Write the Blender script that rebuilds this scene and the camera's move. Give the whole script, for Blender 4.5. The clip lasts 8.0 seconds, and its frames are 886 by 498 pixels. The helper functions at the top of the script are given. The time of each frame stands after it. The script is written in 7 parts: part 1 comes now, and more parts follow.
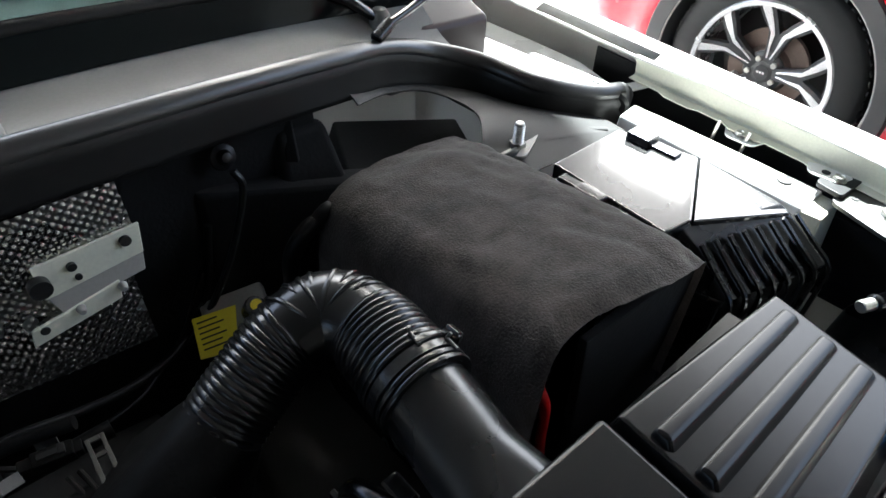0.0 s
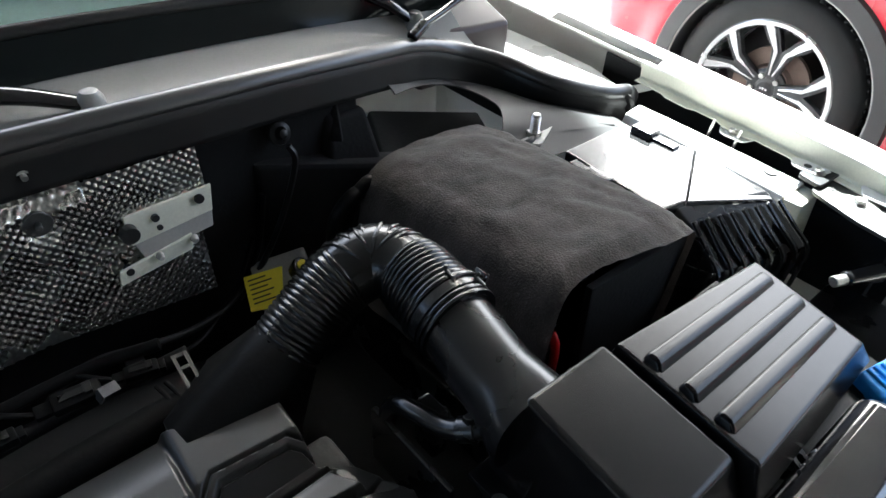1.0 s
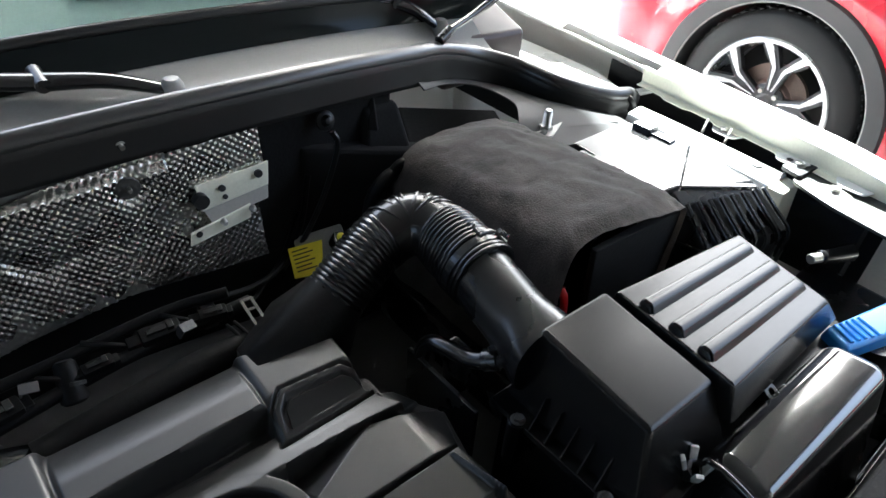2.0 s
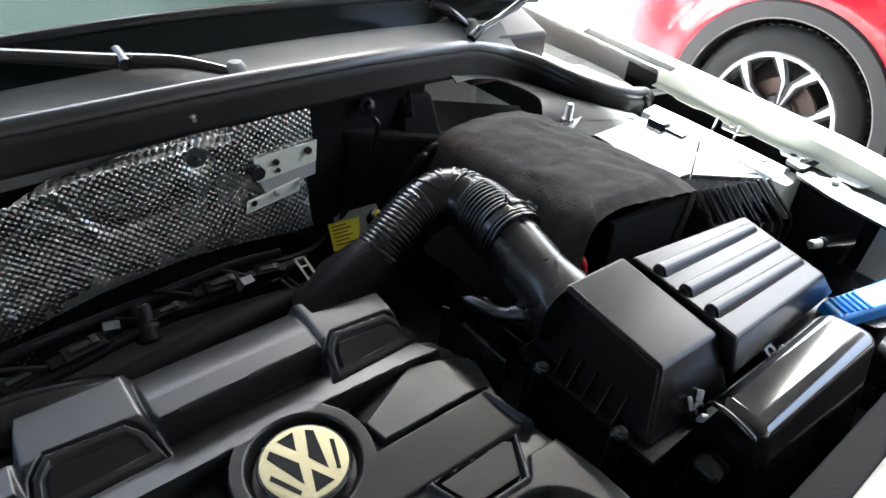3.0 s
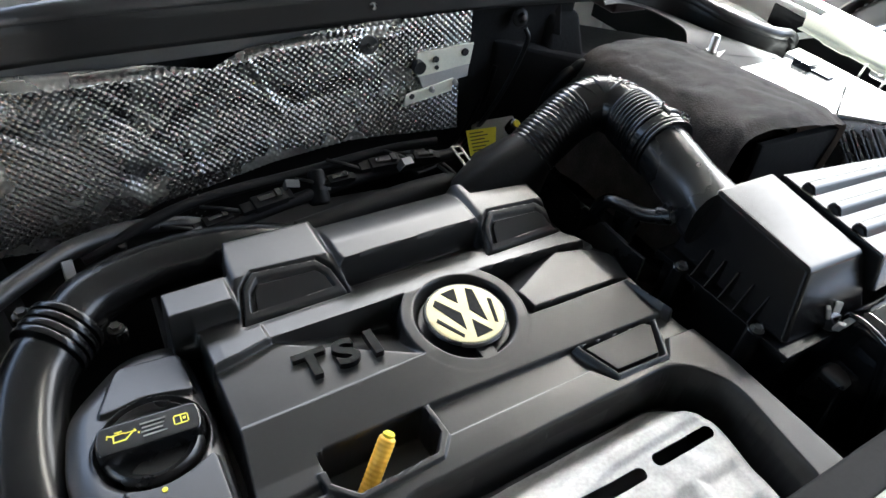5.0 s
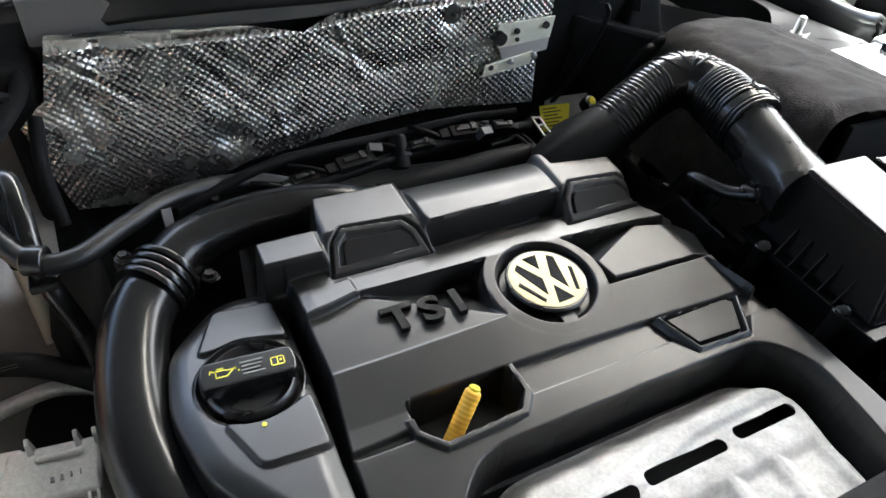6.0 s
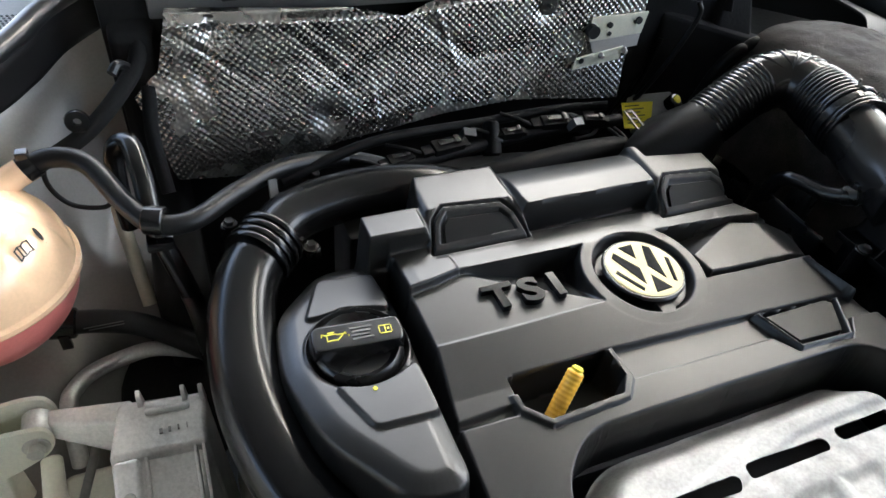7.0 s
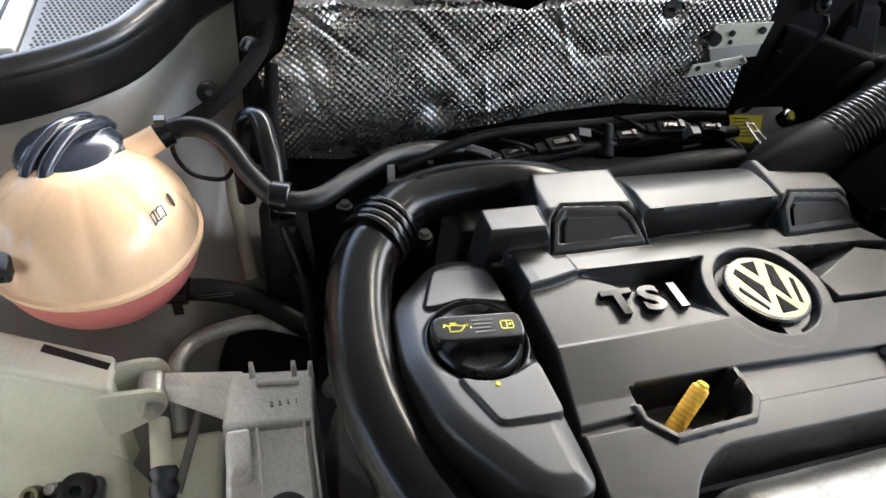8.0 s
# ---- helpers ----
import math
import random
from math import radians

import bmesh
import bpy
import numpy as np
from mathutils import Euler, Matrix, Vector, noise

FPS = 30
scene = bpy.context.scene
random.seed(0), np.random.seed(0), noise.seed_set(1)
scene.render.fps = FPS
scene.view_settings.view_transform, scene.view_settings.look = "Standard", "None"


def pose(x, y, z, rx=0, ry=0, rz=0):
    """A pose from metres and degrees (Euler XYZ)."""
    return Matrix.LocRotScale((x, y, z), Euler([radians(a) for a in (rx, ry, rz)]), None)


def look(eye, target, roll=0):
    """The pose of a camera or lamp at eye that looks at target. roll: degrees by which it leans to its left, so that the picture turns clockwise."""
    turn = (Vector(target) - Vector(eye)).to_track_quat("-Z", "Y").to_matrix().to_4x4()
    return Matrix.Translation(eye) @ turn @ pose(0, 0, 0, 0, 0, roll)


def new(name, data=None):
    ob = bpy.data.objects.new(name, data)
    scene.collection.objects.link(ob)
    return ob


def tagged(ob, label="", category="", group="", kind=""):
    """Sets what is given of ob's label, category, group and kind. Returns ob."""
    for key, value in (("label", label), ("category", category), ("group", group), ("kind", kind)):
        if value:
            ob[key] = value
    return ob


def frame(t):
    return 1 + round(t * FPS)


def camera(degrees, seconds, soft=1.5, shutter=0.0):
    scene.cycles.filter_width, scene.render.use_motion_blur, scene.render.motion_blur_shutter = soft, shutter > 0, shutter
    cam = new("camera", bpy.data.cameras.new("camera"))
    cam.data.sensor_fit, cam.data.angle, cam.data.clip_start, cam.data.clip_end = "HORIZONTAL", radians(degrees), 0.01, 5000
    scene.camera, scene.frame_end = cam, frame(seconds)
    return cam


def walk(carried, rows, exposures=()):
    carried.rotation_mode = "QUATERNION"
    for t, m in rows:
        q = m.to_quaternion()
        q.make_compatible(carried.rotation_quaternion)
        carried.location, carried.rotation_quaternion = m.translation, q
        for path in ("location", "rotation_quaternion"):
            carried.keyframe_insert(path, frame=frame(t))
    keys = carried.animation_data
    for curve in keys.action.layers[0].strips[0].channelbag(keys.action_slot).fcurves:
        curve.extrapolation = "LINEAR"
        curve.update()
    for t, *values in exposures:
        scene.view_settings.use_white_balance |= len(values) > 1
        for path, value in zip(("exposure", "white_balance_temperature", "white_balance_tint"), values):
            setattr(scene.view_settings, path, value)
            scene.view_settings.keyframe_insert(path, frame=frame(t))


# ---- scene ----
# Camera and its way. The metres are the length of the way.
cam = camera(68.9, 8.0)
METRES, TILT, LEAN, TURN = 0.65, -40.0, -2.0, -42.5
EYE = (0.1188, -0.1243, 1.3257)
ROWS = [
    (0.0, 0.0, 0.0, 0.0, 0.0, 0.0, -0.0),
    (0.5, -0.0182, -0.066, -0.0286, 0.19, 0.54, -0.79),
    (1.0, -0.0337, -0.1434, -0.0772, 0.38, 1.18, -1.67),
    (1.5, -0.0523, -0.2272, -0.1196, 0.57, 1.85, -2.13),
    (3.0, -0.1054, -0.4118, -0.2511, 1.31, 3.74, -4.08),
    (3.5, -0.1432, -0.4515, -0.2905, 2.02, 3.38, -5.47),
    (4.0, -0.168, -0.4751, -0.3262, 3.27, 2.18, -7.17),
    (4.5, -0.1992, -0.487, -0.3633, 5.01, 0.76, -9.01),
    (6.0, -0.2858, -0.5206, -0.444, 10.55, -2.44, -13.38),
    (6.5, -0.3163, -0.5365, -0.4713, 12.03, -2.64, -14.5),
    (7.0, -0.3656, -0.5507, -0.5009, 13.85, -2.98, -16.46),
    (7.5, -0.4194, -0.5607, -0.5283, 15.92, -3.63, -18.96),
    (8.0, -0.4654, -0.5679, -0.5408, 18.19, -4.56, -21.18),
]
walk(cam, [(t, pose(*EYE, TILT, LEAN, TURN) @ pose(METRES * x, METRES * y, METRES * z, 90 + pitch, roll, yaw)) for t, x, y, z, yaw, pitch, roll in ROWS],
     exposures=[(0.0, 3.12, 5750, 2), (1.5, 3.52, 5750, 2), (3.0, 3.66, 5700, 2), (4.5, 3.95, 5750, 2), (6.0, 3.88, 5850, 2), (7.0, 3.83, 5900, 2), (8.0, 3.92, 6050, 3)])

# World, sun and exposure: a workshop hall that is open to bright daylight on the side of the red car.
world = bpy.data.worlds.new("daylight")
scene.world = world
world.use_nodes = True
SUN_UP, SUN_TURN = 50.9, 55.0
sky = world.node_tree.nodes.new("ShaderNodeTexSky")
sky.sky_type, sky.sun_disc = "NISHITA", False
sky.air_density, sky.dust_density = 0.8, 9.0
sky.sun_elevation, sky.sun_rotation = radians(SUN_UP), radians(SUN_TURN)
ground_glow = world.node_tree.nodes["Background"]
ground_glow.inputs["Strength"].default_value = 0.15
world.node_tree.links.new(sky.outputs[0], ground_glow.inputs["Color"])
sun = new("sun", bpy.data.lights.new("sun", "SUN"))
sun.data.energy, sun.data.angle, sun.data.color = 4.5, radians(0.6), (1.0, 0.96, 0.9)
sun_from = Vector((math.sin(radians(SUN_TURN)) * math.cos(radians(SUN_UP)), math.cos(radians(SUN_TURN)) * math.cos(radians(SUN_UP)), math.sin(radians(SUN_UP))))
sun.matrix_world = look(sun_from * 30, (0, 0, 0))

Z0 = 0.88  # height of the engine cover over the floor; the bay is laid out from the middle of the badge


# ---- materials ----
def mat(name, base, rough=0.5, metal=0.0, vary=0.12, grain=300.0, bump=0.0, bump_scale=600.0, spec=0.5, coat=0.0, spots=8.0, rough_vary=0.08, sheen=0.0, trans=0.0, glow=0.0):
    m = bpy.data.materials.new(name)
    m.use_nodes = True
    nt = m.node_tree
    b = nt.nodes["Principled BSDF"]
    b.inputs["Metallic"].default_value = metal
    b.inputs["Specular IOR Level"].default_value = spec
    b.inputs["Coat Weight"].default_value = coat
    b.inputs["Coat Roughness"].default_value = 0.06
    b.inputs["Sheen Weight"].default_value = sheen
    b.inputs["Transmission Weight"].default_value = trans
    tc = nt.nodes.new("ShaderNodeTexCoord")
    big = nt.nodes.new("ShaderNodeTexNoise")
    big.inputs["Scale"].default_value, big.inputs["Detail"].default_value = spots, 6.0
    fine = nt.nodes.new("ShaderNodeTexNoise")
    fine.inputs["Scale"].default_value, fine.inputs["Detail"].default_value = grain, 3.0
    for n in (big, fine):
        nt.links.new(tc.outputs["Object"], n.inputs["Vector"])
    mix = nt.nodes.new("ShaderNodeMath")
    mix.operation = "MULTIPLY_ADD"
    nt.links.new(fine.outputs["Fac"], mix.inputs[0])
    mix.inputs[1].default_value = 0.6
    nt.links.new(big.outputs["Fac"], mix.inputs[2])
    ramp = nt.nodes.new("ShaderNodeMapRange")
    ramp.inputs["From Min"].default_value, ramp.inputs["From Max"].default_value = 0.5, 1.1
    ramp.inputs["To Min"].default_value, ramp.inputs["To Max"].default_value = 1 - vary, 1 + vary
    nt.links.new(mix.outputs[0], ramp.inputs["Value"])
    col = nt.nodes.new("ShaderNodeVectorMath")
    col.operation = "SCALE"
    col.inputs[0].default_value = base
    nt.links.new(ramp.outputs[0], col.inputs["Scale"])
    nt.links.new(col.outputs[0], b.inputs["Base Color"])
    rr = nt.nodes.new("ShaderNodeMapRange")
    rr.inputs["From Min"].default_value, rr.inputs["From Max"].default_value = 0.3, 0.75
    rr.inputs["To Min"].default_value, rr.inputs["To Max"].default_value = max(0.02, rough - rough_vary), min(1.0, rough + rough_vary)
    nt.links.new(big.outputs["Fac"], rr.inputs["Value"])
    nt.links.new(rr.outputs[0], b.inputs["Roughness"])
    if bump:
        tex = nt.nodes.new("ShaderNodeTexNoise")
        tex.inputs["Scale"].default_value, tex.inputs["Detail"].default_value = bump_scale, 2.0
        nt.links.new(tc.outputs["Object"], tex.inputs["Vector"])
        bp = nt.nodes.new("ShaderNodeBump")
        bp.inputs["Strength"].default_value, bp.inputs["Distance"].default_value = bump, 0.001
        nt.links.new(tex.outputs["Fac"], bp.inputs["Height"])
        nt.links.new(bp.outputs[0], b.inputs["Normal"])
    if glow:
        b.inputs["Emission Color"].default_value = (*base, 1)
        b.inputs["Emission Strength"].default_value = glow
    return m


COVER = mat("cover_plastic", (0.011, 0.0108, 0.0104), 0.35, bump=0.06, bump_scale=1500, vary=0.15, rough_vary=0.04, spec=0.5)
INSERT = mat("insert_plastic", (0.006, 0.006, 0.0061), 0.40, spec=0.3, bump=0.05, bump_scale=900)
PLASTIC = mat("black_plastic", (0.0065, 0.0065, 0.0066), 0.27, bump=0.06, bump_scale=900, vary=0.2, spots=14)
AIRBOX = mat("filter_box_plastic", (0.005, 0.005, 0.0051), 0.24, bump=0.05, bump_scale=1100, vary=0.08, spots=6, rough_vary=0.02, spec=0.21)
LETTER = mat("letter_plastic", (0.004, 0.004, 0.004), 0.13, vary=0.1, spec=0.45, rough_vary=0.03)
GLOSS = mat("smooth_black_plastic", (0.009, 0.009, 0.0095), 0.17, bump=0.05, bump_scale=400, vary=0.2, rough_vary=0.06)
DUCT = mat("polished_duct_plastic", (0.008, 0.008, 0.0085), 0.14, bump=0.02, bump_scale=300, vary=0.1, rough_vary=0.03, coat=0.8)
RUBBER = mat("black_rubber", (0.0055, 0.0055, 0.0057), 0.42, bump=0.1, bump_scale=700, vary=0.2, spec=0.36)
SHINY_RUBBER = mat("polished_rubber", (0.005, 0.005, 0.0051), 0.25, bump=0.06, bump_scale=500, vary=0.2, spec=0.4)
DARK = mat("grimy_dark_metal", (0.014, 0.0135, 0.013), 0.6, bump=0.4, bump_scale=120, vary=0.4, spots=20)
# Darker and duller than PLASTIC, to hold the shade behind the engine.
SHADED_BLACK = mat("shaded_black_plastic", (0.0035, 0.0035, 0.0035), 0.55, bump=0.2, bump_scale=300, vary=0.4, spots=30, spec=0.12)
# Matt black for dark parts and for fills that stand for shade.
MATT_BLACK = mat("matt_black_and_shade_fill", (0.008, 0.008, 0.008), 0.85, bump=0.4, bump_scale=200, vary=0.3, spec=0.2)
SCUTTLE = mat("scuttle_plastic", (0.23, 0.225, 0.214), 0.48, bump=0.03, bump_scale=900, vary=0.1, rough_vary=0.03, spec=0.4)
FRIT = mat("black_glass_edge", (0.006, 0.008, 0.008), 0.12, vary=0.1, rough_vary=0.02, spec=0.12)
# Wing panel paint with the shade under the seal in its base colour.
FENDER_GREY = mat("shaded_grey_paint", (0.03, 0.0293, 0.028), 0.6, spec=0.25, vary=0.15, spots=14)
LID = mat("polished_lid_plastic", (0.014, 0.014, 0.0145), 0.28, coat=0.8, vary=0.15, rough_vary=0.04)
FELT = mat("felt", (0.074, 0.064, 0.057), 0.95, bump=1.0, bump_scale=520, vary=0.55, grain=420, sheen=0.25, spots=34, spec=0.12)
WHITE = mat("white_paint", (0.80, 0.79, 0.76), 0.32, vary=0.05, coat=0.4, spots=6, bump=0.03, bump_scale=60)
PRIMER = mat("thin_white_paint", (0.70, 0.69, 0.57), 0.42, vary=0.12, spots=10, bump=0.1, bump_scale=90)
GREY_SHEET = mat("grey_sheet", (0.24, 0.235, 0.22), 0.5, vary=0.2, spots=14, bump=0.1, bump_scale=120)
RED = mat("red_paint", (0.62, 0.012, 0.03), 0.25, vary=0.04, coat=0.8)
CAST = mat("cast_aluminium", (0.66, 0.645, 0.62), 0.38, metal=0.45, bump=0.45, bump_scale=260, vary=0.25, spots=24)
SHIELD = mat("dull_aluminium", (0.40, 0.393, 0.372), 0.62, metal=0.2, bump=0.4, bump_scale=90, vary=0.3, spots=28)
ZINC = mat("zinc_steel", (0.55, 0.54, 0.50), 0.35, metal=0.85, vary=0.2, bump=0.15, bump_scale=200)
STEEL = mat("worn_dark_steel", (0.075, 0.073, 0.068), 0.45, metal=0.5, vary=0.25, spots=18, bump=0.1, bump_scale=150)
FOIL = mat("embossed_foil", (0.68, 0.67, 0.65), 0.27, metal=1.0, vary=0.12, spots=20, rough_vary=0.05)
GOLD = mat("champagne_metal", (0.29, 0.268, 0.17), 0.5, metal=1.0, vary=0.1, spots=40)
TANK = mat("amber_tank_plastic", (0.92, 0.62, 0.38), 0.22, vary=0.08, spots=6, spec=0.5, coat=0.6)
PINK = mat("pink_coolant", (0.66, 0.20, 0.17), 0.35, vary=0.1, spots=6)
BLUECAP = mat("blue_black_cap", (0.032, 0.038, 0.056), 0.24, vary=0.2, coat=0.5)
YELLOW = mat("yellow_label", (0.78, 0.66, 0.03), 0.5, vary=0.06)
ORANGE = mat("orange_plastic", (1.0, 0.54, 0.06), 0.3, vary=0.04)
SKYBLUE = mat("bright_blue_plastic", (0.03, 0.25, 0.72), 0.35, vary=0.06)
REDCABLE = mat("red_cable", (0.55, 0.012, 0.012), 0.4)
PRINT = mat("dark_print", (0.02, 0.018, 0.016), 0.6)
YPRINT = mat("yellow_print", (0.78, 0.68, 0.05), 0.5)
GPRINT = mat("grey_print", (0.12, 0.12, 0.118), 0.6)
TYRE = mat("tyre_rubber", (0.007, 0.007, 0.0074), 0.7, bump=0.2, bump_scale=300, vary=0.2)
RIM = mat("machined_alloy", (0.75, 0.75, 0.76), 0.25, metal=0.9, vary=0.06)
RIMDARK = mat("black_alloy_paint", (0.03, 0.03, 0.032), 0.35)
DISC = mat("rusty_brake_disc", (0.13, 0.095, 0.08), 0.55, metal=0.5, vary=0.3)
CLADDING = mat("grey_cladding", (0.045, 0.045, 0.046), 0.5, bump=0.2, bump_scale=500)
FLOOR = mat("workshop_floor", (0.26, 0.265, 0.27), 0.35, vary=0.12, spots=3, grain=40)
YARD = mat("yard_concrete", (0.62, 0.61, 0.59), 0.6, vary=0.1, spots=2, grain=30)
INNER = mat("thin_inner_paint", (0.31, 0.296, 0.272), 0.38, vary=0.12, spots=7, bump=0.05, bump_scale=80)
WALLM = mat("hall_wall", (0.10, 0.10, 0.097), 0.85, vary=0.06, spots=2)
CEIL = mat("hall_ceiling", (0.04, 0.04, 0.039), 0.85, vary=0.05, spots=2)
# Opaque pale green base stands for light seen in and through the glass.
GLASS = mat("tinted_glass_with_haze", (0.50, 0.66, 0.58), 0.1, vary=0.1, spots=3, spec=0.35)
# Strip paint darkened so that its base colour holds the seal's shade.
LEDGE = mat("shaded_strip_paint", (0.12, 0.117, 0.11), 0.5, vary=0.12, spots=14)
SEALTOP = mat("smooth_seal_rubber", (0.014, 0.014, 0.0145), 0.34, bump=0.04, bump_scale=300, vary=0.2, spec=0.7)
PIPE = mat("satin_pipe_plastic", (0.005, 0.005, 0.0051), 0.24, vary=0.1, rough_vary=0.04, spec=0.32)
MAROON = mat("maroon_plastic", (0.035, 0.017, 0.018), 0.4, vary=0.1)
SILVERLENS = mat("red_lens", (0.6, 0.02, 0.03), 0.2, coat=0.6)


# ---- building blocks ----
def thing(name, label, category, at=(0, 0, 0), group="", kind=""):
    ob = new(name)
    ob.location = (at[0], at[1], at[2] + Z0)
    ob.empty_display_size = 0.02
    return tagged(ob, label, category, group, kind)


def finish(bm, material, name, smooth=40.0):
    me = bpy.data.meshes.new(name)
    bm.normal_update()
    bm.to_mesh(me)
    bm.free()
    me.materials.append(material)
    me.shade_smooth()
    if smooth:
        me.set_sharp_from_angle(angle=radians(smooth))
    return me


def origin_of(ob):
    p = Vector((0, 0, 0))
    while ob:
        p, ob = p + ob.location, ob.parent
    return p - Vector((0, 0, Z0))


def even(ob):
    """Keeps broad faces flat beside their rounded edges."""
    if len(ob.data.vertices) < 20000:
        wn = ob.modifiers.new("even", "WEIGHTED_NORMAL")
        wn.keep_sharp, wn.weight = True, 80
    return ob


def part(name, bm, material, parent, label="", smooth=40.0):
    """One mesh under a thing, its mesh given in the bay's own coordinates."""
    bm.transform(Matrix.Translation(-origin_of(parent)))
    ob = even(new(name, finish(bm, material, name, smooth)))
    ob.parent = parent
    return tagged(ob, label)


def solid(name, bm, material, label, category, at=(0, 0, 0), group="", kind="", smooth=40.0):
    bm.transform(Matrix.Translation(-Vector(at)))
    ob = even(new(name, finish(bm, material, name, smooth)))
    ob.location = (at[0], at[1], at[2] + Z0)
    return tagged(ob, label, category, group, kind)


def join(*bms):
    first = bms[0]
    for other in bms[1:]:
        me = bpy.data.meshes.new("tmp")
        other.to_mesh(me)
        other.free()
        first.from_mesh(me)
        bpy.data.meshes.remove(me)
    return first


def bevelled(bm, width, segments=2, angle=30):
    if width > 0:
        edges = [e for e in bm.edges if e.is_manifold and e.calc_face_angle(0) > radians(angle)]
        bmesh.ops.bevel(bm, geom=edges, offset=width, segments=segments, profile=0.5, affect="EDGES", clamp_overlap=True)
    return bm


def prism(poly, z0, z1, bevel=0.002, taper=0.0, segments=2):
    """A polygon (counter-clockwise) raised from z0 to z1, its foot wider by taper."""
    bm = bmesh.new()
    cx, cy = sum(p[0] for p in poly) / len(poly), sum(p[1] for p in poly) / len(poly)
    low = []
    for x, y in poly:
        d = Vector((x - cx, y - cy))
        d = d.normalized() * taper if d.length else d
        low.append(bm.verts.new((x + d.x, y + d.y, z0)))
    high = [bm.verts.new((x, y, z1)) for x, y in poly]
    bm.faces.new(high)
    bm.faces.new(low[::-1])
    n = len(poly)
    for i in range(n):
        bm.faces.new((low[i], low[(i + 1) % n], high[(i + 1) % n], high[i]))
    bmesh.ops.recalc_face_normals(bm, faces=bm.faces)
    return bevelled(bm, bevel, segments)


def box(x0, x1, y0, y1, z0, z1, bevel=0.002, segments=2, taper=0.0):
    return prism([(x0, y0), (x1, y0), (x1, y1), (x0, y1)], z0, z1, bevel, taper, segments)


def turned(bm, m):
    bm.transform(m)
    return bm


def hull_of(corners, bevel=0.002, segments=2):
    """A box from eight corners: four below, then four above, both counter-clockwise."""
    bm = bmesh.new()
    v = [bm.verts.new(c) for c in corners]
    for f in ((3, 2, 1, 0), (4, 5, 6, 7), (0, 1, 5, 4), (1, 2, 6, 5), (2, 3, 7, 6), (3, 0, 4, 7)):
        bm.faces.new([v[i] for i in f])
    bmesh.ops.recalc_face_normals(bm, faces=bm.faces)
    return bevelled(bm, bevel, segments)


def rounded(poly, r, n=6):
    """The polygon with its corners rounded."""
    out = []
    for i, p in enumerate(poly):
        p = Vector(p)
        a, b = Vector(poly[i - 1]) - p, Vector(poly[(i + 1) % len(poly)]) - p
        k = min(r, a.length * 0.45, b.length * 0.45)
        a, b = p + a.normalized() * k, p + b.normalized() * k
        for j in range(n + 1):
            t = j / n
            q = a * (1 - t) ** 2 + p * 2 * t * (1 - t) + b * t * t
            out.append((q.x, q.y))
    return out


def smooth_path(points, steps=10):
    pts = [Vector(p) for p in points]
    pts = [pts[0] * 2 - pts[1]] + pts + [pts[-1] * 2 - pts[-2]]
    out = []
    for i in range(1, len(pts) - 2):
        a, b, c, d = pts[i - 1:i + 3]
        for j in range(steps):
            t = j / steps
            out.append(0.5 * (2 * b + (c - a) * t + (2 * a - 5 * b + 4 * c - d) * t * t + (3 * b - a - 3 * c + d) * t ** 3))
    out.append(pts[-2])
    return out


def sweep(points, radius, sides=16, steps=10, flat=1.0, up=None, resample=0.0):
    """A tube along a smooth path; radius is a number or a function of (metres along, share along)."""
    path = smooth_path(points, steps)
    length = [0.0]
    for a, b in zip(path, path[1:]):
        length.append(length[-1] + (b - a).length)
    if resample:
        n = int(length[-1] / resample)
        s = np.linspace(0, length[-1], n + 1)
        cols = [np.interp(s, length, [p[k] for p in path]) for k in range(3)]
        path = [Vector(c) for c in zip(*cols)]
        length = list(s)
    bm = bmesh.new()
    rings = []
    side = Vector(up) if up else Vector((0.0, 0.0, 1.0))
    for i, p in enumerate(path):
        way = (path[min(i + 1, len(path) - 1)] - path[max(i - 1, 0)]).normalized()
        side = side - way * side.dot(way)
        if side.length < 1e-4:
            side = way.orthogonal()
        side.normalize()
        other = way.cross(side)
        r = radius(length[i], length[i] / length[-1]) if callable(radius) else radius
        rings.append([bm.verts.new(p + (side * math.cos(2 * math.pi * k / sides) * flat + other * math.sin(2 * math.pi * k / sides)) * r) for k in range(sides)])
    for a, b in zip(rings, rings[1:]):
        for k in range(sides):
            bm.faces.new((a[k], a[(k + 1) % sides], b[(k + 1) % sides], b[k]))
    bm.faces.new(rings[0][::-1])
    bm.faces.new(rings[-1])
    bmesh.ops.recalc_face_normals(bm, faces=bm.faces)
    return bm


def lathe(profile, sides=32, m=None):
    """Turned about z: profile of (radius, z) from the axis to the axis, or an open ring profile closed on itself."""
    bm = bmesh.new()
    rings = []
    for r, z in profile:
        rings.append([bm.verts.new((r * math.cos(2 * math.pi * k / sides), r * math.sin(2 * math.pi * k / sides), z)) for k in range(sides)] if r > 1e-6 else [bm.verts.new((0, 0, z))])
    for a, b in zip(rings, rings[1:]):
        for k in range(sides):
            q = [a[k % len(a)], a[(k + 1) % len(a)], b[(k + 1) % len(b)], b[k % len(b)]]
            q = list(dict.fromkeys(q))
            if len(q) > 2:
                bm.faces.new(q)
    bmesh.ops.recalc_face_normals(bm, faces=bm.faces)
    if m is not None:
        bm.transform(m)
    return bm


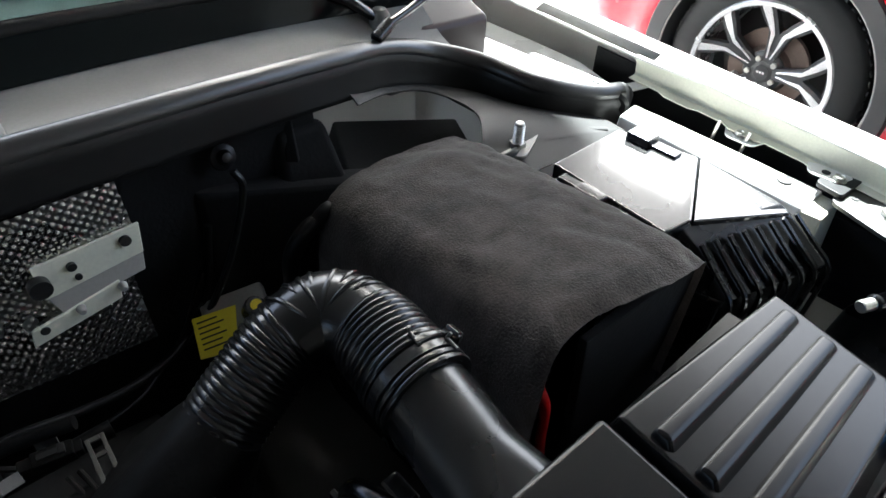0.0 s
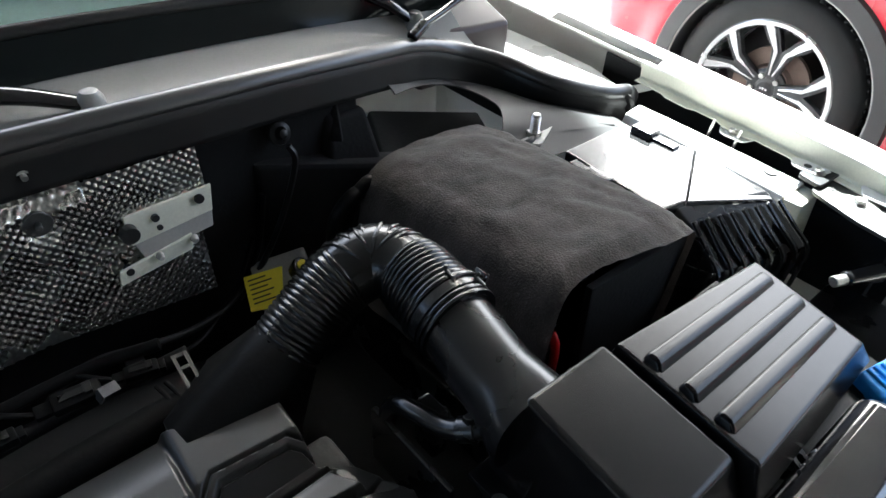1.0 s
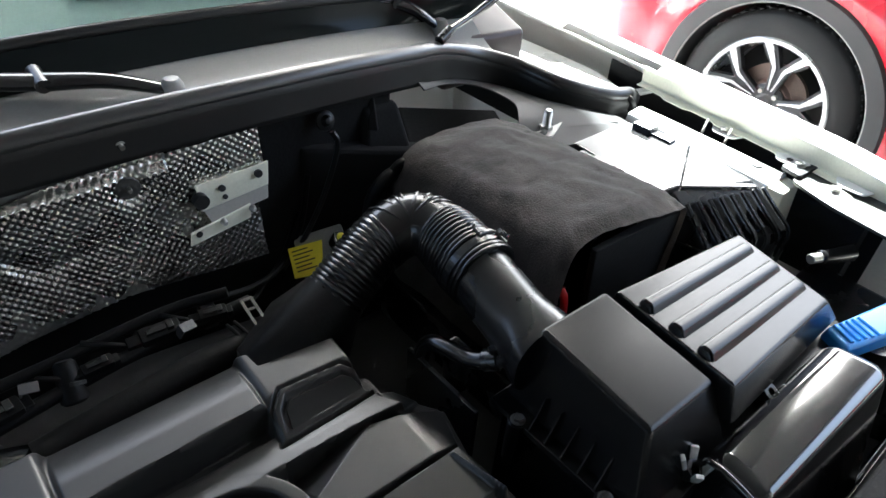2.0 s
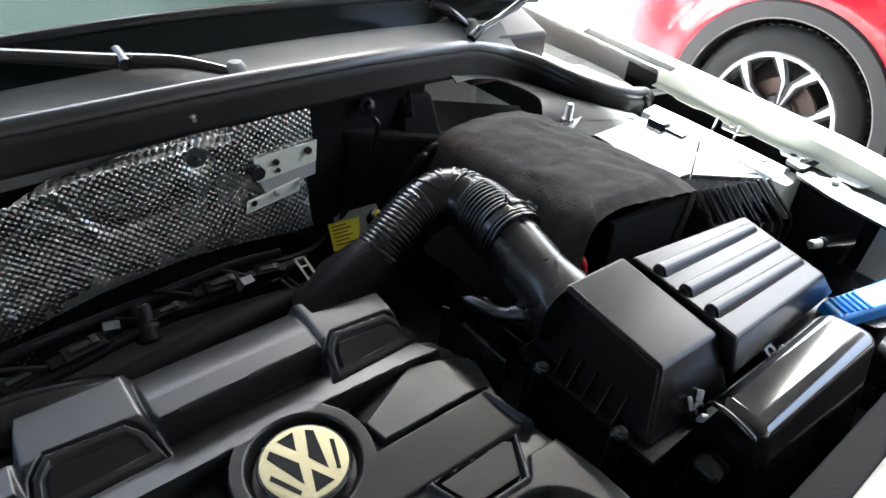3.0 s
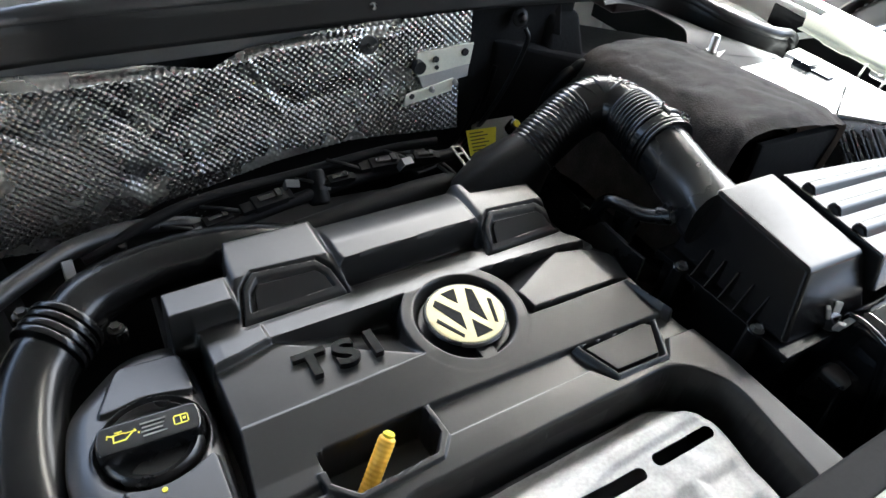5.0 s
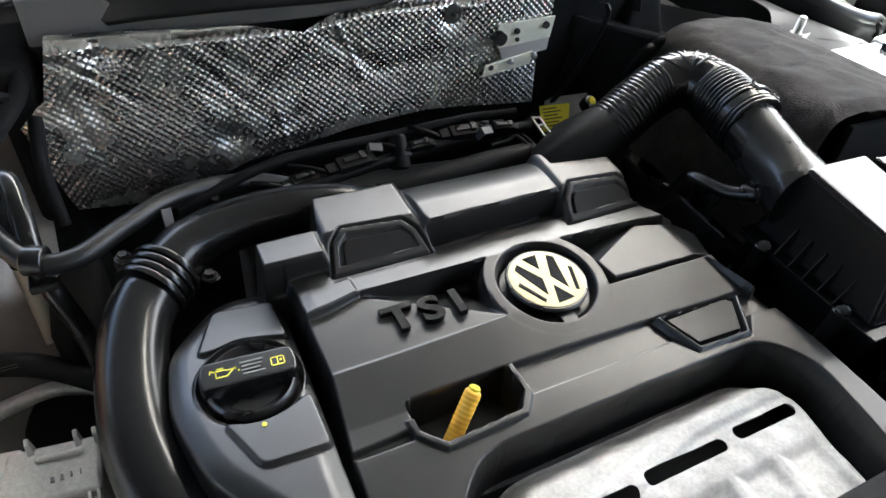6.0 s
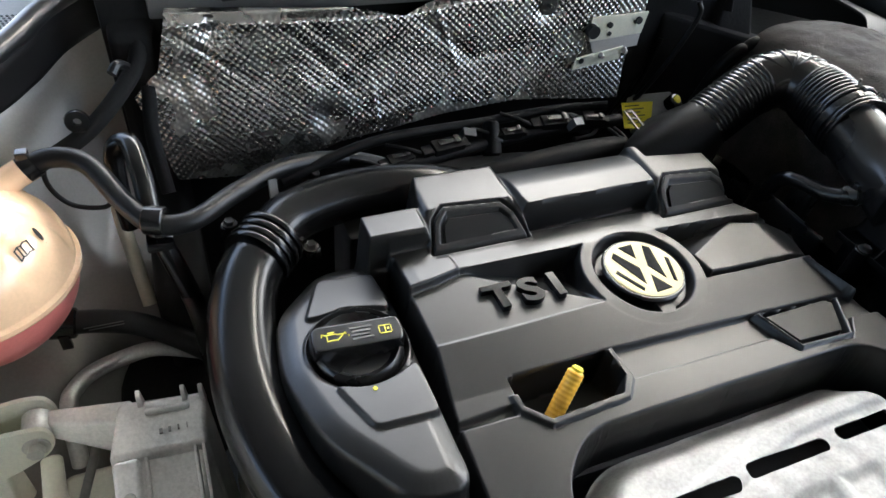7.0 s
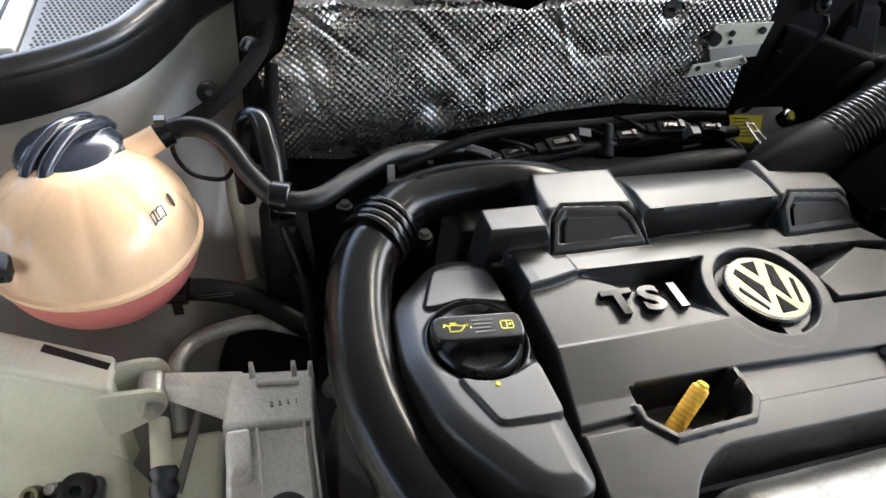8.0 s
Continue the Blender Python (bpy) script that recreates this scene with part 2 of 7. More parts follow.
def rod(a, b, r0, r1=None, sides=16, bevel=0.0):
    a, b = Vector(a), Vector(b)
    r1 = r0 if r1 is None else r1
    h = (b - a).length
    e = min(bevel, h * 0.3)
    prof = [(0, 0), (r0 - e, 0), (r0, e), (r1, h - e), (r1 - e, h), (0, h)] if e else [(0, 0), (r0, 0), (r1, h), (0, h)]
    return lathe(prof, sides, Matrix.Translation(a) @ (b - a).to_track_quat("Z", "Y").to_matrix().to_4x4())


def bolt(at, r=0.006, h=0.006, up=(0, 0, 1)):
    """A hexagon head on a washer."""
    at, up = Vector(at), Vector(up).normalized()
    return join(rod(at, at + up * h * 0.3, r * 1.5, sides=20, bevel=0.0006), bevelled(rod(at + up * h * 0.3, at + up * h * 1.3, r, sides=6), 0.0006, 1))


def inside(px, py, poly):
    """Signed distance to a polygon, negative inside."""
    d = np.full(px.shape, 1e9)
    sign = np.zeros(px.shape, bool)
    n = len(poly)
    for i in range(n):
        ax, ay = poly[i]
        bx, by = poly[(i + 1) % n]
        ex, ey = bx - ax, by - ay
        wx, wy = px - ax, py - ay
        t = np.clip((wx * ex + wy * ey) / (ex * ex + ey * ey + 1e-15), 0, 1)
        d = np.minimum(d, np.hypot(wx - ex * t, wy - ey * t))
        cross = ((ay > py) != (by > py)) & (px < (bx - ax) * (py - ay) / (by - ay + 1e-15) + ax)
        sign ^= cross
    return np.where(sign, -d, d)


def ease(x):
    x = np.clip(x, 0, 1)
    return x * x * (3 - 2 * x)


def lay(h, d, z, width):
    """Lay a plate of height z where d is negative, with an edge of that width."""
    m = ease(0.5 - d / width)
    return h * (1 - m) + z * m


def sheet(X, Y, Z, keep=None, skirt=None):
    """A grid as a bmesh; keep drops cells, skirt closes its rim downwards to that height."""
    bm = bmesh.new()
    ny, nx = X.shape
    used = np.ones((ny - 1, nx - 1), bool)
    if keep is not None:
        used = keep[:-1, :-1] & keep[1:, :-1] & keep[:-1, 1:] & keep[1:, 1:]
    need = np.zeros((ny, nx), bool)
    need[:-1, :-1] |= used
    need[1:, :-1] |= used
    need[:-1, 1:] |= used
    need[1:, 1:] |= used
    v = {}
    for j, i in zip(*np.nonzero(need)):
        v[j, i] = bm.verts.new((X[j, i], Y[j, i], Z[j, i]))
    for j, i in zip(*np.nonzero(used)):
        bm.faces.new((v[j, i], v[j, i + 1], v[j + 1, i + 1], v[j + 1, i]))
    if skirt is not None:
        rim = [e for e in bm.edges if e.is_boundary]
        ext = bmesh.ops.extrude_edge_only(bm, edges=rim)
        for e in ext["geom"]:
            if isinstance(e, bmesh.types.BMVert):
                e.co.z = skirt
    return bm


def snap(X, Y, d):
    """Moves the nodes next to an outline onto it; gives the moved grid and the distances."""
    step = X[0, 1] - X[0, 0]
    gy, gx = np.gradient(d, Y[:, 0], X[0, :])
    near = (np.abs(d) < 0.75 * step) & (np.hypot(gx, gy) > 0.5)
    return np.where(near, X - d * gx, X), np.where(near, Y - d * gy, Y), np.where(near, 0.0, d)


def grid(x0, x1, y0, y1, step):
    xs = np.linspace(x0, x1, int((x1 - x0) / step) + 1)
    ys = np.linspace(y0, y1, int((y1 - y0) / step) + 1)
    return np.meshgrid(xs, ys)


def letters(text, size, depth, m, name="letters"):
    """Raised letters of the built-in font as a bmesh."""
    cu = bpy.data.curves.new(name, "FONT")
    cu.body, cu.size, cu.extrude, cu.bevel_depth = text, size, depth, 0.0
    cu.offset = 0.0014 * size / 0.04
    cu.align_x, cu.align_y, cu.resolution_u = "CENTER", "CENTER", 3
    ob = bpy.data.objects.new(name, cu)
    scene.collection.objects.link(ob)
    me = bpy.data.meshes.new_from_object(ob.evaluated_get(bpy.context.evaluated_depsgraph_get()))
    bm = bmesh.new()
    bm.from_mesh(me)
    bpy.data.objects.remove(ob)
    bpy.data.meshes.remove(me)
    bpy.data.curves.remove(cu)
    bm.transform(m)
    return bm


# ---- the hall: unseen ceiling and walls, laid out to shape the daylight ----
def hall():
    X0, X1, Y0, Y1, H = -7.0, 4.9, -6.5, 4.1, 4.5
    F = -Z0
    solid("ground", box(-40, 60, -50, 60, F - 0.3, F - 0.035, 0), YARD, "pale concrete yard in bright daylight", "ground", kind="structure")
    solid("floor", box(X0, 1.9, Y0, Y1, F - 0.2, F, 0), FLOOR, "grey workshop floor under the car", "floor", kind="structure")
    solid("ceiling", prism([(X0 - 0.2, Y0), (X1, Y0), (X1, 0.75), (3.6, 0.9), (3.12, 1.2), (3.12, 3.5), (2.2, 4.3), (X0 - 0.2, 4.3)], F + H, F + H + 0.2, 0), CEIL, "plain unseen ceiling, its edge cut to shape the daylight", "ceiling", kind="structure")
    solid("wall_left", join(box(X0 - 0.2, X0, Y0, -2.6, F - 0.05, F + H, 0), box(X0 - 0.2, X0, -2.6, 1.0, F + 2.9, F + H, 0), box(X0 - 0.2, X0, 1.0, Y1 + 0.2, F - 0.05, F + H, 0)), WALLM, "plain unseen wall with an added gate that lets in side light", "wall", kind="structure")
    solid("wall_back", box(-1.5, 0.7, Y1, Y1 + 0.2, F - 0.05, F + 2.2, 0), WALLM, "low unseen wall that blocks daylight between two openings", "wall", kind="structure")
    solid("wall_side", box(X0 - 0.2, -3.2, Y1, Y1 + 0.2, F - 0.05, F + 3.3, 0), WALLM, "plain unseen wall that limits daylight beside the opening", "wall", kind="structure")
    # Unseen header added to keep bright daylight out of the cover's reflections.
    solid("shade_header", join(box(3.2, 3.3, 1.1, 1.75, F + 2.72, F + 4.3, 0), box(3.2, 3.3, 1.75, 3.5, F + 2.3, F + 4.3, 0), box(3.2, 3.3, 0.62, 1.1, F + 2.55, F + H - 0.01, 0), box(3.1, 3.24, 3.35, 3.45, F + 4.25, F + H + 0.1, 0), box(3.1, 3.24, 1.05, 1.15, F + 4.25, F + H + 0.1, 0)), WALLM, "unseen dark panels added to block daylight from the side bay", "wall", kind="structure")
    # Added out of view to cut low daylight from the filter box lid.
    solid("shade_fascia", box(X1 - 0.15, X1, Y0, 0.75, F + 4.0, F + H - 0.01, 0), WALLM, "unseen dark beam added to cut daylight along the open side", "wall", kind="structure")
    solid("wall_front", box(X0 - 0.2, X1, Y0 - 0.2, Y0, F - 0.05, F + H, 0), WALLM, "plain hall wall across from the cars", "wall", kind="structure")


hall()


# ---- engine cover ----
def engine_cover():
    top = thing("engine_cover", "matt black moulded plastic engine cover with badge", "engine cover", (0, 0, -0.012))
    X, Y = grid(-0.256, 0.236, -0.30, 0.185, 0.00098)
    outline = [(-0.25, 0.136), (-0.25, 0.094), (-0.228, 0.09), (-0.226, -0.02), (-0.234, -0.09), (-0.24, -0.29), (0.232, -0.29), (0.226, -0.14), (0.216, -0.08), (0.212, -0.02), (0.226, 0.03), (0.196, 0.078),
               (0.17, 0.085), (0.176, 0.176), (0.085, 0.18), (-0.08, 0.18), (-0.086, 0.182), (-0.18, 0.182), (-0.19, 0.138)]
    mouth = rounded([(-0.178, -0.32), (-0.172, -0.16), (-0.135, -0.124), (0.165, -0.122), (0.198, -0.16), (0.182, -0.32)], 0.03)
    d_out, d_mouth = inside(X, Y, outline), inside(X, Y, mouth)
    h = np.full(X.shape, -0.016)
    # front apron, ledge behind it
    h = lay(h, inside(X, Y, [(-0.3, -0.091), (-0.172, -0.092), (-0.16, -0.112), (-0.086, -0.108), (-0.074, -0.09), (0.083, -0.09), (0.098, -0.11), (0.163, -0.113), (0.182, -0.092), (0.3, -0.1), (0.3, -0.4), (-0.3, -0.4)]), -0.010 - 0.03 * np.clip(-0.1 - Y, 0, 1), 0.0032)
    # lower facet that falls away to the front
    slope = -0.002 - 0.15 * np.clip(-0.012 - Y, 0, 0.055)
    h = lay(h, inside(X, Y, [(-0.228, -0.014), (-0.05, -0.010), (0.2, -0.014), (0.207, -0.065), (0.09, -0.062), (-0.08, -0.058), (-0.17, -0.058), (-0.178, -0.083), (-0.231, -0.086)]), slope, 0.0029)
    # lettered facet: a pocket that sinks towards the badge and the rear strip
    dip = ((X + 0.172) * 0.0695 + (Y - 0.0585) * 0.120) / math.hypot(0.0695, 0.120)
    sink = -0.0035 - 0.62 * np.clip(dip, 0, 0.045)
    h = lay(h, inside(X, Y, [(-0.227, 0.047), (-0.172, 0.0585), (-0.05, 0.0585), (-0.0535, 0.045), (-0.0575, 0.022), (-0.0575, 0.008), (-0.052, -0.011), (-0.165, -0.015), (-0.227, -0.016)]), sink, 0.0027)
    # facet beyond the badge
    dip = ((0.151 - X) * 0.0305 + (Y - 0.0545) * 0.065) / math.hypot(0.0305, 0.065)
    sink = -0.0035 - 0.68 * np.clip(dip, 0, 0.036) - 1.6 * np.clip(X - 0.178, 0, 1) ** 1.5
    h = lay(h, inside(X, Y, [(0.068, 0.0575), (0.151, 0.0545), (0.222, 0.034), (0.205, -0.010), (0.078, -0.006)]), sink, 0.0027)
    # low corner beyond the end of the strip
    h = lay(h, inside(X, Y, [(0.160, 0.1), (0.204, 0.094), (0.216, 0.056), (0.183, 0.045), (0.160, 0.06)]), -0.003 - 0.28 * np.clip(X - 0.172, 0, 1), 0.0035)
    # groove behind the strip, then the strip with its cap and tail, all tipped a little to the rear
    h = lay(h, inside(X, Y, [(-0.19, 0.09), (0.17, 0.088), (0.17, 0.112), (-0.19, 0.11)]), -0.010, 0.003)
    h = lay(h, inside(X, Y, [(-0.18, 0.097), (-0.176, 0.0585), (-0.05, 0.059), (0.0, 0.06), (0.086, 0.0575), (0.151, 0.0545), (0.188, 0.05), (0.174, 0.076), (0.165, 0.088), (0.0, 0.094)]), 0.003 - 0.11 * (Y - 0.058), 0.003)
    h = lay(h, inside(X, Y, [(-0.228, 0.1), (-0.227, 0.046), (-0.2, 0.051), (-0.172, 0.0585), (-0.175, 0.103)]), 0.006 - 0.12 * (Y - 0.05) - 0.10 * np.clip(-0.213 - X, 0, 1), 0.0035)
    # broad ring flush with the panel, then the well of the badge
    rr = np.hypot(X - 0.007, Y - 0.014)
    ring = np.interp(Y, [-0.05, -0.012, 0.06, 0.076], [-0.0078, -0.0022, 0.0026, 0.0010])
    h = lay(h, rr - 0.0645, ring, 0.0035)
    h = lay(h, rr - 0.0485, -0.014, 0.0075)
    # hexagon recess at the front right with its rim
    h = lay(h, inside(X, Y, [(0.083, -0.063), (0.1, -0.1105), (0.163, -0.1125), (0.187, -0.069)]), -0.0065, 0.0027)
    h = lay(h, inside(X, Y, [(0.089, -0.066), (0.1025, -0.106), (0.1595, -0.108), (0.181, -0.07)]), -0.0165, 0.0027)
    # fin beside it
    h = lay(h, np.maximum(np.abs((X - 0.197) + 0.25 * (Y + 0.045)) - 0.0015, np.abs(Y + 0.045) - 0.028), 0.001, 0.0025)
    # pocket of the dipstick with its rim
    h = lay(h, inside(X, Y, [(-0.182, -0.076), (-0.181, -0.092), (-0.161, -0.112), (-0.086, -0.108), (-0.0715, -0.09), (-0.0735, -0.058), (-0.082, -0.058), (-0.082, -0.076)]), -0.0065, 0.0027)
    pocket = [(-0.175, -0.060), (-0.174, -0.088), (-0.158, -0.1045), (-0.09, -0.1005), (-0.079, -0.086), (-0.0805, -0.059)]
    h = lay(h, inside(X, Y, pocket), -0.05, 0.0028)
    # rear blocks: low one, barrel, two tall ones with sloping faces
    h = lay(h, inside(X, Y, [(-0.3, 0.1095), (0.2, 0.1095), (0.2, 0.3), (-0.3, 0.3)]), -0.016, 0.003)
    h = lay(h, inside(X, Y, [(-0.247, 0.134), (-0.247, 0.099), (-0.18, 0.099), (-0.18, 0.136)]), 0.0235 - 0.06 * (Y - 0.1), 0.004)
    barrel = 0.027 + 0.01 * np.clip(Y - 0.106, 0, 0.03) - 2.6 * np.clip(Y - 0.13, 0, 1) ** 1.7
    h = lay(h, inside(X, Y, [(-0.1, 0.105), (0.1, 0.108), (0.1, 0.19), (-0.1, 0.19)]), barrel, 0.004)
    hood = [(-0.187, 0.085), (-0.180, 0.112), (-0.166, 0.1262), (-0.104, 0.1215), (-0.092, 0.110), (-0.0835, 0.0865)]
    for (x0, x1, yb, dx, dy, rise) in ((-0.183, -0.086, 0.183, 0.0, 0.0, 0.0), (0.084, 0.172, 0.178, 0.2620, -0.0085, 0.09)):
        face = 0.001 + 0.66 * np.clip(Y - 0.084 - dy, 0, 0.0395)
        roof = 0.0268 + rise * np.clip(Y - 0.124 - dy, -0.02, 1)
        k = 0.0026
        body = -k * np.log(np.exp(-face / k) + np.exp(-roof / k))
        plan = [(x0 - 0.004, yb), (x0 - 0.006, 0.108), (x0 - 0.004, 0.080 + dy), (x1 + 0.003, 0.081 + dy), (x1 + 0.006, 0.098), (x1 + 0.002, 0.116), (x1 + 0.001, yb)]
        d_plan = inside(X, Y, plan)
        body = body - 0.008 * ease((d_plan + 0.011) / 0.013) ** 2 * ease((Y - 0.105 - dy) / 0.02)
        h = lay(h, d_plan, body, 0.0060)
        # groove, raised frame and sunken field round the insert plate
        d1 = inside(X, Y, [(x + dx, y + dy) for x, y in hood])
        h = lay(h, np.abs(d1) - 0.0013, body - 0.0055, 0.0018)
        h = lay(h, d1 + 0.0080, body - 0.0050, 0.0018)
    edge = 0.005
    h = h - 0.03 * ease((d_out + edge) / edge) ** 2 - 0.02 * ease((edge - d_mouth) / edge) ** 2
    both = np.maximum(d_out, -d_mouth)
    X, Y, both = snap(X, Y, both)
    part("shell", sheet(X, Y, h, both <= 0, -0.075), COVER, top, smooth=75)
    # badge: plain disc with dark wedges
    c = Vector((0.007, 0.014, 0.0))
    m = Matrix.Translation(c) @ pose(0, 0, 0, 0, 0, 4)
    badge = part("badge", lathe([(0, -0.004), (0.041, -0.004), (0.0415, -0.002), (0.040, 0.0), (0, 0.0012)], 64, m), PLASTIC, top, "dark backing of the round badge")
    part("badge_disc", lathe([(0, 0.0014), (0.0355, 0.0012), (0.0382, 0.0006), (0.0385, -0.001), (0.0, -0.001)], 64, m), GOLD, badge, "champagne coloured metal disc")
    half = [[(-0.62, 0.57), (-0.32, -0.50), (-0.13, 0.02), (-0.47, 0.71)], [(-0.85, 0.06), (-0.53, -0.68), (-0.46, -0.62), (-0.77, 0.14)]]
    wedges = [[(-0.21, 0.83), (0.0, 0.34), (0.21, 0.83)], [(-0.24, -0.83), (0.24, -0.83), (0.0, -0.27)]] + half + [[(-x, y) for x, y in w[::-1]] for w in half]
    for w in wedges:
        part("badge_wedge", turned(prism([(x * 0.0385, y * 0.0385) for x, y in w], 0.0013, 0.0019, 0.0), m), MATT_BLACK, badge)
    part("badge_tab", box(-0.004, 0.012, -0.04, -0.024, -0.013, -0.006, 0.001), COVER, top)
    # raised letters
    for ch, x in (("T", -0.1475), ("S", -0.117), ("I", -0.090)):
        tilt = Matrix.Translation((x, 0.0165, -0.0015)) @ pose(0, 0, 0, -2, 0, 1) @ Matrix.Diagonal((1.22, 1.0, 1.0, 1.0))
        part("raised_letter", letters(ch, 0.039, 0.0042, tilt), LETTER, top, "raised glossy black letter " + ch, smooth=30)
    slant = math.atan(0.66)
    plate = [(-0.172, 0.0905), (-0.0955, 0.0905), (-0.1005, 0.1045), (-0.1075, 0.1105), (-0.163, 0.1125), (-0.1685, 0.107)]
    for dx, dy in ((0.0, 0.0), (0.2620, -0.0085)):
        t = Matrix.Translation((dx, 0.084 + dy, 0.001)) @ pose(0, 0, 0, math.degrees(slant), 0, 0)
        part("insert", turned(prism([(x, (y - 0.084) / math.cos(slant)) for x, y in plate], -0.006, -0.0012, 0.0009), t), INSERT, top, "smooth six-sided insert plate")
    part("insert", prism([(0.0935, -0.069), (0.105, -0.102), (0.157, -0.104), (0.176, -0.073), (0.168, -0.068)], -0.017, -0.0085, 0.0012), INSERT, top, "smooth six-sided insert plate")
    part("clip_slot", box(-0.235, -0.229, 0.13, 0.15, -0.03, -0.012, 0.001), PLASTIC, top)


engine_cover()


def dipstick():
    d = thing("oil_dipstick", "orange ribbed plastic dipstick handle standing in its pocket", "dipstick", (-0.146, -0.088, -0.045))
    a, b = Vector((-0.150, -0.095, -0.04)), Vector((-0.120, -0.074, 0.001))
    part("handle", sweep([a, (a + b) / 2, b], lambda s, u: (0.0074 + 0.00016 * math.sin(s * 1500)) * (1 - max(0, (u - 0.9) / 0.1) ** 2 * 0.6), 20, flat=0.85, resample=0.0006), ORANGE, d)
    part("tip", turned(lathe([(0, 0.0022), (0.0035, 0.0018), (0.0052, 0.0), (0.0050, -0.003), (0, -0.003)], 20), Matrix.Translation(b) @ (b - a).to_track_quat("Z", "Y").to_matrix().to_4x4()), YELLOW, d, "paler yellow end")
    part("tube", rod(a + Vector((-0.004, -0.003, -0.02)), a + Vector((0.002, 0.001, 0.004)), 0.005, sides=12), PLASTIC, d)


dipstick()


def filler_cover():
    """The shoulder beside the cover with the oil filler cap."""
    top = thing("timing_cover_shoulder", "matt black plastic shoulder with two raised pads round the oil cap", "engine part", (-0.285, 0, -0.03))
    X, Y = grid(-0.365, -0.225, -0.16, 0.135, 0.001)
    outline = rounded([(-0.292, 0.126), (-0.24, 0.124), (-0.231, 0.06), (-0.236, -0.085), (-0.237, -0.145), (-0.285, -0.145), (-0.335, -0.07), (-0.352, 0.0), (-0.345, 0.07)], 0.022)
    d = inside(X, Y, outline)
    h = -0.009 - 0.13 * (Y - 0.0)
    h = h - 0.012 * ease((d + 0.022) / 0.03)
    padA = rounded([(-0.297, 0.100), (-0.244, 0.095), (-0.242, 0.044), (-0.262, 0.05), (-0.283, 0.055), (-0.305, 0.05), (-0.318, 0.05)], 0.007)
    padB = rounded([(-0.312, -0.03), (-0.29, -0.037), (-0.265, -0.035), (-0.243, -0.024), (-0.243, -0.08), (-0.294, -0.078)], 0.007)
    for p in (padA, padB):
        h = lay(h, inside(X, Y, p), -0.005 - 0.13 * Y, 0.0028)
    rr = np.hypot(X + 0.283, Y - 0.007)
    h = lay(h, rr - 0.0445, -0.008, 0.003)
    h = lay(h, rr - 0.041, -0.02, 0.003)
    h = h - 0.03 * ease((d + 0.006) / 0.006) ** 2
    X, Y, d = snap(X, Y, d)
    part("shell", sheet(X, Y, h, d <= 0, -0.08), COVER, top, smooth=60)
    part("mark", rod((-0.284, -0.0435, -0.003), (-0.284, -0.0435, 0.0016), 0.002, sides=10), YPRINT, top, "small yellow dot")
    cap = thing("oil_filler_cap", "round black oil filler cap with yellow symbols on its grip bar", "oil cap", (-0.283, 0.007, -0.02))
    c = Matrix.Translation((-0.283, 0.007, 0))
    disc = part("body", lathe([(0, -0.02), (0.0375, -0.02), (0.0385, -0.012), (0.0375, -0.007), (0.034, -0.004), (0.031, -0.006), (0.028, -0.009), (0, -0.010)], 48, c), PLASTIC, cap)
    bar = prism(rounded([(-0.036, -0.013), (0.036, -0.013), (0.038, 0.0), (0.036, 0.013), (-0.036, 0.013), (-0.038, 0.0)], 0.005, 3), -0.012, 0.0055, 0.0022, 0.003)
    part("grip_bar", turned(bar, c @ pose(0, 0.003, 0, 0, 0, -4)), PLASTIC, cap)
    s = c @ pose(0, 0.003, 0.0057, 0, 0, -4) @ Matrix.Diagonal((0.98, 1.2, 1.0, 1.0))
    stroke = lambda x0, y0, x1, y1, w=0.0005: turned(box(-w, math.hypot(x1 - x0, y1 - y0) + w, -w, w, 0, 0.0003, 0), pose(x0, y0, 0, 0, 0, math.degrees(math.atan2(y1 - y0, x1 - x0))))
    outline = [(-0.0255, -0.0035), (-0.0170, -0.0035), (-0.0100, 0.0022), (-0.0095, 0.0012), (-0.0165, 0.0012), (-0.0185, 0.0018), (-0.0255, 0.0018), (-0.0255, -0.0035)]
    can = join(*[stroke(*p, *q) for p, q in zip(outline, outline[1:])], stroke(-0.0255, 0.0012, -0.0295, 0.0028), stroke(-0.0295, 0.0028, -0.0300, 0.0008), stroke(-0.0240, 0.0034, -0.0195, 0.0034), stroke(-0.0218, 0.0018, -0.0218, 0.0034), rod((-0.0075, -0.0010, 0), (-0.0075, -0.0010, 0.0003), 0.0008, sides=8))
    part("symbol", turned(can, s), YPRINT, cap, "yellow oil can symbol")
    book = join(*[box(x, x + 0.0009, -0.0035, 0.0022, 0, 0.0003, 0) for x in (0.0180, 0.0232, 0.0284)], *[box(0.0189, 0.0284, y, y + 0.0008, 0, 0.0003, 0) for y in (-0.0043, 0.0022)], box(0.0252, 0.0272, -0.0012, 0.0006, 0, 0.0003, 0))
    part("symbol", turned(book, s), YPRINT, cap, "yellow handbook symbol")
    for i in range(4):
        part("print_bar", turned(box(-0.006 + 0.001 * (i % 2), 0.013 - 0.0015 * (i % 3), 0.004 - i * 0.0032, 0.0052 - i * 0.0032, 0, 0.0003, 0), s), GPRINT, cap)


filler_cover()


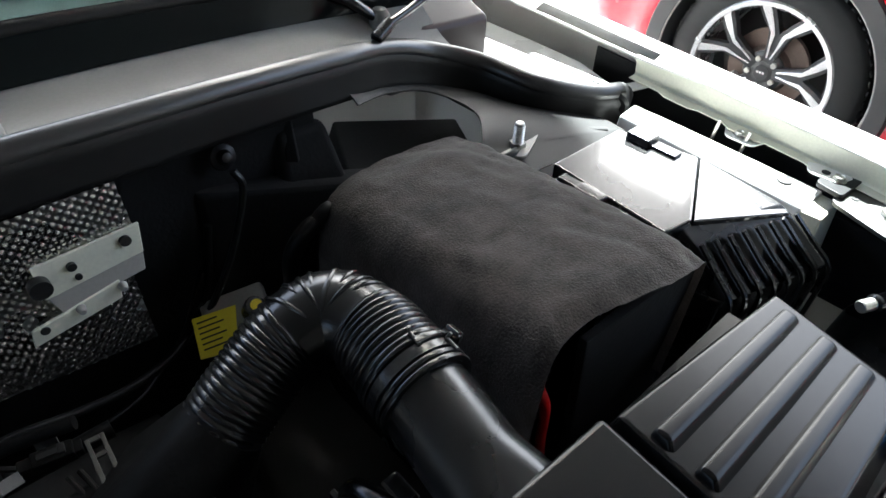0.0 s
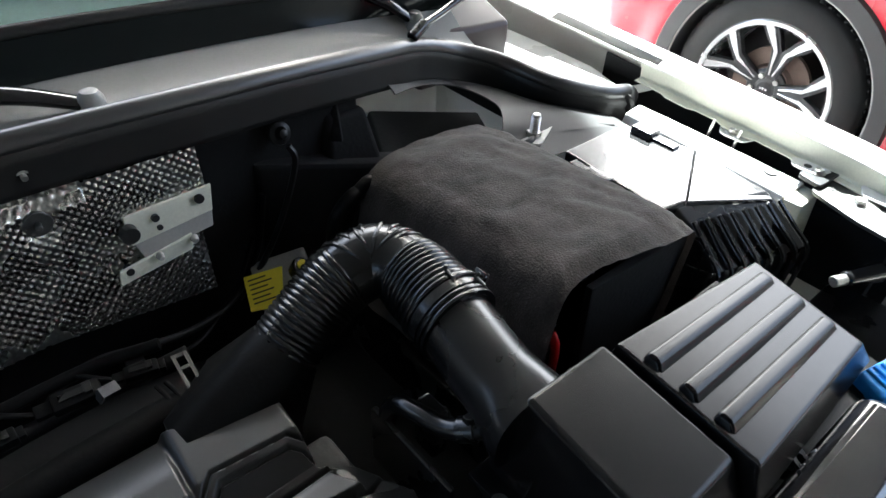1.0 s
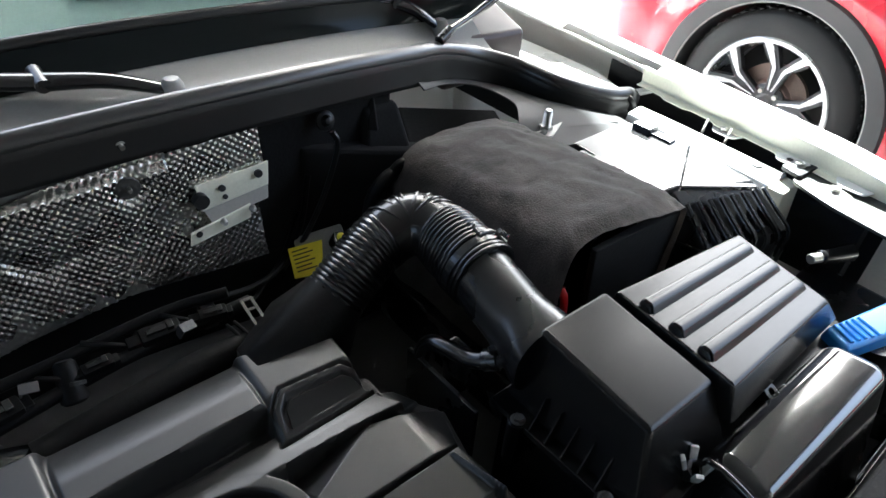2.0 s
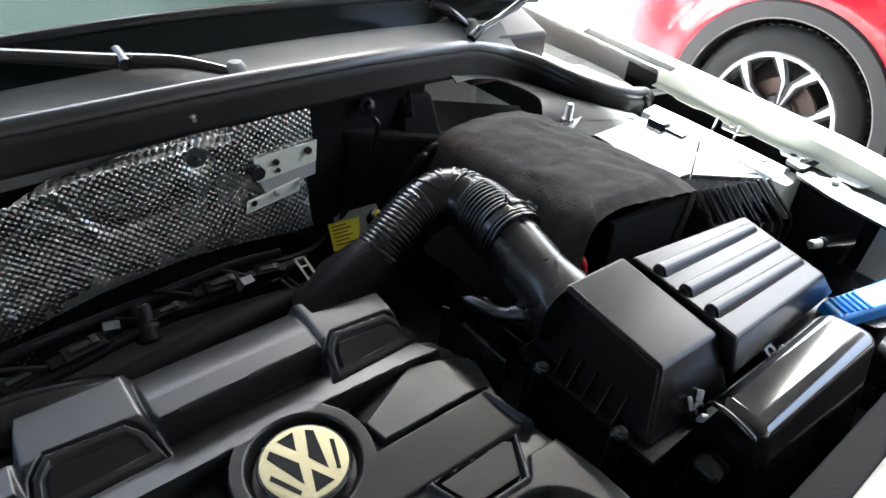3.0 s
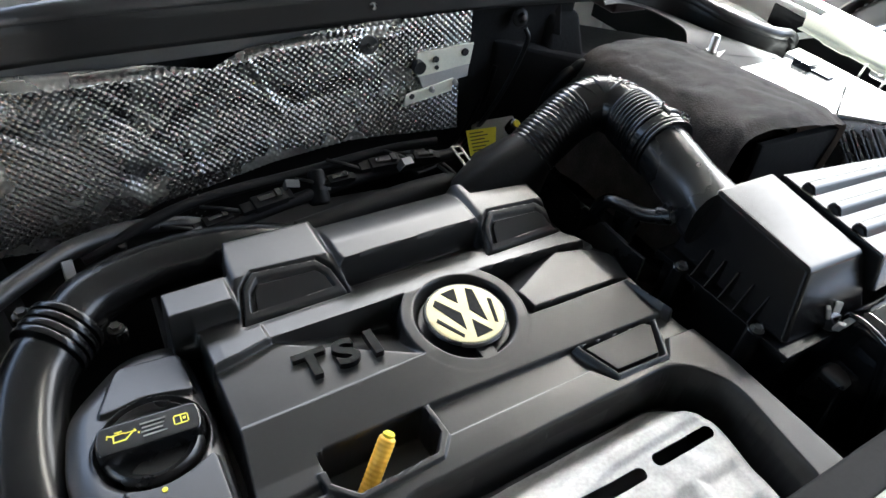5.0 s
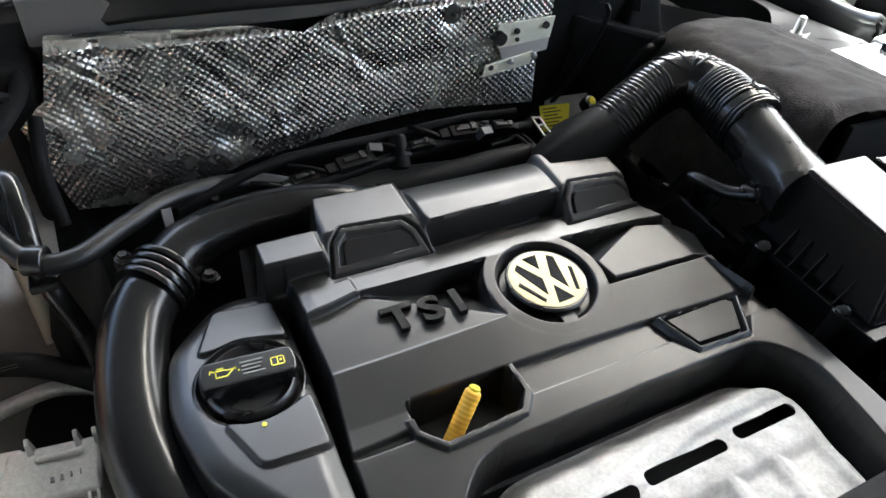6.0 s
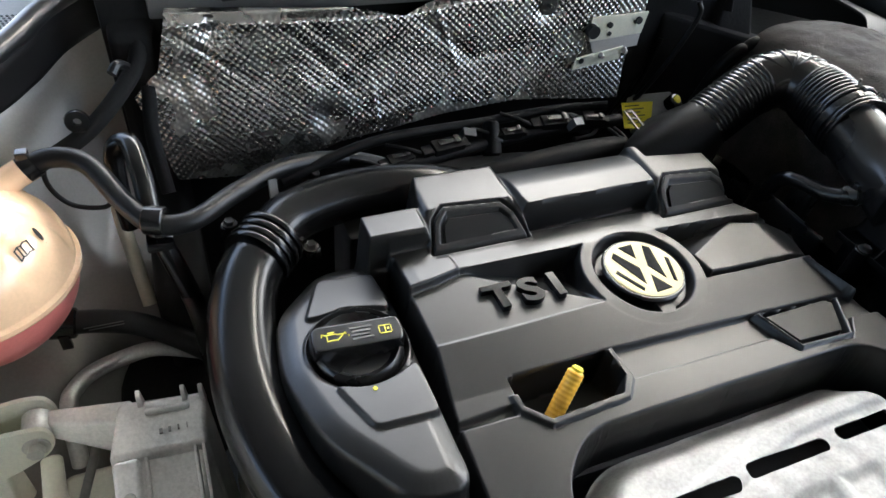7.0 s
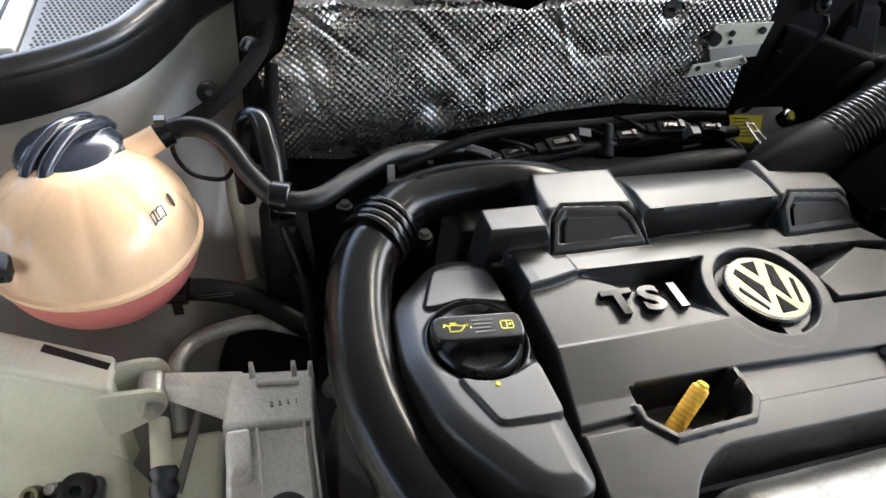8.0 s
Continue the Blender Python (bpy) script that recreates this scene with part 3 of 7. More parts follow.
def exhaust_shield():
    X, Y = grid(-0.2, 0.215, -0.34, -0.115, 0.0011)
    out = rounded([(-0.168, -0.34), (-0.163, -0.17), (-0.12, -0.134), (0.15, -0.129), (0.19, -0.165), (0.175, -0.34)], 0.04)
    d = inside(X, Y, out)
    h = -0.034 - 0.028 * ease((d + 0.03) / 0.03) ** 1.6
    h = lay(h, inside(X, Y, [(-0.16, -0.2), (0.04, -0.155), (0.2, -0.15), (0.2, -0.165), (0.05, -0.17), (-0.14, -0.22)]), h + 0.003, 0.008)
    h = lay(h, np.abs(Y + 0.225) - 0.012, h - 0.002, 0.02)
    for x in np.arange(-0.13, 0.18, 0.052):
        h = lay(h, np.maximum(np.abs(X - x) - 0.018, np.abs(Y + 0.245) - 0.03), h - 0.0032, 0.012)
    h = h + 0.0006 * np.sin(X * 90) * np.sin(Y * 70 + 1) + 0.0003 * np.sin(X * 230 + 2 * np.sin(Y * 130))
    slots = [(-0.095, -0.035, -0.19), (-0.012, 0.065, -0.185), (0.09, 0.152, -0.182)]
    for x0, x1, y in slots:
        cx = np.clip(X, x0, x1)
        d = np.maximum(d, 0.0062 - np.hypot(X - cx, Y - y))
    top = thing("exhaust_heat_shield", "dull pressed aluminium heat shield with long slots", "heat shield", (0, -0.23, -0.08))
    X, Y, d = snap(X, Y, d)
    part("plate", sheet(X, Y, h, d <= 0), SHIELD, top, smooth=70)
    part("understructure", box(-0.16, 0.17, -0.33, -0.15, -0.14, -0.075, 0.01), DARK, top)


exhaust_shield()


# ---- intake hose and air filter box ----
def intake_hose():
    hose = thing("intake_hose", "black ribbed rubber intake hose bent between filter box and engine", "hose", (0.3, 0.15, 0.05))
    path = [(0.308, 0.080, 0.078), (0.312, 0.125, 0.083), (0.312, 0.158, 0.085), (0.298, 0.184, 0.085), (0.264, 0.191, 0.074), (0.225, 0.187, 0.052), (0.190, 0.183, 0.026)]

    def ribs(s, u):
        r = 0.0365 - 0.0025 * ease(np.array((s - 0.05) / 0.03)).item() - 0.002 * ease(np.array((s - 0.12) / 0.05)).item()
        if 0.026 < s < 0.074:
            r += 0.0022 * abs(math.sin((s - 0.026) / 0.0053 * math.pi)) ** 0.7 - 0.0008
        elif s > 0.140:
            r += 0.0018 * abs(math.sin((s - 0.140) / 0.0052 * math.pi)) ** 0.7 - 0.0006
        return r - 0.002 * (s < 0.004)
    part("bellows", sweep(path, ribs, 48, resample=0.0005), SHINY_RUBBER, hose)
    # smooth sleeve that carries the hose into the rear block
    d = Vector((-0.037, -0.004, -0.027)).normalized()
    side = d.cross(Vector((0, 0, 1))).normalized()
    up = side.cross(d)
    collar = [Vector((0.203, 0.1845, 0.0362)) + (side * math.cos(a) + up * math.sin(a)) * 0.0325 for a in np.linspace(0, 2 * math.pi, 17)[:-1]]
    bm = bmesh.new()
    for p in collar + [(0.088, 0.150, 0.024), (0.166, 0.142, 0.026), (0.088, 0.182, 0.026), (0.146, 0.222, 0.026), (0.088, 0.150, -0.06), (0.175, 0.142, -0.06), (0.088, 0.19, -0.06), (0.135, 0.232, -0.06), (0.19, 0.23, -0.05)]:
        bm.verts.new(p)
    bmesh.ops.convex_hull(bm, input=bm.verts[:])
    bmesh.ops.delete(bm, geom=[v for v in bm.verts if not v.link_faces], context="VERTS")
    part("foot", bm, SHADED_BLACK, hose, "smooth black sleeve of the hose", smooth=50)
    dense = smooth_path(path, 30)
    # fins across the outside of the bend
    hub = Vector((0.262, 0.140, 0.055))
    along = [0.0]
    for p, q in zip(dense, dense[1:]):
        along.append(along[-1] + (q - p).length)
    for s0, start, reach in ((0.081, 0.35, 0.95), (0.088, 0.3, 1.5), (0.096, 0.3, 0.85), (0.103, 0.25, 1.75), (0.111, 0.35, 0.9), (0.117, 0.3, 1.55), (0.124, 0.35, 0.95), (0.134, 0.5, 1.6)):
        n = next(k for k, s in enumerate(along) if s >= s0)
        p, way = dense[n], (dense[n + 2] - dense[n - 2]).normalized()
        out = (p - hub).normalized() + Vector((0, 0, 0.25))
        out = (out - way * out.dot(way)).normalized()
        over = way.cross(out)
        over = over if over.z > 0 else -over
        arc = [p + (out * math.cos(a) + over * math.sin(a)) * 0.0338 + way * (0.105 - s0) * 0.35 * (a - start) for a in np.linspace(start - 0.5, reach, 13)]
        part("fin", sweep(arc, lambda s, u: 0.0022 * math.sin(math.pi * min(0.985, max(0.03, u))) ** 0.4, 8, steps=2), SHINY_RUBBER, hose)
    # clamp
    c, way = Vector((0.3095, 0.094, 0.0795)), Vector((0.06, 1.0, 0.1)).normalized()
    turn = Matrix.Translation(c) @ way.to_track_quat("Z", "Y").to_matrix().to_4x4()
    part("clamp", lathe([(0.0365, -0.0045), (0.0392, -0.0045), (0.0392, 0.0045), (0.0365, 0.0045)], 48, turn), PLASTIC, hose, "dark spring band clamp")
    for off in (-0.014, -0.0085, 0.0085, 0.013):
        part("collar", lathe([(0.035, -0.0022), (0.0388, -0.0018), (0.0394, 0.0), (0.0388, 0.0018), (0.035, 0.0022)], 48, turn @ Matrix.Translation((0, 0, off))), SHINY_RUBBER, hose)
    # buckle of the clamp: a raised tongue with an eye at its end and two small hooks
    tongue = [c + (Vector((math.cos(a), 0, math.sin(a))) * 0.0408) + way * 0.001 for a in np.linspace(0.55, 1.55, 9)]
    part("clamp_tongue", sweep(tongue, 0.0028, 8, 3, flat=0.7), PLASTIC, hose)
    ear = c + Vector((math.cos(0.62), 0, math.sin(0.62))) * 0.042
    part("clamp_ear", join(rod(ear - way * 0.007, ear + way * 0.007, 0.0048, sides=14, bevel=0.001), turned(box(-0.0055, 0.0055, -0.006, 0.006, -0.004, 0.004, 0.001), Matrix.Translation(ear) @ pose(0, 0, 0, 0, -50, 0))), PLASTIC, hose)
    for a, o in ((1.52, 0.004), (0.9, -0.010)):
        h = c + Vector((math.cos(a), 0, math.sin(a))) * 0.0405 + way * o
        part("clamp_hook", join(rod(h - way * 0.006, h + way * 0.006, 0.0014, sides=8), rod(h + way * 0.006, h + way * 0.006 + (h - c).normalized() * 0.005, 0.0014, sides=8)), STEEL, hose)


intake_hose()


def air_box():
    bx = thing("air_filter_box", "black plastic air filter box with ribbed lid", "air filter box", (0.43, -0.08, -0.2))
    # snout: round at the hose, square at the box
    bm = bmesh.new()
    rings = []
    n, sides = 16, 40
    for i in range(n + 1):
        u = i / n
        c = Vector((0.309 - 0.008 * u, 0.095 - 0.112 * u, 0.079 - 0.028 * u))
        q = ease(np.array((u - 0.6) / 0.4)).item()
        ring = []
        for k in range(sides):
            a = 2 * math.pi * k / sides
            ca, sa = math.cos(a), math.sin(a)
            sq = 1 / max(abs(ca), abs(sa))
            f = (1 - q * 0.5) + q * 0.5 * min(sq, 1.16)
            ring.append(bm.verts.new((c.x + ca * (0.0352 + 0.006 * q) * f, c.y, c.z + sa * (0.0352 - 0.001 * q) * f)))
        rings.append(ring)
    for a, b in zip(rings, rings[1:]):
        for k in range(sides):
            bm.faces.new((a[k], b[k], b[(k + 1) % sides], a[(k + 1) % sides]))
    bm.faces.new(rings[0])
    bm.faces.new(rings[-1][::-1])
    bmesh.ops.recalc_face_normals(bm, faces=bm.faces)
    part("snout", bm, PLASTIC, bx, smooth=50)
    # front housing
    part("housing", hull_of([(0.264, -0.16, 0.004), (0.39, -0.168, 0.004), (0.39, 0.0, 0.004), (0.272, 0.0, 0.004), (0.284, -0.137, 0.079), (0.385, -0.136, 0.068), (0.381, -0.014, 0.088), (0.290, -0.012, 0.088)], 0.005, 3), AIRBOX, bx)
    # ribbed lid
    lid = part("lid", hull_of([(0.386, -0.165, 0.03), (0.63, -0.16, 0.02), (0.63, -0.02, 0.03), (0.386, -0.012, 0.04), (0.389, -0.152, 0.071), (0.60, -0.148, 0.055), (0.618, -0.03, 0.064), (0.389, -0.02, 0.087)], 0.004, 2), AIRBOX, bx, "lid with three long raised ribs")
    for y, x1 in ((-0.052, 0.605), (-0.086, 0.602), (-0.118, 0.598)):
        za = 0.087 + (0.071 - 0.087) * (-0.02 - y) / 0.132
        zb = 0.064 + (0.055 - 0.064) * (-0.03 - y) / 0.118
        part("rib", hull_of([(0.394, y - 0.012, za - 0.006), (x1, y - 0.012, zb - 0.006), (x1, y + 0.012, zb - 0.006), (0.394, y + 0.012, za - 0.006), (0.398, y - 0.003, za + 0.006), (x1 - 0.004, y - 0.003, zb + 0.006), (x1 - 0.004, y + 0.008, zb + 0.007), (0.398, y + 0.008, za + 0.007)], 0.0032, 3), AIRBOX, lid)
    # tray below with its flange
    part("flange", box(0.256, 0.635, -0.172, 0.004, -0.004, 0.004, 0.0015), AIRBOX, bx)
    part("tray", box(0.27, 0.625, -0.165, 0.0, -0.24, -0.004, 0.006), AIRBOX, bx)
    for i in range(5):
        y = -0.045 - i * 0.019
        part("gusset", hull_of([(0.258, y - 0.0007, 0.004), (0.285, y - 0.0007, 0.004), (0.285, y + 0.0007, 0.004), (0.258, y + 0.0007, 0.004), (0.2725, y - 0.0007, 0.034), (0.288, y - 0.0007, 0.034), (0.288, y + 0.0007, 0.034), (0.2725, y + 0.0007, 0.034)], 0.0, 1), AIRBOX, bx)
    for y, z in ((-0.031, 0.005), (-0.133, 0.006)):
        part("screw_boss", join(rod((0.258, y, -0.05), (0.258, y, z), 0.0095, sides=20, bevel=0.001)), AIRBOX, bx)
        part("screw", bolt((0.258, y, z), 0.0048, 0.003), STEEL, bx)
    for x, y in ((0.335, -0.165), (0.472, -0.163)):
        hold = part("clip", lathe([(0.004, 0.003), (0.0085, 0.003), (0.0095, -0.012), (0.004, -0.012), (0.004, 0.003)], 18, Matrix.Translation((x, y, 0.014)) @ pose(0, 0, 0, 30, 0, 0)), PLASTIC, bx)
        for k in range(4):
            w = radians(45 + 90 * k)
            px, py = x + 0.0105 * math.cos(w), y + 0.0105 * math.sin(w)
            part("prong", turned(box(-0.0035, 0.0035, -0.002, 0.002, -0.006, 0.008, 0.0008), Matrix.Translation((px, py, 0.019 + 0.004 * math.sin(w))) @ pose(0, 0, 0, 20, 0, math.degrees(w) + 90)), CAST, hold, "pale prong")
    part("front_rail", box(0.44, 0.645, -0.19, -0.165, -0.01, 0.0, 0.001), AIRBOX, bx)


air_box()


def crankcase_pipe():
    p = thing("vent_pipe", "short bent black rubber vent pipe beside the filter box", "pipe", (0.25, 0.07, 0.0))
    part("pipe", sweep([(0.247, 0.100, -0.035), (0.247, 0.094, 0.0), (0.2485, 0.083, 0.018), (0.252, 0.060, 0.025), (0.257, 0.036, 0.029), (0.268, 0.014, 0.040), (0.287, 0.0, 0.050)], 0.0088, 18), SHINY_RUBBER, p)
    part("clamp", join(rod((0.262, 0.024, 0.0345), (0.270, 0.0115, 0.0415), 0.0108, sides=20, bevel=0.001), box(0.262, 0.270, 0.014, 0.022, 0.046, 0.054, 0.001)), PLASTIC, p)
    part("ledge", box(0.238, 0.244, 0.004, 0.11, -0.08, -0.006, 0.002), PLASTIC, p)
    part("foot", box(0.266, 0.284, 0.055, 0.085, -0.05, 0.008, 0.004), PLASTIC, p)


crankcase_pipe()


# ---- battery and fuse box ----
def battery():
    b = thing("battery", "car battery wrapped in a grey-black felt sleeve", "battery", (0.49, 0.18, -0.12))
    # felt sleeve: a rounded profile pulled along the battery
    prof = []
    for x, z in smooth_profile([(0.372, -0.10), (0.374, 0.0), (0.380, 0.055), (0.396, 0.088), (0.43, 0.101), (0.49, 0.104), (0.545, 0.100), (0.578, 0.092), (0.588, 0.078), (0.586, 0.045), (0.580, 0.0), (0.574, -0.06)], 7):
        prof.append((x, z))
    ys = np.linspace(0.034, 0.335, 90)
    px, pz = np.array([p[0] for p in prof]), np.array([p[1] for p in prof])
    U, V = np.meshgrid(np.arange(len(prof)), ys)
    X, Z = px[U], pz[U]
    sag = 0.010 * ease((V - 0.28) / 0.06) + 0.006 * ease((0.06 - V) / 0.03)
    Z = Z - sag * np.clip((Z + 0.05) / 0.1, 0, 1) - 0.012 * np.clip((V - 0.05) / 0.28, 0, 1) * np.clip((Z + 0.05) / 0.1, 0, 1)
    Y = V + 0.012 * np.sin(X * 20) * ease((0.08 - V) / 0.05) - 0.05 * np.clip((0.44 - X) / 0.07, 0, 1) ** 2 * 0.3
    N = np.zeros(X.shape)
    for j in range(X.shape[0]):
        for i in range(X.shape[1]):
            p = Vector((X[j, i], Y[j, i], Z[j, i]))
            w = Vector((p.x * 60 + p.y * 18, p.y * 22 - p.x * 14, p.z * 40))
            N[j, i] = noise.noise(p * 22) * 0.0025 + noise.noise(w) * 0.0016 + noise.noise(p * 160) * 0.0005 - max(0, 0.12 - abs(noise.noise(w * 0.55 + Vector((3, 1, 7))))) * 0.014
    Z, X = Z + N, X + N * 0.5
    bm = bmesh.new()
    rows = [[bm.verts.new((X[j, i], Y[j, i], Z[j, i])) for i in range(X.shape[1])] for j in range(X.shape[0])]
    for a, c in zip(rows, rows[1:]):
        for i in range(len(a) - 1):
            bm.faces.new((a[i], a[i + 1], c[i + 1], c[i]))
    bmesh.ops.solidify(bm, geom=bm.faces[:], thickness=0.003)
    part("felt_sleeve", bm, FELT, b, "grey-black felt sleeve, creased at the rim", smooth=60)
    part("front_flap", hull_of([(0.45, 0.036, -0.12), (0.596, 0.034, -0.12), (0.596, 0.05, -0.12), (0.45, 0.046, -0.12), (0.432, 0.036, 0.080), (0.590, 0.032, 0.074), (0.590, 0.047, 0.074), (0.432, 0.045, 0.080)], 0.003), MATT_BLACK, b, "hanging black front flap")
    part("case", box(0.402, 0.574, 0.072, 0.30, -0.12, 0.055, 0.006), PLASTIC, b)
    part("cable", sweep([(0.402, 0.05, 0.035), (0.402, 0.042, 0.02), (0.406, 0.042, -0.03), (0.42, 0.045, -0.09)], 0.0045, 10), REDCABLE, b, "red battery cable")


def smooth_profile(pts, steps):
    return [(p.x, p.z) for p in smooth_path([(x, 0, z) for x, z in pts], steps)]


battery()


def fuse_box():
    f = thing("fuse_box", "black fuse box with a smooth light-catching lid and ribbed end", "fuse box", (0.71, 0.13, -0.08))
    part("body", hull_of([(0.625, 0.07, -0.12), (0.765, 0.06, -0.12), (0.77, 0.235, -0.12), (0.63, 0.24, -0.12), (0.630, 0.08, 0.036), (0.772, 0.06, 0.036), (0.772, 0.23, 0.05), (0.635, 0.235, 0.038)], 0.004), PLASTIC, f)
    part("lid", prism([(0.640, 0.240), (0.628, 0.086), (0.668, 0.080), (0.783, 0.140), (0.764, 0.240)], 0.035, 0.056, 0.003), LID, f, "smooth lid, bright with reflected daylight")
    part("lid_facet", hull_of([(0.668, 0.078, 0.036), (0.786, 0.024, 0.036), (0.800, 0.045, 0.036), (0.784, 0.139, 0.036), (0.669, 0.079, 0.0545), (0.784, 0.026, 0.040), (0.797, 0.045, 0.039), (0.784, 0.138, 0.0550)], 0.002), LID, f, "sloping corner of the lid")
    # sloped ribbed end
    part("end", hull_of([(0.660, 0.016, -0.012), (0.806, -0.030, -0.012), (0.802, 0.05, -0.012), (0.64, 0.09, -0.012), (0.655, 0.062, 0.036), (0.790, 0.020, 0.034), (0.792, 0.040, 0.044), (0.655, 0.085, 0.050)], 0.004), PLASTIC, f)
    part("end_skirt", hull_of([(0.655, 0.022, -0.12), (0.800, -0.024, -0.12), (0.800, 0.05, -0.12), (0.64, 0.09, -0.12), (0.658, 0.020, -0.010), (0.804, -0.026, -0.010), (0.802, 0.05, -0.010), (0.64, 0.09, -0.010)], 0.004), PLASTIC, f)
    for i in range(8):
        u = 0.03 + 0.94 * i / 7
        hx, hy = 0.655 + 0.135 * u, 0.062 - 0.042 * u
        lx, ly = 0.660 + 0.146 * u, 0.016 - 0.046 * u
        out = Vector((-0.25, -0.68, 0.69))
        top, low = Vector((hx, hy, 0.040)), Vector((lx, ly, -0.012))
        part("rib", sweep([top + out * 0.002, top.lerp(low, 0.5) + out * 0.003, low + out * 0.003, low + Vector((-0.001, -0.003, -0.030)), low + Vector((0, 0, -0.090))], 0.0036, 6, 3, flat=0.8), PLASTIC, f)
    part("side_latch", join(box(0.612, 0.630, 0.10, 0.225, 0.030, 0.050, 0.003), box(0.610, 0.628, 0.155, 0.190, 0.045, 0.064, 0.003), box(0.616, 0.626, 0.115, 0.150, 0.045, 0.056, 0.002)), PLASTIC, f)
    for x, y, z in ((0.637, 0.205, 0.046), (0.763, 0.205, 0.058)):
        part("latch", join(box(x - 0.012, x + 0.012, y - 0.016, y + 0.016, z - 0.01, z + 0.008, 0.002), box(x - 0.008, x + 0.008, y - 0.05, y - 0.016, z - 0.01, z + 0.002, 0.001)), PLASTIC, f)
    part("symbol", turned(join(box(0, 0.012, 0, 0.001, 0, 0.0004, 0), box(0, 0.001, 0, 0.009, 0, 0.0004, 0), box(0.011, 0.012, 0, 0.009, 0, 0.0004, 0), box(0, 0.012, 0.008, 0.009, 0, 0.0004, 0)), Matrix.Translation((0.762, 0.052, 0.0462)) @ pose(0, 0, 0, 8, 2, -12)), GPRINT, f, "small embossed symbol")


fuse_box()


# ---- body shell: cowl, seal, wings, windscreen ----
MID = 0.10  # the car's own middle


def seal_line(side):
    """The hood seal from the middle to its end on one side (+1 or -1)."""
    half = [(0.0, 0.400, 0.178), (0.15, 0.402, 0.175), (0.254, 0.412, 0.168), (0.394, 0.435, 0.151), (0.469, 0.452, 0.137), (0.539, 0.452, 0.116), (0.596, 0.418, 0.098), (0.633, 0.352, 0.082), (0.70, 0.312, 0.064), (0.75, 0.300, 0.056)]
    if side < 0:
        half = [(0.0, 0.400, 0.178), (0.15, 0.400, 0.177), (0.35, 0.402, 0.175), (0.46, 0.455, 0.144), (0.545, 0.500, 0.112), (0.600, 0.462, 0.099), (0.632, 0.405, 0.091), (0.672, 0.347, 0.086), (0.745, 0.308, 0.080), (0.85, 0.285, 0.072)]
    return [(MID + side * x, y, z) for x, y, z in half]


def hood_seal():
    line = seal_line(-1)[::-1] + seal_line(1)[1:]
    s = thing("hood_seal", "black rubber hood seal with a shiny rounded top", "rubber seal", (MID, 0.45, 0.12))
    part("bead", sweep(line, 0.0125, 18, 8), SEALTOP, s)
    path = smooth_path(line, 8)
    bm = bmesh.new()
    rows = []
    for i, p in enumerate(path):
        way = (path[min(i + 1, len(path) - 1)] - path[max(i - 1, 0)])
        way.z = 0
        out = Vector((way.y, -way.x, 0)).normalized()
        drop = 0.044
        rows.append([bm.verts.new(p + out * o + Vector((0, 0, -z))) for o, z in ((0.011, 0.001), (0.0155, 0.012), (0.0115, 0.022), (0.0165, 0.036), (0.0135, drop), (0.002, drop), (-0.012, 0.004))])
    for a, b in zip(rows, rows[1:]):
        for k in range(7):
            bm.faces.new((a[k], a[(k + 1) % 7], b[(k + 1) % 7], b[k]))
    bm.faces.new(rows[0])
    bm.faces.new(rows[-1][::-1])
    bmesh.ops.recalc_face_normals(bm, faces=bm.faces)
    part("skirt", bm, RUBBER, s, smooth=50)
    part("end_plug", rod((0.838, 0.297, 0.040), (0.868, 0.306, 0.050), 0.021, 0.017, 16, 0.004), RUBBER, s)
    part("end_plug", rod((-0.80, 0.29, 0.035), (-0.80, 0.325, 0.052), 0.024, 0.018, 16, 0.004), RUBBER, s)
    part("fastener", join(rod((0.082, 0.400, 0.155), (0.082, 0.388, 0.153), 0.005, sides=12), rod((0.082, 0.388, 0.153), (0.082, 0.383, 0.152), 0.0028, sides=8)), ZINC, s, "bright little fastener")
    # scuttle behind it: a matt strip, then a glossy band up to the glass
    c = thing("cowl", "matt black plastic scuttle below the windscreen", "cowl", (MID, 0.65, 0.14))

    def across(u):
        """Foot of the strip at the seal, its upper edge, and the foot of the glass."""
        x = MID + u * 0.62
        seam = Vector((x, 0.512 + 0.012 * u, 0.176 - 0.03 * u * u))
        back = Vector((MID + u * 0.68, 0.536 - 0.03 * abs(u) ** 2.5, 0.212 - 0.04 * u * u))
        near = min(path, key=lambda p: abs(p.x - x) + 5 * (p.y < 0.395))
        return near.copy(), seam, back

    def band(which, lift, sag):
        bm = bmesh.new()
        rows = []
        for i in range(61):
            u = -0.92 + 1.86 * i / 60
            near, seam, back = across(u)
            lo, hi = (near, seam) if which == 0 else (seam, back)
            ring = []
            for k in range(7):
                t = k / 6
                q = lo.lerp(hi, t)
                q.z += lift - sag * math.sin(math.pi * t)
                ring.append(bm.verts.new(q))
            rows.append(ring)
        for a, b in zip(rows, rows[1:]):
            for k in range(6):
                bm.faces.new((a[k], b[k], b[k + 1], a[k + 1]))
        bmesh.ops.recalc_face_normals(bm, faces=bm.faces)
        bmesh.ops.solidify(bm, geom=bm.faces[:], thickness=0.004)
        return bm
    part("strip", band(0, -0.003, 0.010), SCUTTLE, c, smooth=60)
    part("glossy_band", band(1, 0.0, 0.004), FRIT, c, "glossy black band", smooth=60)
    part("glass_rail", sweep([(MID - 0.66, 0.508, 0.178), (MID - 0.42, 0.530, 0.203), (MID, 0.540, 0.218), (MID + 0.42, 0.530, 0.203), (MID + 0.66, 0.508, 0.178)], 0.008, 10, 10), RUBBER, c)


hood_seal()


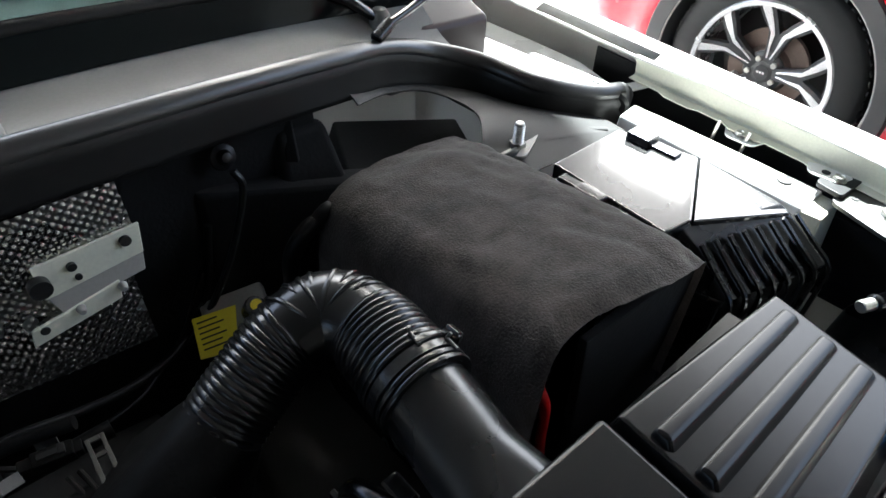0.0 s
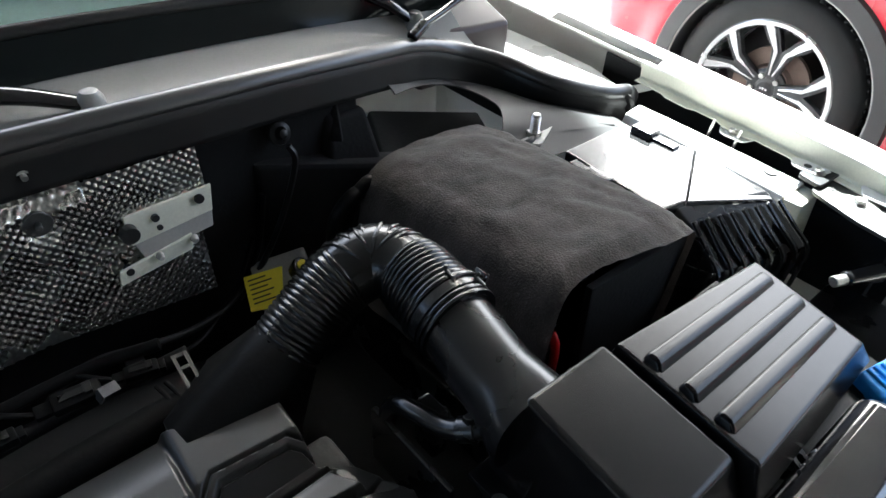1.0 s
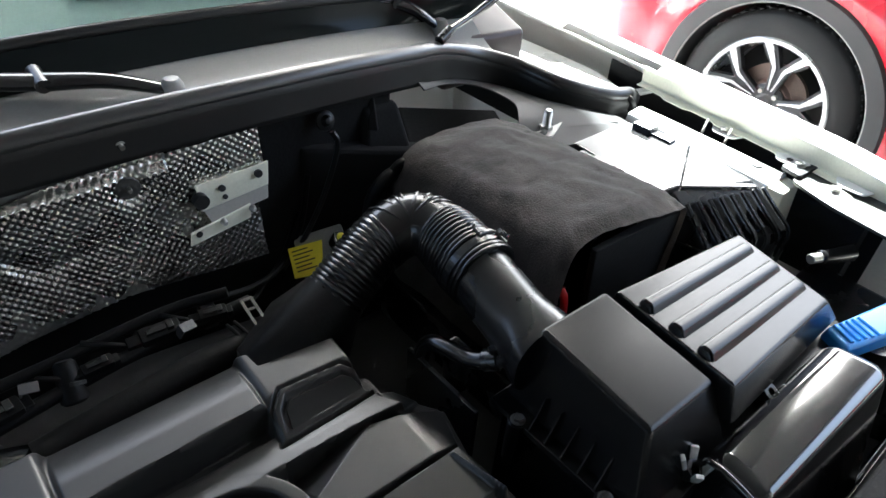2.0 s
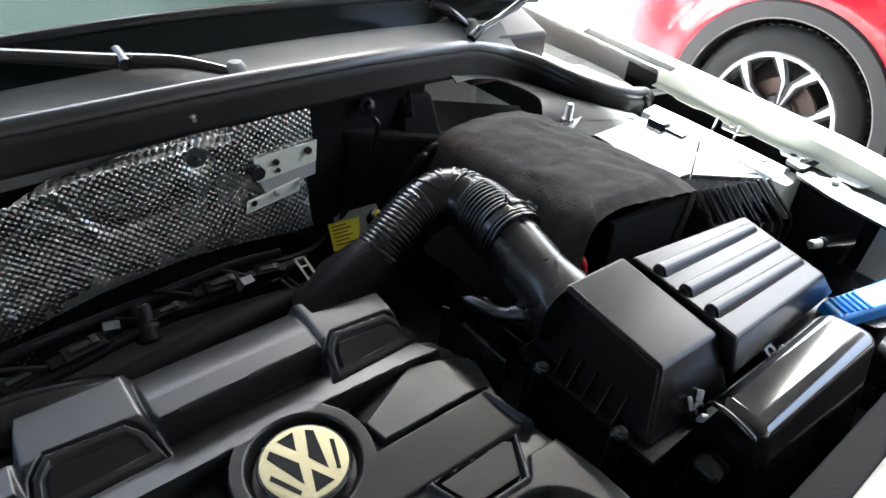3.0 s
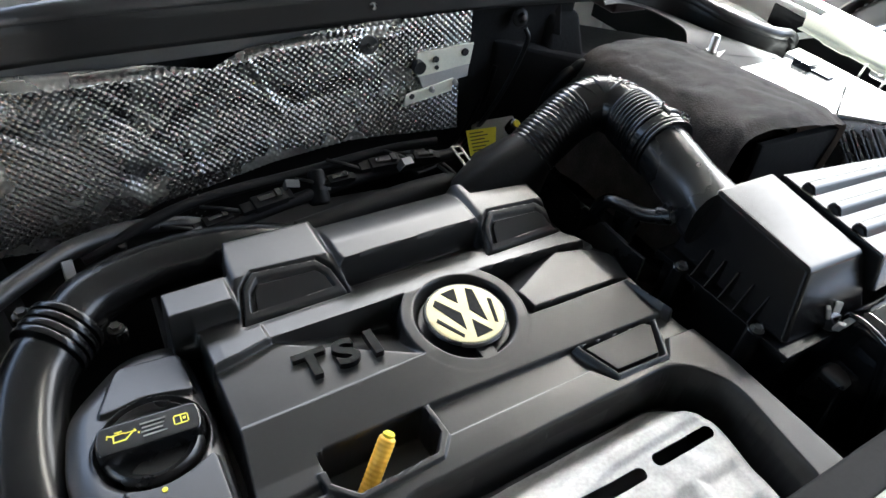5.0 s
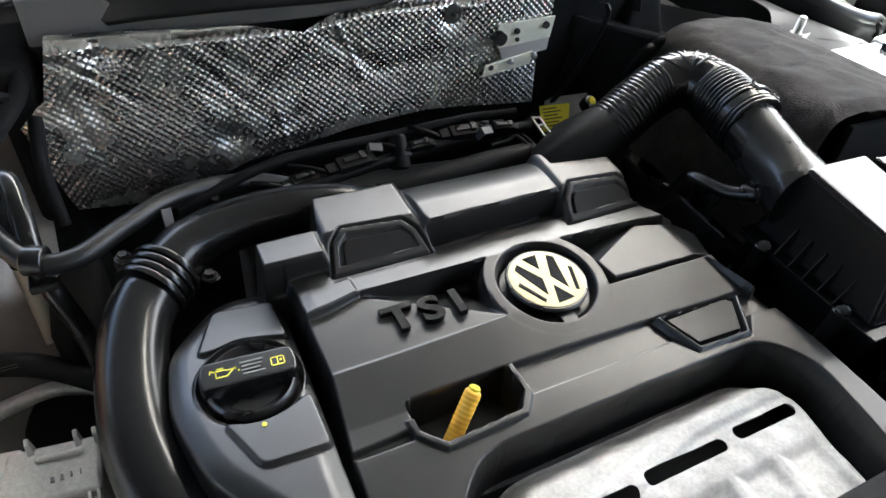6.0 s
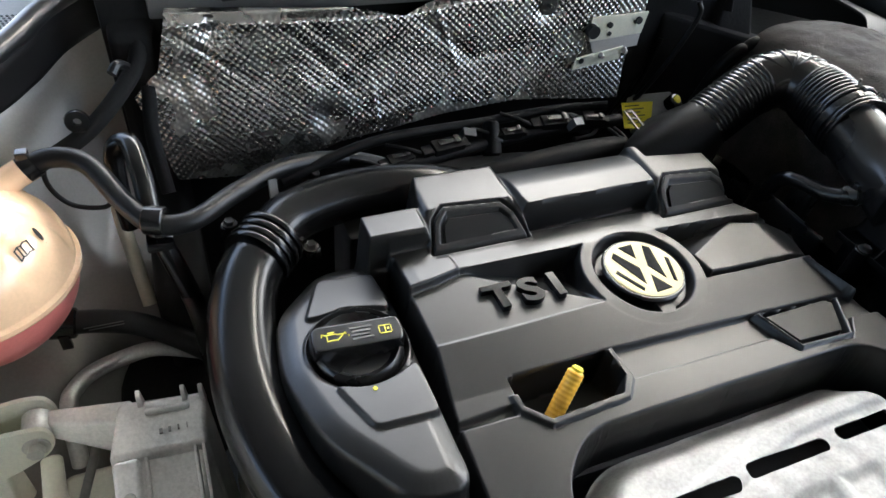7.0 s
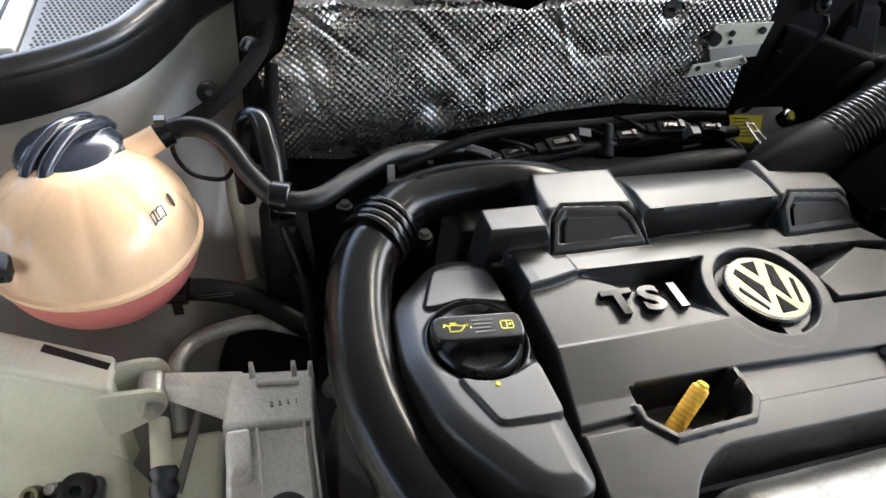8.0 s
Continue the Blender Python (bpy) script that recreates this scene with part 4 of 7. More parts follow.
def windscreen():
    bm = bmesh.new()
    rows = []
    for i in range(25):
        u = i / 12 - 1
        low = Vector((MID + 0.70 * u, 0.540 - 0.035 * u * u, 0.220 - 0.045 * u * u))
        high = Vector((MID + 0.62 * u, 1.50 - 0.12 * u * u, 0.70))
        rows.append([bm.verts.new(low.lerp(high, k / 6) + Vector((0, 0, 0.02 * math.sin(math.pi * k / 6)))) for k in range(7)])
    for a, b in zip(rows, rows[1:]):
        for k in range(6):
            bm.faces.new((a[k], b[k], b[k + 1], a[k + 1]))
    bmesh.ops.solidify(bm, geom=bm.faces[:], thickness=0.006)
    w = thing("windscreen", "green-tinted windscreen at the rear of the scuttle, its pale haze painted in", "windscreen", (MID, 1.0, 0.2))
    part("pane", bm, GLASS, w, smooth=60)
    s = thing("car_body", "white car body behind the windscreen", "car body", (MID, 2.4, -0.55))
    part("lower_body", hull_of([(MID - 0.86, 0.80, -0.62), (MID + 0.86, 0.80, -0.62), (MID + 0.86, 3.95, -0.62), (MID - 0.86, 3.95, -0.62), (MID - 0.84, 0.80, 0.05), (MID + 0.84, 0.80, 0.05), (MID + 0.78, 3.9, 0.12), (MID - 0.78, 3.9, 0.12)], 0.05, 3), WHITE, s)
    part("cabin", hull_of([(MID - 0.78, 0.90, 0.05), (MID + 0.78, 0.90, 0.05), (MID + 0.76, 3.7, 0.1), (MID - 0.76, 3.7, 0.1), (MID - 0.60, 1.52, 0.66), (MID + 0.60, 1.52, 0.66), (MID + 0.58, 3.3, 0.66), (MID - 0.58, 3.3, 0.66)], 0.03), FRIT, s, "dark side windows")
    part("roof", hull_of([(MID - 0.62, 1.47, 0.66), (MID + 0.62, 1.47, 0.66), (MID + 0.60, 3.35, 0.66), (MID - 0.60, 3.35, 0.66), (MID - 0.58, 1.52, 0.72), (MID + 0.58, 1.52, 0.72), (MID + 0.56, 3.3, 0.72), (MID - 0.56, 3.3, 0.72)], 0.02, 3), WHITE, s)

    for x in (MID - 0.76, MID + 0.76):
        rear = thing("rear_wheel", "dark tyre on a plain alloy rim under the white car", "wheel", (x, 2.75, 0.34 - Z0), group="wheels of the white car")
        at = Matrix.Translation((x, 2.75, 0.34 - Z0)) @ pose(0, 0, 0, 0, 90, 0)
        part("tyre", lathe([(0.22, -0.10), (0.31, -0.105), (0.34, -0.08), (0.34, 0.08), (0.31, 0.105), (0.22, 0.10), (0.22, -0.10)], 48, at), TYRE, rear)
        part("rim", lathe([(0, -0.08), (0.05, -0.085), (0.215, -0.06), (0.22, -0.09), (0.22, 0.09), (0.215, 0.06), (0.05, 0.085), (0, 0.08)], 48, at), RIM, rear)


windscreen()


def wiper(name, pivot, elbow, tip, label):
    w = thing(name, label, "wiper", pivot)
    pivot, elbow, tip = Vector(pivot), Vector(elbow), Vector(tip)
    part("pivot_cap", lathe([(0, 0.016), (0.008, 0.014), (0.0125, 0.007), (0.0135, -0.012), (0, -0.012)], 20, Matrix.Translation(pivot)), GREY_SHEET, w, "worn grey pivot cap")
    part("arm_head", sweep([pivot, pivot.lerp(elbow, 0.5) + Vector((0, 0, 0.006)), elbow], lambda s, u: 0.009 + 0.006 * u, 12, flat=0.65), GLOSS, w)
    part("hinge", rod(elbow + Vector((0, -0.016, 0.0)), elbow + Vector((0, 0.016, 0.006)), 0.008, sides=12), PLASTIC, w)
    part("arm", sweep([elbow, elbow.lerp(tip, 0.5) + Vector((0, 0, 0.012)), tip], lambda s, u: 0.015 - 0.006 * u, 12, flat=0.6), GLOSS, w)
    part("blade", sweep([elbow.lerp(tip, 0.35) + Vector((0, 0.03, -0.005)), tip + Vector((0, 0.03, 0.0)), tip + (tip - elbow) * 0.6 + Vector((0, 0.05, 0))], 0.008, 8), RUBBER, w)


wiper("wiper", (0.163, 0.446, 0.172), (0.045, 0.492, 0.192), (-0.34, 0.562, 0.225), "black wiper arm with a worn grey pivot cap on the scuttle")
wiper("wiper", (0.60, 0.50, 0.150), (0.53, 0.535, 0.192), (0.12, 0.580, 0.246), "black wiper arm lying below the windscreen")


def right_wing():
    # front wing: outer skin, rolled top edge, black sheets for the shade below
    w = thing("front_wing", "white painted front wing with a sharp rolled edge", "car wing", (0.93, 0.2, -0.3))
    bm = bmesh.new()
    ys = np.linspace(-0.35, 1.2, 60)
    rows = []
    for y in ys:
        e = 0.907 + 0.01 * math.sin((y + 0.2) * 2.2) - 0.10 * max(0, -0.02 - y) ** 1.2
        zt = 0.098 + 0.05 * (y - 0.1) - 0.12 * max(0, -y) ** 1.5
        w0 = 0.024 + 0.010 * ease(np.array((y - 0.20) / 0.1)).item()
        rows.append([bm.verts.new(c) for c in ((e - w0 + 0.002, y, zt - 0.017), (e - w0, y, zt - 0.013), (e - 0.014, y, zt - 0.006), (e - 0.008, y, zt - 0.002), (e, y, zt), (e + 0.012, y, zt - 0.003), (e + 0.04, y, zt - 0.035), (e + 0.06, y, zt - 0.12), (e + 0.065, y, zt - 0.4), (e + 0.05, y, zt - 0.6))])
    for a, b in zip(rows, rows[1:]):
        for k in range(len(a) - 1):
            y = a[k].co.y
            if not (k == 1 and 0.27 < y < 0.49):
                bm.faces.new((a[k], a[k + 1], b[k + 1], b[k]))
    bmesh.ops.recalc_face_normals(bm, faces=bm.faces)
    bmesh.ops.solidify(bm, geom=bm.faces[:], thickness=0.0015)
    part("skin", bm, WHITE, w, smooth=50)
    for y in (0.135, 0.03, -0.06):
        part("tab", prism(rounded([(0.866, y - 0.020), (0.892, y - 0.028), (0.892, y + 0.028), (0.866, y + 0.016)], 0.008), 0.048, 0.0505, 0.0006), WHITE, w)
    part("bolt", bolt((0.878, 0.139, 0.0505), 0.005, 0.004), ZINC, w)
    part("hole", rod((0.878, 0.03, 0.0504), (0.878, 0.03, 0.0512), 0.005, sides=14), DARK, w)
    for y in (0.165, 0.125):
        part("stay", sweep([(0.873, y, 0.062), (0.868, y + 0.004, 0.02), (0.862, y + 0.02, -0.03)], 0.0022, 8, 4), ZINC, w)
    part("apron", prism([(0.768, 0.480), (0.800, 0.420), (0.828, 0.345), (0.866, 0.318), (0.893, 0.40), (0.898, 0.50), (0.898, 0.80), (0.790, 0.80)], 0.030, 0.052, 0.003), WHITE, w, "white apron behind the seal")
    for i in range(6):
        part("apron_perforation", rod((0.790 + 0.010 * i, 0.470 - 0.004 * i, 0.0515), (0.790 + 0.010 * i, 0.470 - 0.004 * i, 0.0527), 0.0022, sides=8), DARK, w)
    bm = bmesh.new()
    rows = []
    for y in np.linspace(-0.16, 0.31, 40):
        e = 0.907 + 0.01 * math.sin((y + 0.2) * 2.2) - 0.10 * max(0, -0.02 - y) ** 1.2
        zt = 0.098 + 0.05 * (y - 0.1) - 0.12 * max(0, -y) ** 1.5
        notch = 0.006 * (math.sin(y * 60) > 0.2)
        rows.append([bm.verts.new(p) for p in ((e - 0.022, y, zt - 0.015), (e - 0.021, y, zt - 0.022), (e - 0.017, y, zt - 0.042), (e - 0.019, y, zt - 0.046), (e - 0.032 - notch, y, zt - 0.047))])
    for p, q in zip(rows, rows[1:]):
        for j in range(4):
            bm.faces.new((p[j], p[j + 1], q[j + 1], q[j]))
    bmesh.ops.recalc_face_normals(bm, faces=bm.faces)
    bmesh.ops.solidify(bm, geom=bm.faces[:], thickness=0.0014)
    part("inner_flange", bm, PRIMER, w, "cream inner flange with a notched lip", smooth=35)
    part("gap_shade_fill", box(0.866, 0.93, -0.1, 0.80, -0.1, 0.012, 0.002), MATT_BLACK, w)
    part("edge_shade_sheet", hull_of([(0.899, -0.12, -0.1), (0.903, -0.12, -0.1), (0.903, 0.38, -0.1), (0.899, 0.38, -0.1), (0.899, -0.12, 0.050), (0.903, -0.12, 0.050), (0.903, 0.38, 0.081), (0.899, 0.38, 0.081)], 0.001), MATT_BLACK, w, "black sheet added to darken the gap behind the edge")
    # inner rail beside the fuse box
    r = thing("inner_rail", "white painted inner wing rail with oval holes", "car panel", (0.82, 0.15, 0.0))
    part("rail", hull_of([(0.79, 0.02, -0.03), (0.862, 0.02, -0.03), (0.855, 0.275, -0.02), (0.80, 0.275, -0.02), (0.81, 0.022, 0.036), (0.865, 0.02, 0.036), (0.856, 0.276, 0.046), (0.812, 0.27, 0.046)], 0.004), WHITE, r)
    part("hole", rod((0.846, 0.06, 0.0355), (0.846, 0.06, 0.0395), 0.009, sides=20), DARK, r, "dark oval hole")
    part("front_wall", hull_of([(0.80, -0.02, -0.25), (0.86, -0.02, -0.25), (0.862, 0.02, -0.25), (0.79, 0.02, -0.25), (0.815, 0.0, 0.03), (0.865, 0.0, 0.03), (0.865, 0.025, 0.032), (0.81, 0.025, 0.032)], 0.003), PRIMER, r)
    part("lower_wall", box(0.79, 0.80, 0.02, 0.30, -0.4, 0.0, 0.002), PRIMER, r)
    # headlamp bracket ahead of it
    k = thing("headlamp_bracket", "worn dark steel headlamp bracket with a round bolt", "bracket", (0.84, -0.05, 0.02))
    part("plate", prism(rounded([(0.79, -0.22), (0.868, -0.24), (0.90, -0.05), (0.892, 0.01), (0.838, 0.005), (0.815, -0.06)], 0.01), 0.038, 0.0435, 0.0015), STEEL, k, "worn steel plate")
    part("boss", lathe([(0, 0.004), (0.012, 0.004), (0.022, 0.0015), (0.026, 0), (0, 0)], 28, Matrix.Translation((0.849, -0.048, 0.0435))), GREY_SHEET, k)
    part("bolt", bolt((0.849, -0.048, 0.047), 0.007, 0.005), ZINC, k)
    part("top_plate", prism(rounded([(0.845, -0.002), (0.9, -0.006), (0.905, 0.03), (0.852, 0.03)], 0.006), 0.044, 0.05, 0.001), RUBBER, k)
    part("bolt", bolt((0.873, 0.014, 0.05), 0.006, 0.004), ZINC, k)
    part("hole", rod((0.862, -0.012, 0.0434), (0.862, -0.012, 0.0442), 0.004, sides=14), DARK, k)
    # headlamp back with its plug, deep in the shade
    h = thing("headlamp_housing", "dark plastic headlamp housing with a protruding plug", "headlamp", (0.77, -0.12, -0.1))
    part("housing", box(0.70, 0.86, -0.26, -0.06, -0.25, -0.06, 0.02, 3), PLASTIC, h)
    part("plug", rod((0.78, -0.085, -0.012), (0.83, -0.105, -0.012), 0.010, 0.013, 16, 0.002), GLOSS, h)
    part("plug_tip", rod((0.765, -0.078, -0.012), (0.785, -0.087, -0.012), 0.007, sides=12, bevel=0.001), ZINC, h)
    # rear tower cover beneath the seal
    t = thing("wing_corner_panel", "panel under the hood seal, grey with painted-in shade, round a large dark opening", "car panel", (0.62, 0.40, 0.0))
    arch = smooth_path([(0.495, 0.406, 0.108), (0.548, 0.424, 0.098), (0.600, 0.425, 0.086), (0.623, 0.402, 0.080), (0.628, 0.366, 0.078), (0.620, 0.340, 0.078), (0.600, 0.315, 0.074), (0.585, 0.300, 0.062)], 6)
    rim = smooth_path([(0.490, 0.432, 0.118), (0.545, 0.450, 0.100), (0.620, 0.450, 0.078), (0.685, 0.420, 0.062), (0.725, 0.362, 0.052), (0.770, 0.316, 0.044), (0.80, 0.29, 0.038), (0.80, 0.25, 0.036)], 6)
    bm = bmesh.new()
    rows = [[bm.verts.new(a.lerp(b, k / 4) + Vector((0, 0, 0.004 * math.sin(math.pi * k / 4)))) for k in range(5)] for a, b in zip(arch, rim)]
    for a, b in zip(rows, rows[1:]):
        for k in range(4):
            bm.faces.new((a[k], b[k], b[k + 1], a[k + 1]))
    last = bm.verts.new((0.615, 0.25, 0.048))
    bm.faces.new((rows[-1][4], last, rows[-1][0], rows[-1][1], rows[-1][2], rows[-1][3]))
    bmesh.ops.recalc_face_normals(bm, faces=bm.faces)
    bmesh.ops.solidify(bm, geom=bm.faces[:], thickness=0.002)
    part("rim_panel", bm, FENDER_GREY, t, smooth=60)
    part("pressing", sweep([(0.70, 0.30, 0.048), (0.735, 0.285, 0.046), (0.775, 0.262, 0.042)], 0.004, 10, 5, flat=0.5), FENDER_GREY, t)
    # black block under the rim, in place of shade in the hole
    part("opening_shade_fill", hull_of([(0.44, 0.36, -0.12), (0.64, 0.31, -0.12), (0.70, 0.46, -0.12), (0.50, 0.56, -0.12), (0.455, 0.36, 0.010), (0.615, 0.320, 0.020), (0.66, 0.42, 0.030), (0.52, 0.50, 0.040)], 0.004), MATT_BLACK, t, "black fill that stands for the shade inside the opening")
    # ground stud on its bracket
    s = thing("ground_stud", "zinc-plated threaded stud on a small bracket", "bolt", (0.632, 0.288, 0.05))
    part("bracket", prism(rounded([(0.598, 0.292), (0.622, 0.266), (0.700, 0.304), (0.692, 0.330), (0.660, 0.318), (0.618, 0.326)], 0.006), 0.056, 0.059, 0.0006), INNER, s)
    part("stud", join(rod((0.632, 0.288, 0.055), (0.632, 0.288, 0.090), 0.0055, sides=14, bevel=0.0015), *[lathe([(0.0055, 0.062 + i * 0.003), (0.0068, 0.0635 + i * 0.003), (0.0055, 0.065 + i * 0.003)], 14, Matrix.Translation((0.632, 0.288, 0))) for i in range(8)]), ZINC, s)
    part("nut", bevelled(rod((0.632, 0.288, 0.055), (0.632, 0.288, 0.064), 0.0095, sides=6), 0.001, 1), ZINC, s)
    part("hole", rod((0.672, 0.309, 0.0591), (0.672, 0.309, 0.0598), 0.005, sides=12), DARK, s)
    part("wire_lug", sweep([(0.628, 0.285, 0.058), (0.61, 0.278, 0.06), (0.585, 0.29, 0.05), (0.56, 0.31, 0.03)], 0.0045, 8, 5), RUBBER, s)
    # corner trim and hinge area behind the seal
    c = thing("scuttle_corner", "dark plastic scuttle corner with the hood hinge beside it", "car trim", (0.78, 0.52, 0.05))
    part("corner", hull_of([(0.60, 0.485, 0.05), (0.770, 0.475, 0.05), (0.80, 0.70, 0.05), (0.6, 0.70, 0.05), (0.60, 0.490, 0.128), (0.775, 0.480, 0.124), (0.80, 0.70, 0.18), (0.6, 0.70, 0.19)], 0.008, 3), MAROON, c, "dark maroon plastic end of the scuttle")
    part("hinge", sweep([(0.872, 0.31, 0.05), (0.885, 0.30, 0.052), (0.91, 0.285, 0.06), (0.93, 0.285, 0.07)], 0.009, 10, 6, flat=0.6), WHITE, c)
    part("stay_rod", sweep([(0.568, 0.452, 0.162), (0.66, 0.475, 0.178), (0.80, 0.50, 0.225)], 0.0055, 10, 6), GLOSS, c)
    part("joint", rod((0.552, 0.447, 0.154), (0.582, 0.456, 0.165), 0.008, sides=12, bevel=0.002), PLASTIC, c)


right_wing()


def front_panel():
    p = thing("lock_carrier", "cream painted lock carrier with a grey rubber lip and plate", "car panel", (0.1, -0.33, 0.0))
    part("panel", hull_of([(-0.9, -0.46, -0.05), (0.85, -0.46, -0.05), (0.85, -0.275, -0.05), (-0.9, -0.275, -0.05), (-0.9, -0.45, 0.014), (0.85, -0.45, 0.014), (0.85, -0.282, 0.014), (-0.9, -0.282, 0.014)], 0.006), PRIMER, p)
    part("lip", hull_of([(-0.9, -0.302, -0.06), (0.85, -0.302, -0.06), (0.85, -0.264, -0.06), (-0.9, -0.264, -0.06), (-0.9, -0.300, 0.020), (0.85, -0.300, 0.020), (0.85, -0.266, 0.012), (-0.9, -0.266, 0.012)], 0.004, 2), MATT_BLACK, p, "dark grey rubber lip")
    pl = part("sticker", box(0.20, 0.36, -0.375, -0.315, 0.0141, 0.0146, 0), GREY_SHEET, p, "pale sticker with unreadable print")
    for i in range(3):
        part("print_bar", box(0.21, 0.29 + 0.02 * (i % 2), -0.328 - i * 0.014, -0.322 - i * 0.014, 0.0147, 0.015, 0), PRINT, pl)
    part("grille_hole", box(0.245, 0.33, -0.312, -0.305, 0.0141, 0.0146, 0), DARK, p)


front_panel()


def front_duct():
    d = thing("front_air_duct", "smooth glossy black plastic duct behind the front panel", "air duct", (0.46, -0.21, -0.05))
    part("shell", hull_of([(0.36, -0.262, -0.14), (0.585, -0.268, -0.14), (0.585, -0.165, -0.14), (0.356, -0.160, -0.14), (0.342, -0.222, 0.030), (0.580, -0.230, 0.038), (0.576, -0.170, 0.034), (0.350, -0.163, 0.026)], 0.017, 5), DUCT, d)
    rim = [(0.349, -0.170, -0.06), (0.346, -0.168, 0.012), (0.344, -0.176, 0.026), (0.341, -0.208, 0.024), (0.344, -0.220, 0.010), (0.350, -0.236, -0.06)]
    part("end_rim", sweep(rim, 0.0032, 10, 6), DUCT, d)
    part("side_flange", hull_of([(0.31, -0.222, -0.10), (0.345, -0.226, -0.10), (0.345, -0.178, -0.10), (0.31, -0.174, -0.10), (0.318, -0.212, -0.030), (0.345, -0.214, -0.026), (0.345, -0.184, -0.024), (0.318, -0.182, -0.028)], 0.006, 3), PLASTIC, d)
    w = thing("washer_cap", "bright blue washer bottle cap with grip ridges", "cap", (0.66, -0.20, 0.0))
    part("flap", hull_of([(0.59, -0.19, 0.0), (0.72, -0.23, 0.0), (0.73, -0.185, 0.0), (0.605, -0.155, 0.0), (0.592, -0.188, 0.018), (0.72, -0.228, 0.022), (0.728, -0.188, 0.022), (0.606, -0.157, 0.018)], 0.005, 3), SKYBLUE, w)
    for i in range(5):
        a, b = Vector((0.605 + i * 0.009, -0.186 - i * 0.0035, 0.0195)), Vector((0.615 + i * 0.009, -0.162 - i * 0.0028, 0.0195))
        part("ridge", rod(a, b, 0.0022, sides=8), SKYBLUE, w)
    part("neck", rod((0.66, -0.195, -0.12), (0.66, -0.195, 0.002), 0.03, sides=20), PLASTIC, w)


front_duct()


# ---- bulkhead, heat shield and what lies behind the engine ----
def bulkhead():
    b = thing("bulkhead", "dark grimy bulkhead behind the engine", "bulkhead", (MID, 0.46, -0.3))
    part("wall", box(-0.45, 0.45, 0.425, 0.47, -0.6, 0.125, 0.004), MATT_BLACK, b)
    part("ledge", hull_of([(-0.40, 0.420, 0.098), (0.06, 0.402, 0.112), (0.06, 0.43, 0.112), (-0.40, 0.432, 0.098), (-0.40, 0.416, 0.150), (0.12, 0.400, 0.142), (0.12, 0.43, 0.142), (-0.40, 0.432, 0.150)], 0.003), LEDGE, b, "strip under the seal, grey with the shade put in")
    part("corner_wall", hull_of([(0.30, 0.42, -0.5), (0.60, 0.33, -0.5), (0.62, 0.36, -0.5), (0.30, 0.46, -0.5), (0.30, 0.42, 0.07), (0.60, 0.35, 0.0), (0.62, 0.38, 0.0), (0.30, 0.46, 0.07)], 0.01), MATT_BLACK, b)
    part("grommet", lathe([(0, 0.014), (0.005, 0.012), (0.008, 0.005), (0.013, 0.003), (0.014, 0), (0, 0)], 20, Matrix.Translation((0.334, 0.412, 0.102)) @ pose(0, 0, 0, 70, 0, 0)), RUBBER, b)
    part("pipe", sweep([(0.336, 0.398, 0.092), (0.340, 0.393, 0.07), (0.318, 0.398, 0.0), (0.285, 0.402, -0.06), (0.250, 0.405, -0.10)], 0.004, 8, 6), RUBBER, b)
    part("moulding", hull_of([(0.39, 0.40, 0.02), (0.47, 0.39, 0.02), (0.47, 0.42, 0.02), (0.39, 0.43, 0.02), (0.40, 0.42, 0.10), (0.46, 0.42, 0.095), (0.46, 0.44, 0.095), (0.40, 0.44, 0.1)], 0.012, 3), MATT_BLACK, b)
    part("fin", hull_of([(0.40, 0.41, 0.07), (0.41, 0.40, 0.07), (0.415, 0.405, 0.07), (0.405, 0.42, 0.07), (0.415, 0.43, 0.112), (0.42, 0.425, 0.112), (0.424, 0.43, 0.112), (0.42, 0.44, 0.112)], 0.002), MATT_BLACK, b)
    for i, (dx, dz) in enumerate(((0, 0), (0.02, 0.01), (0.036, -0.008))):
        part("hose", sweep([(0.36 + dx, 0.36, -0.06 + dz), (0.35 + dx, 0.33, 0.02 + dz), (0.375 + dx, 0.325, 0.050 + dz), (0.40 + dx, 0.34, 0.02), (0.42 + dx, 0.345, -0.04)], 0.009 - 0.001 * i, 12, 6), SHADED_BLACK, b)


bulkhead()


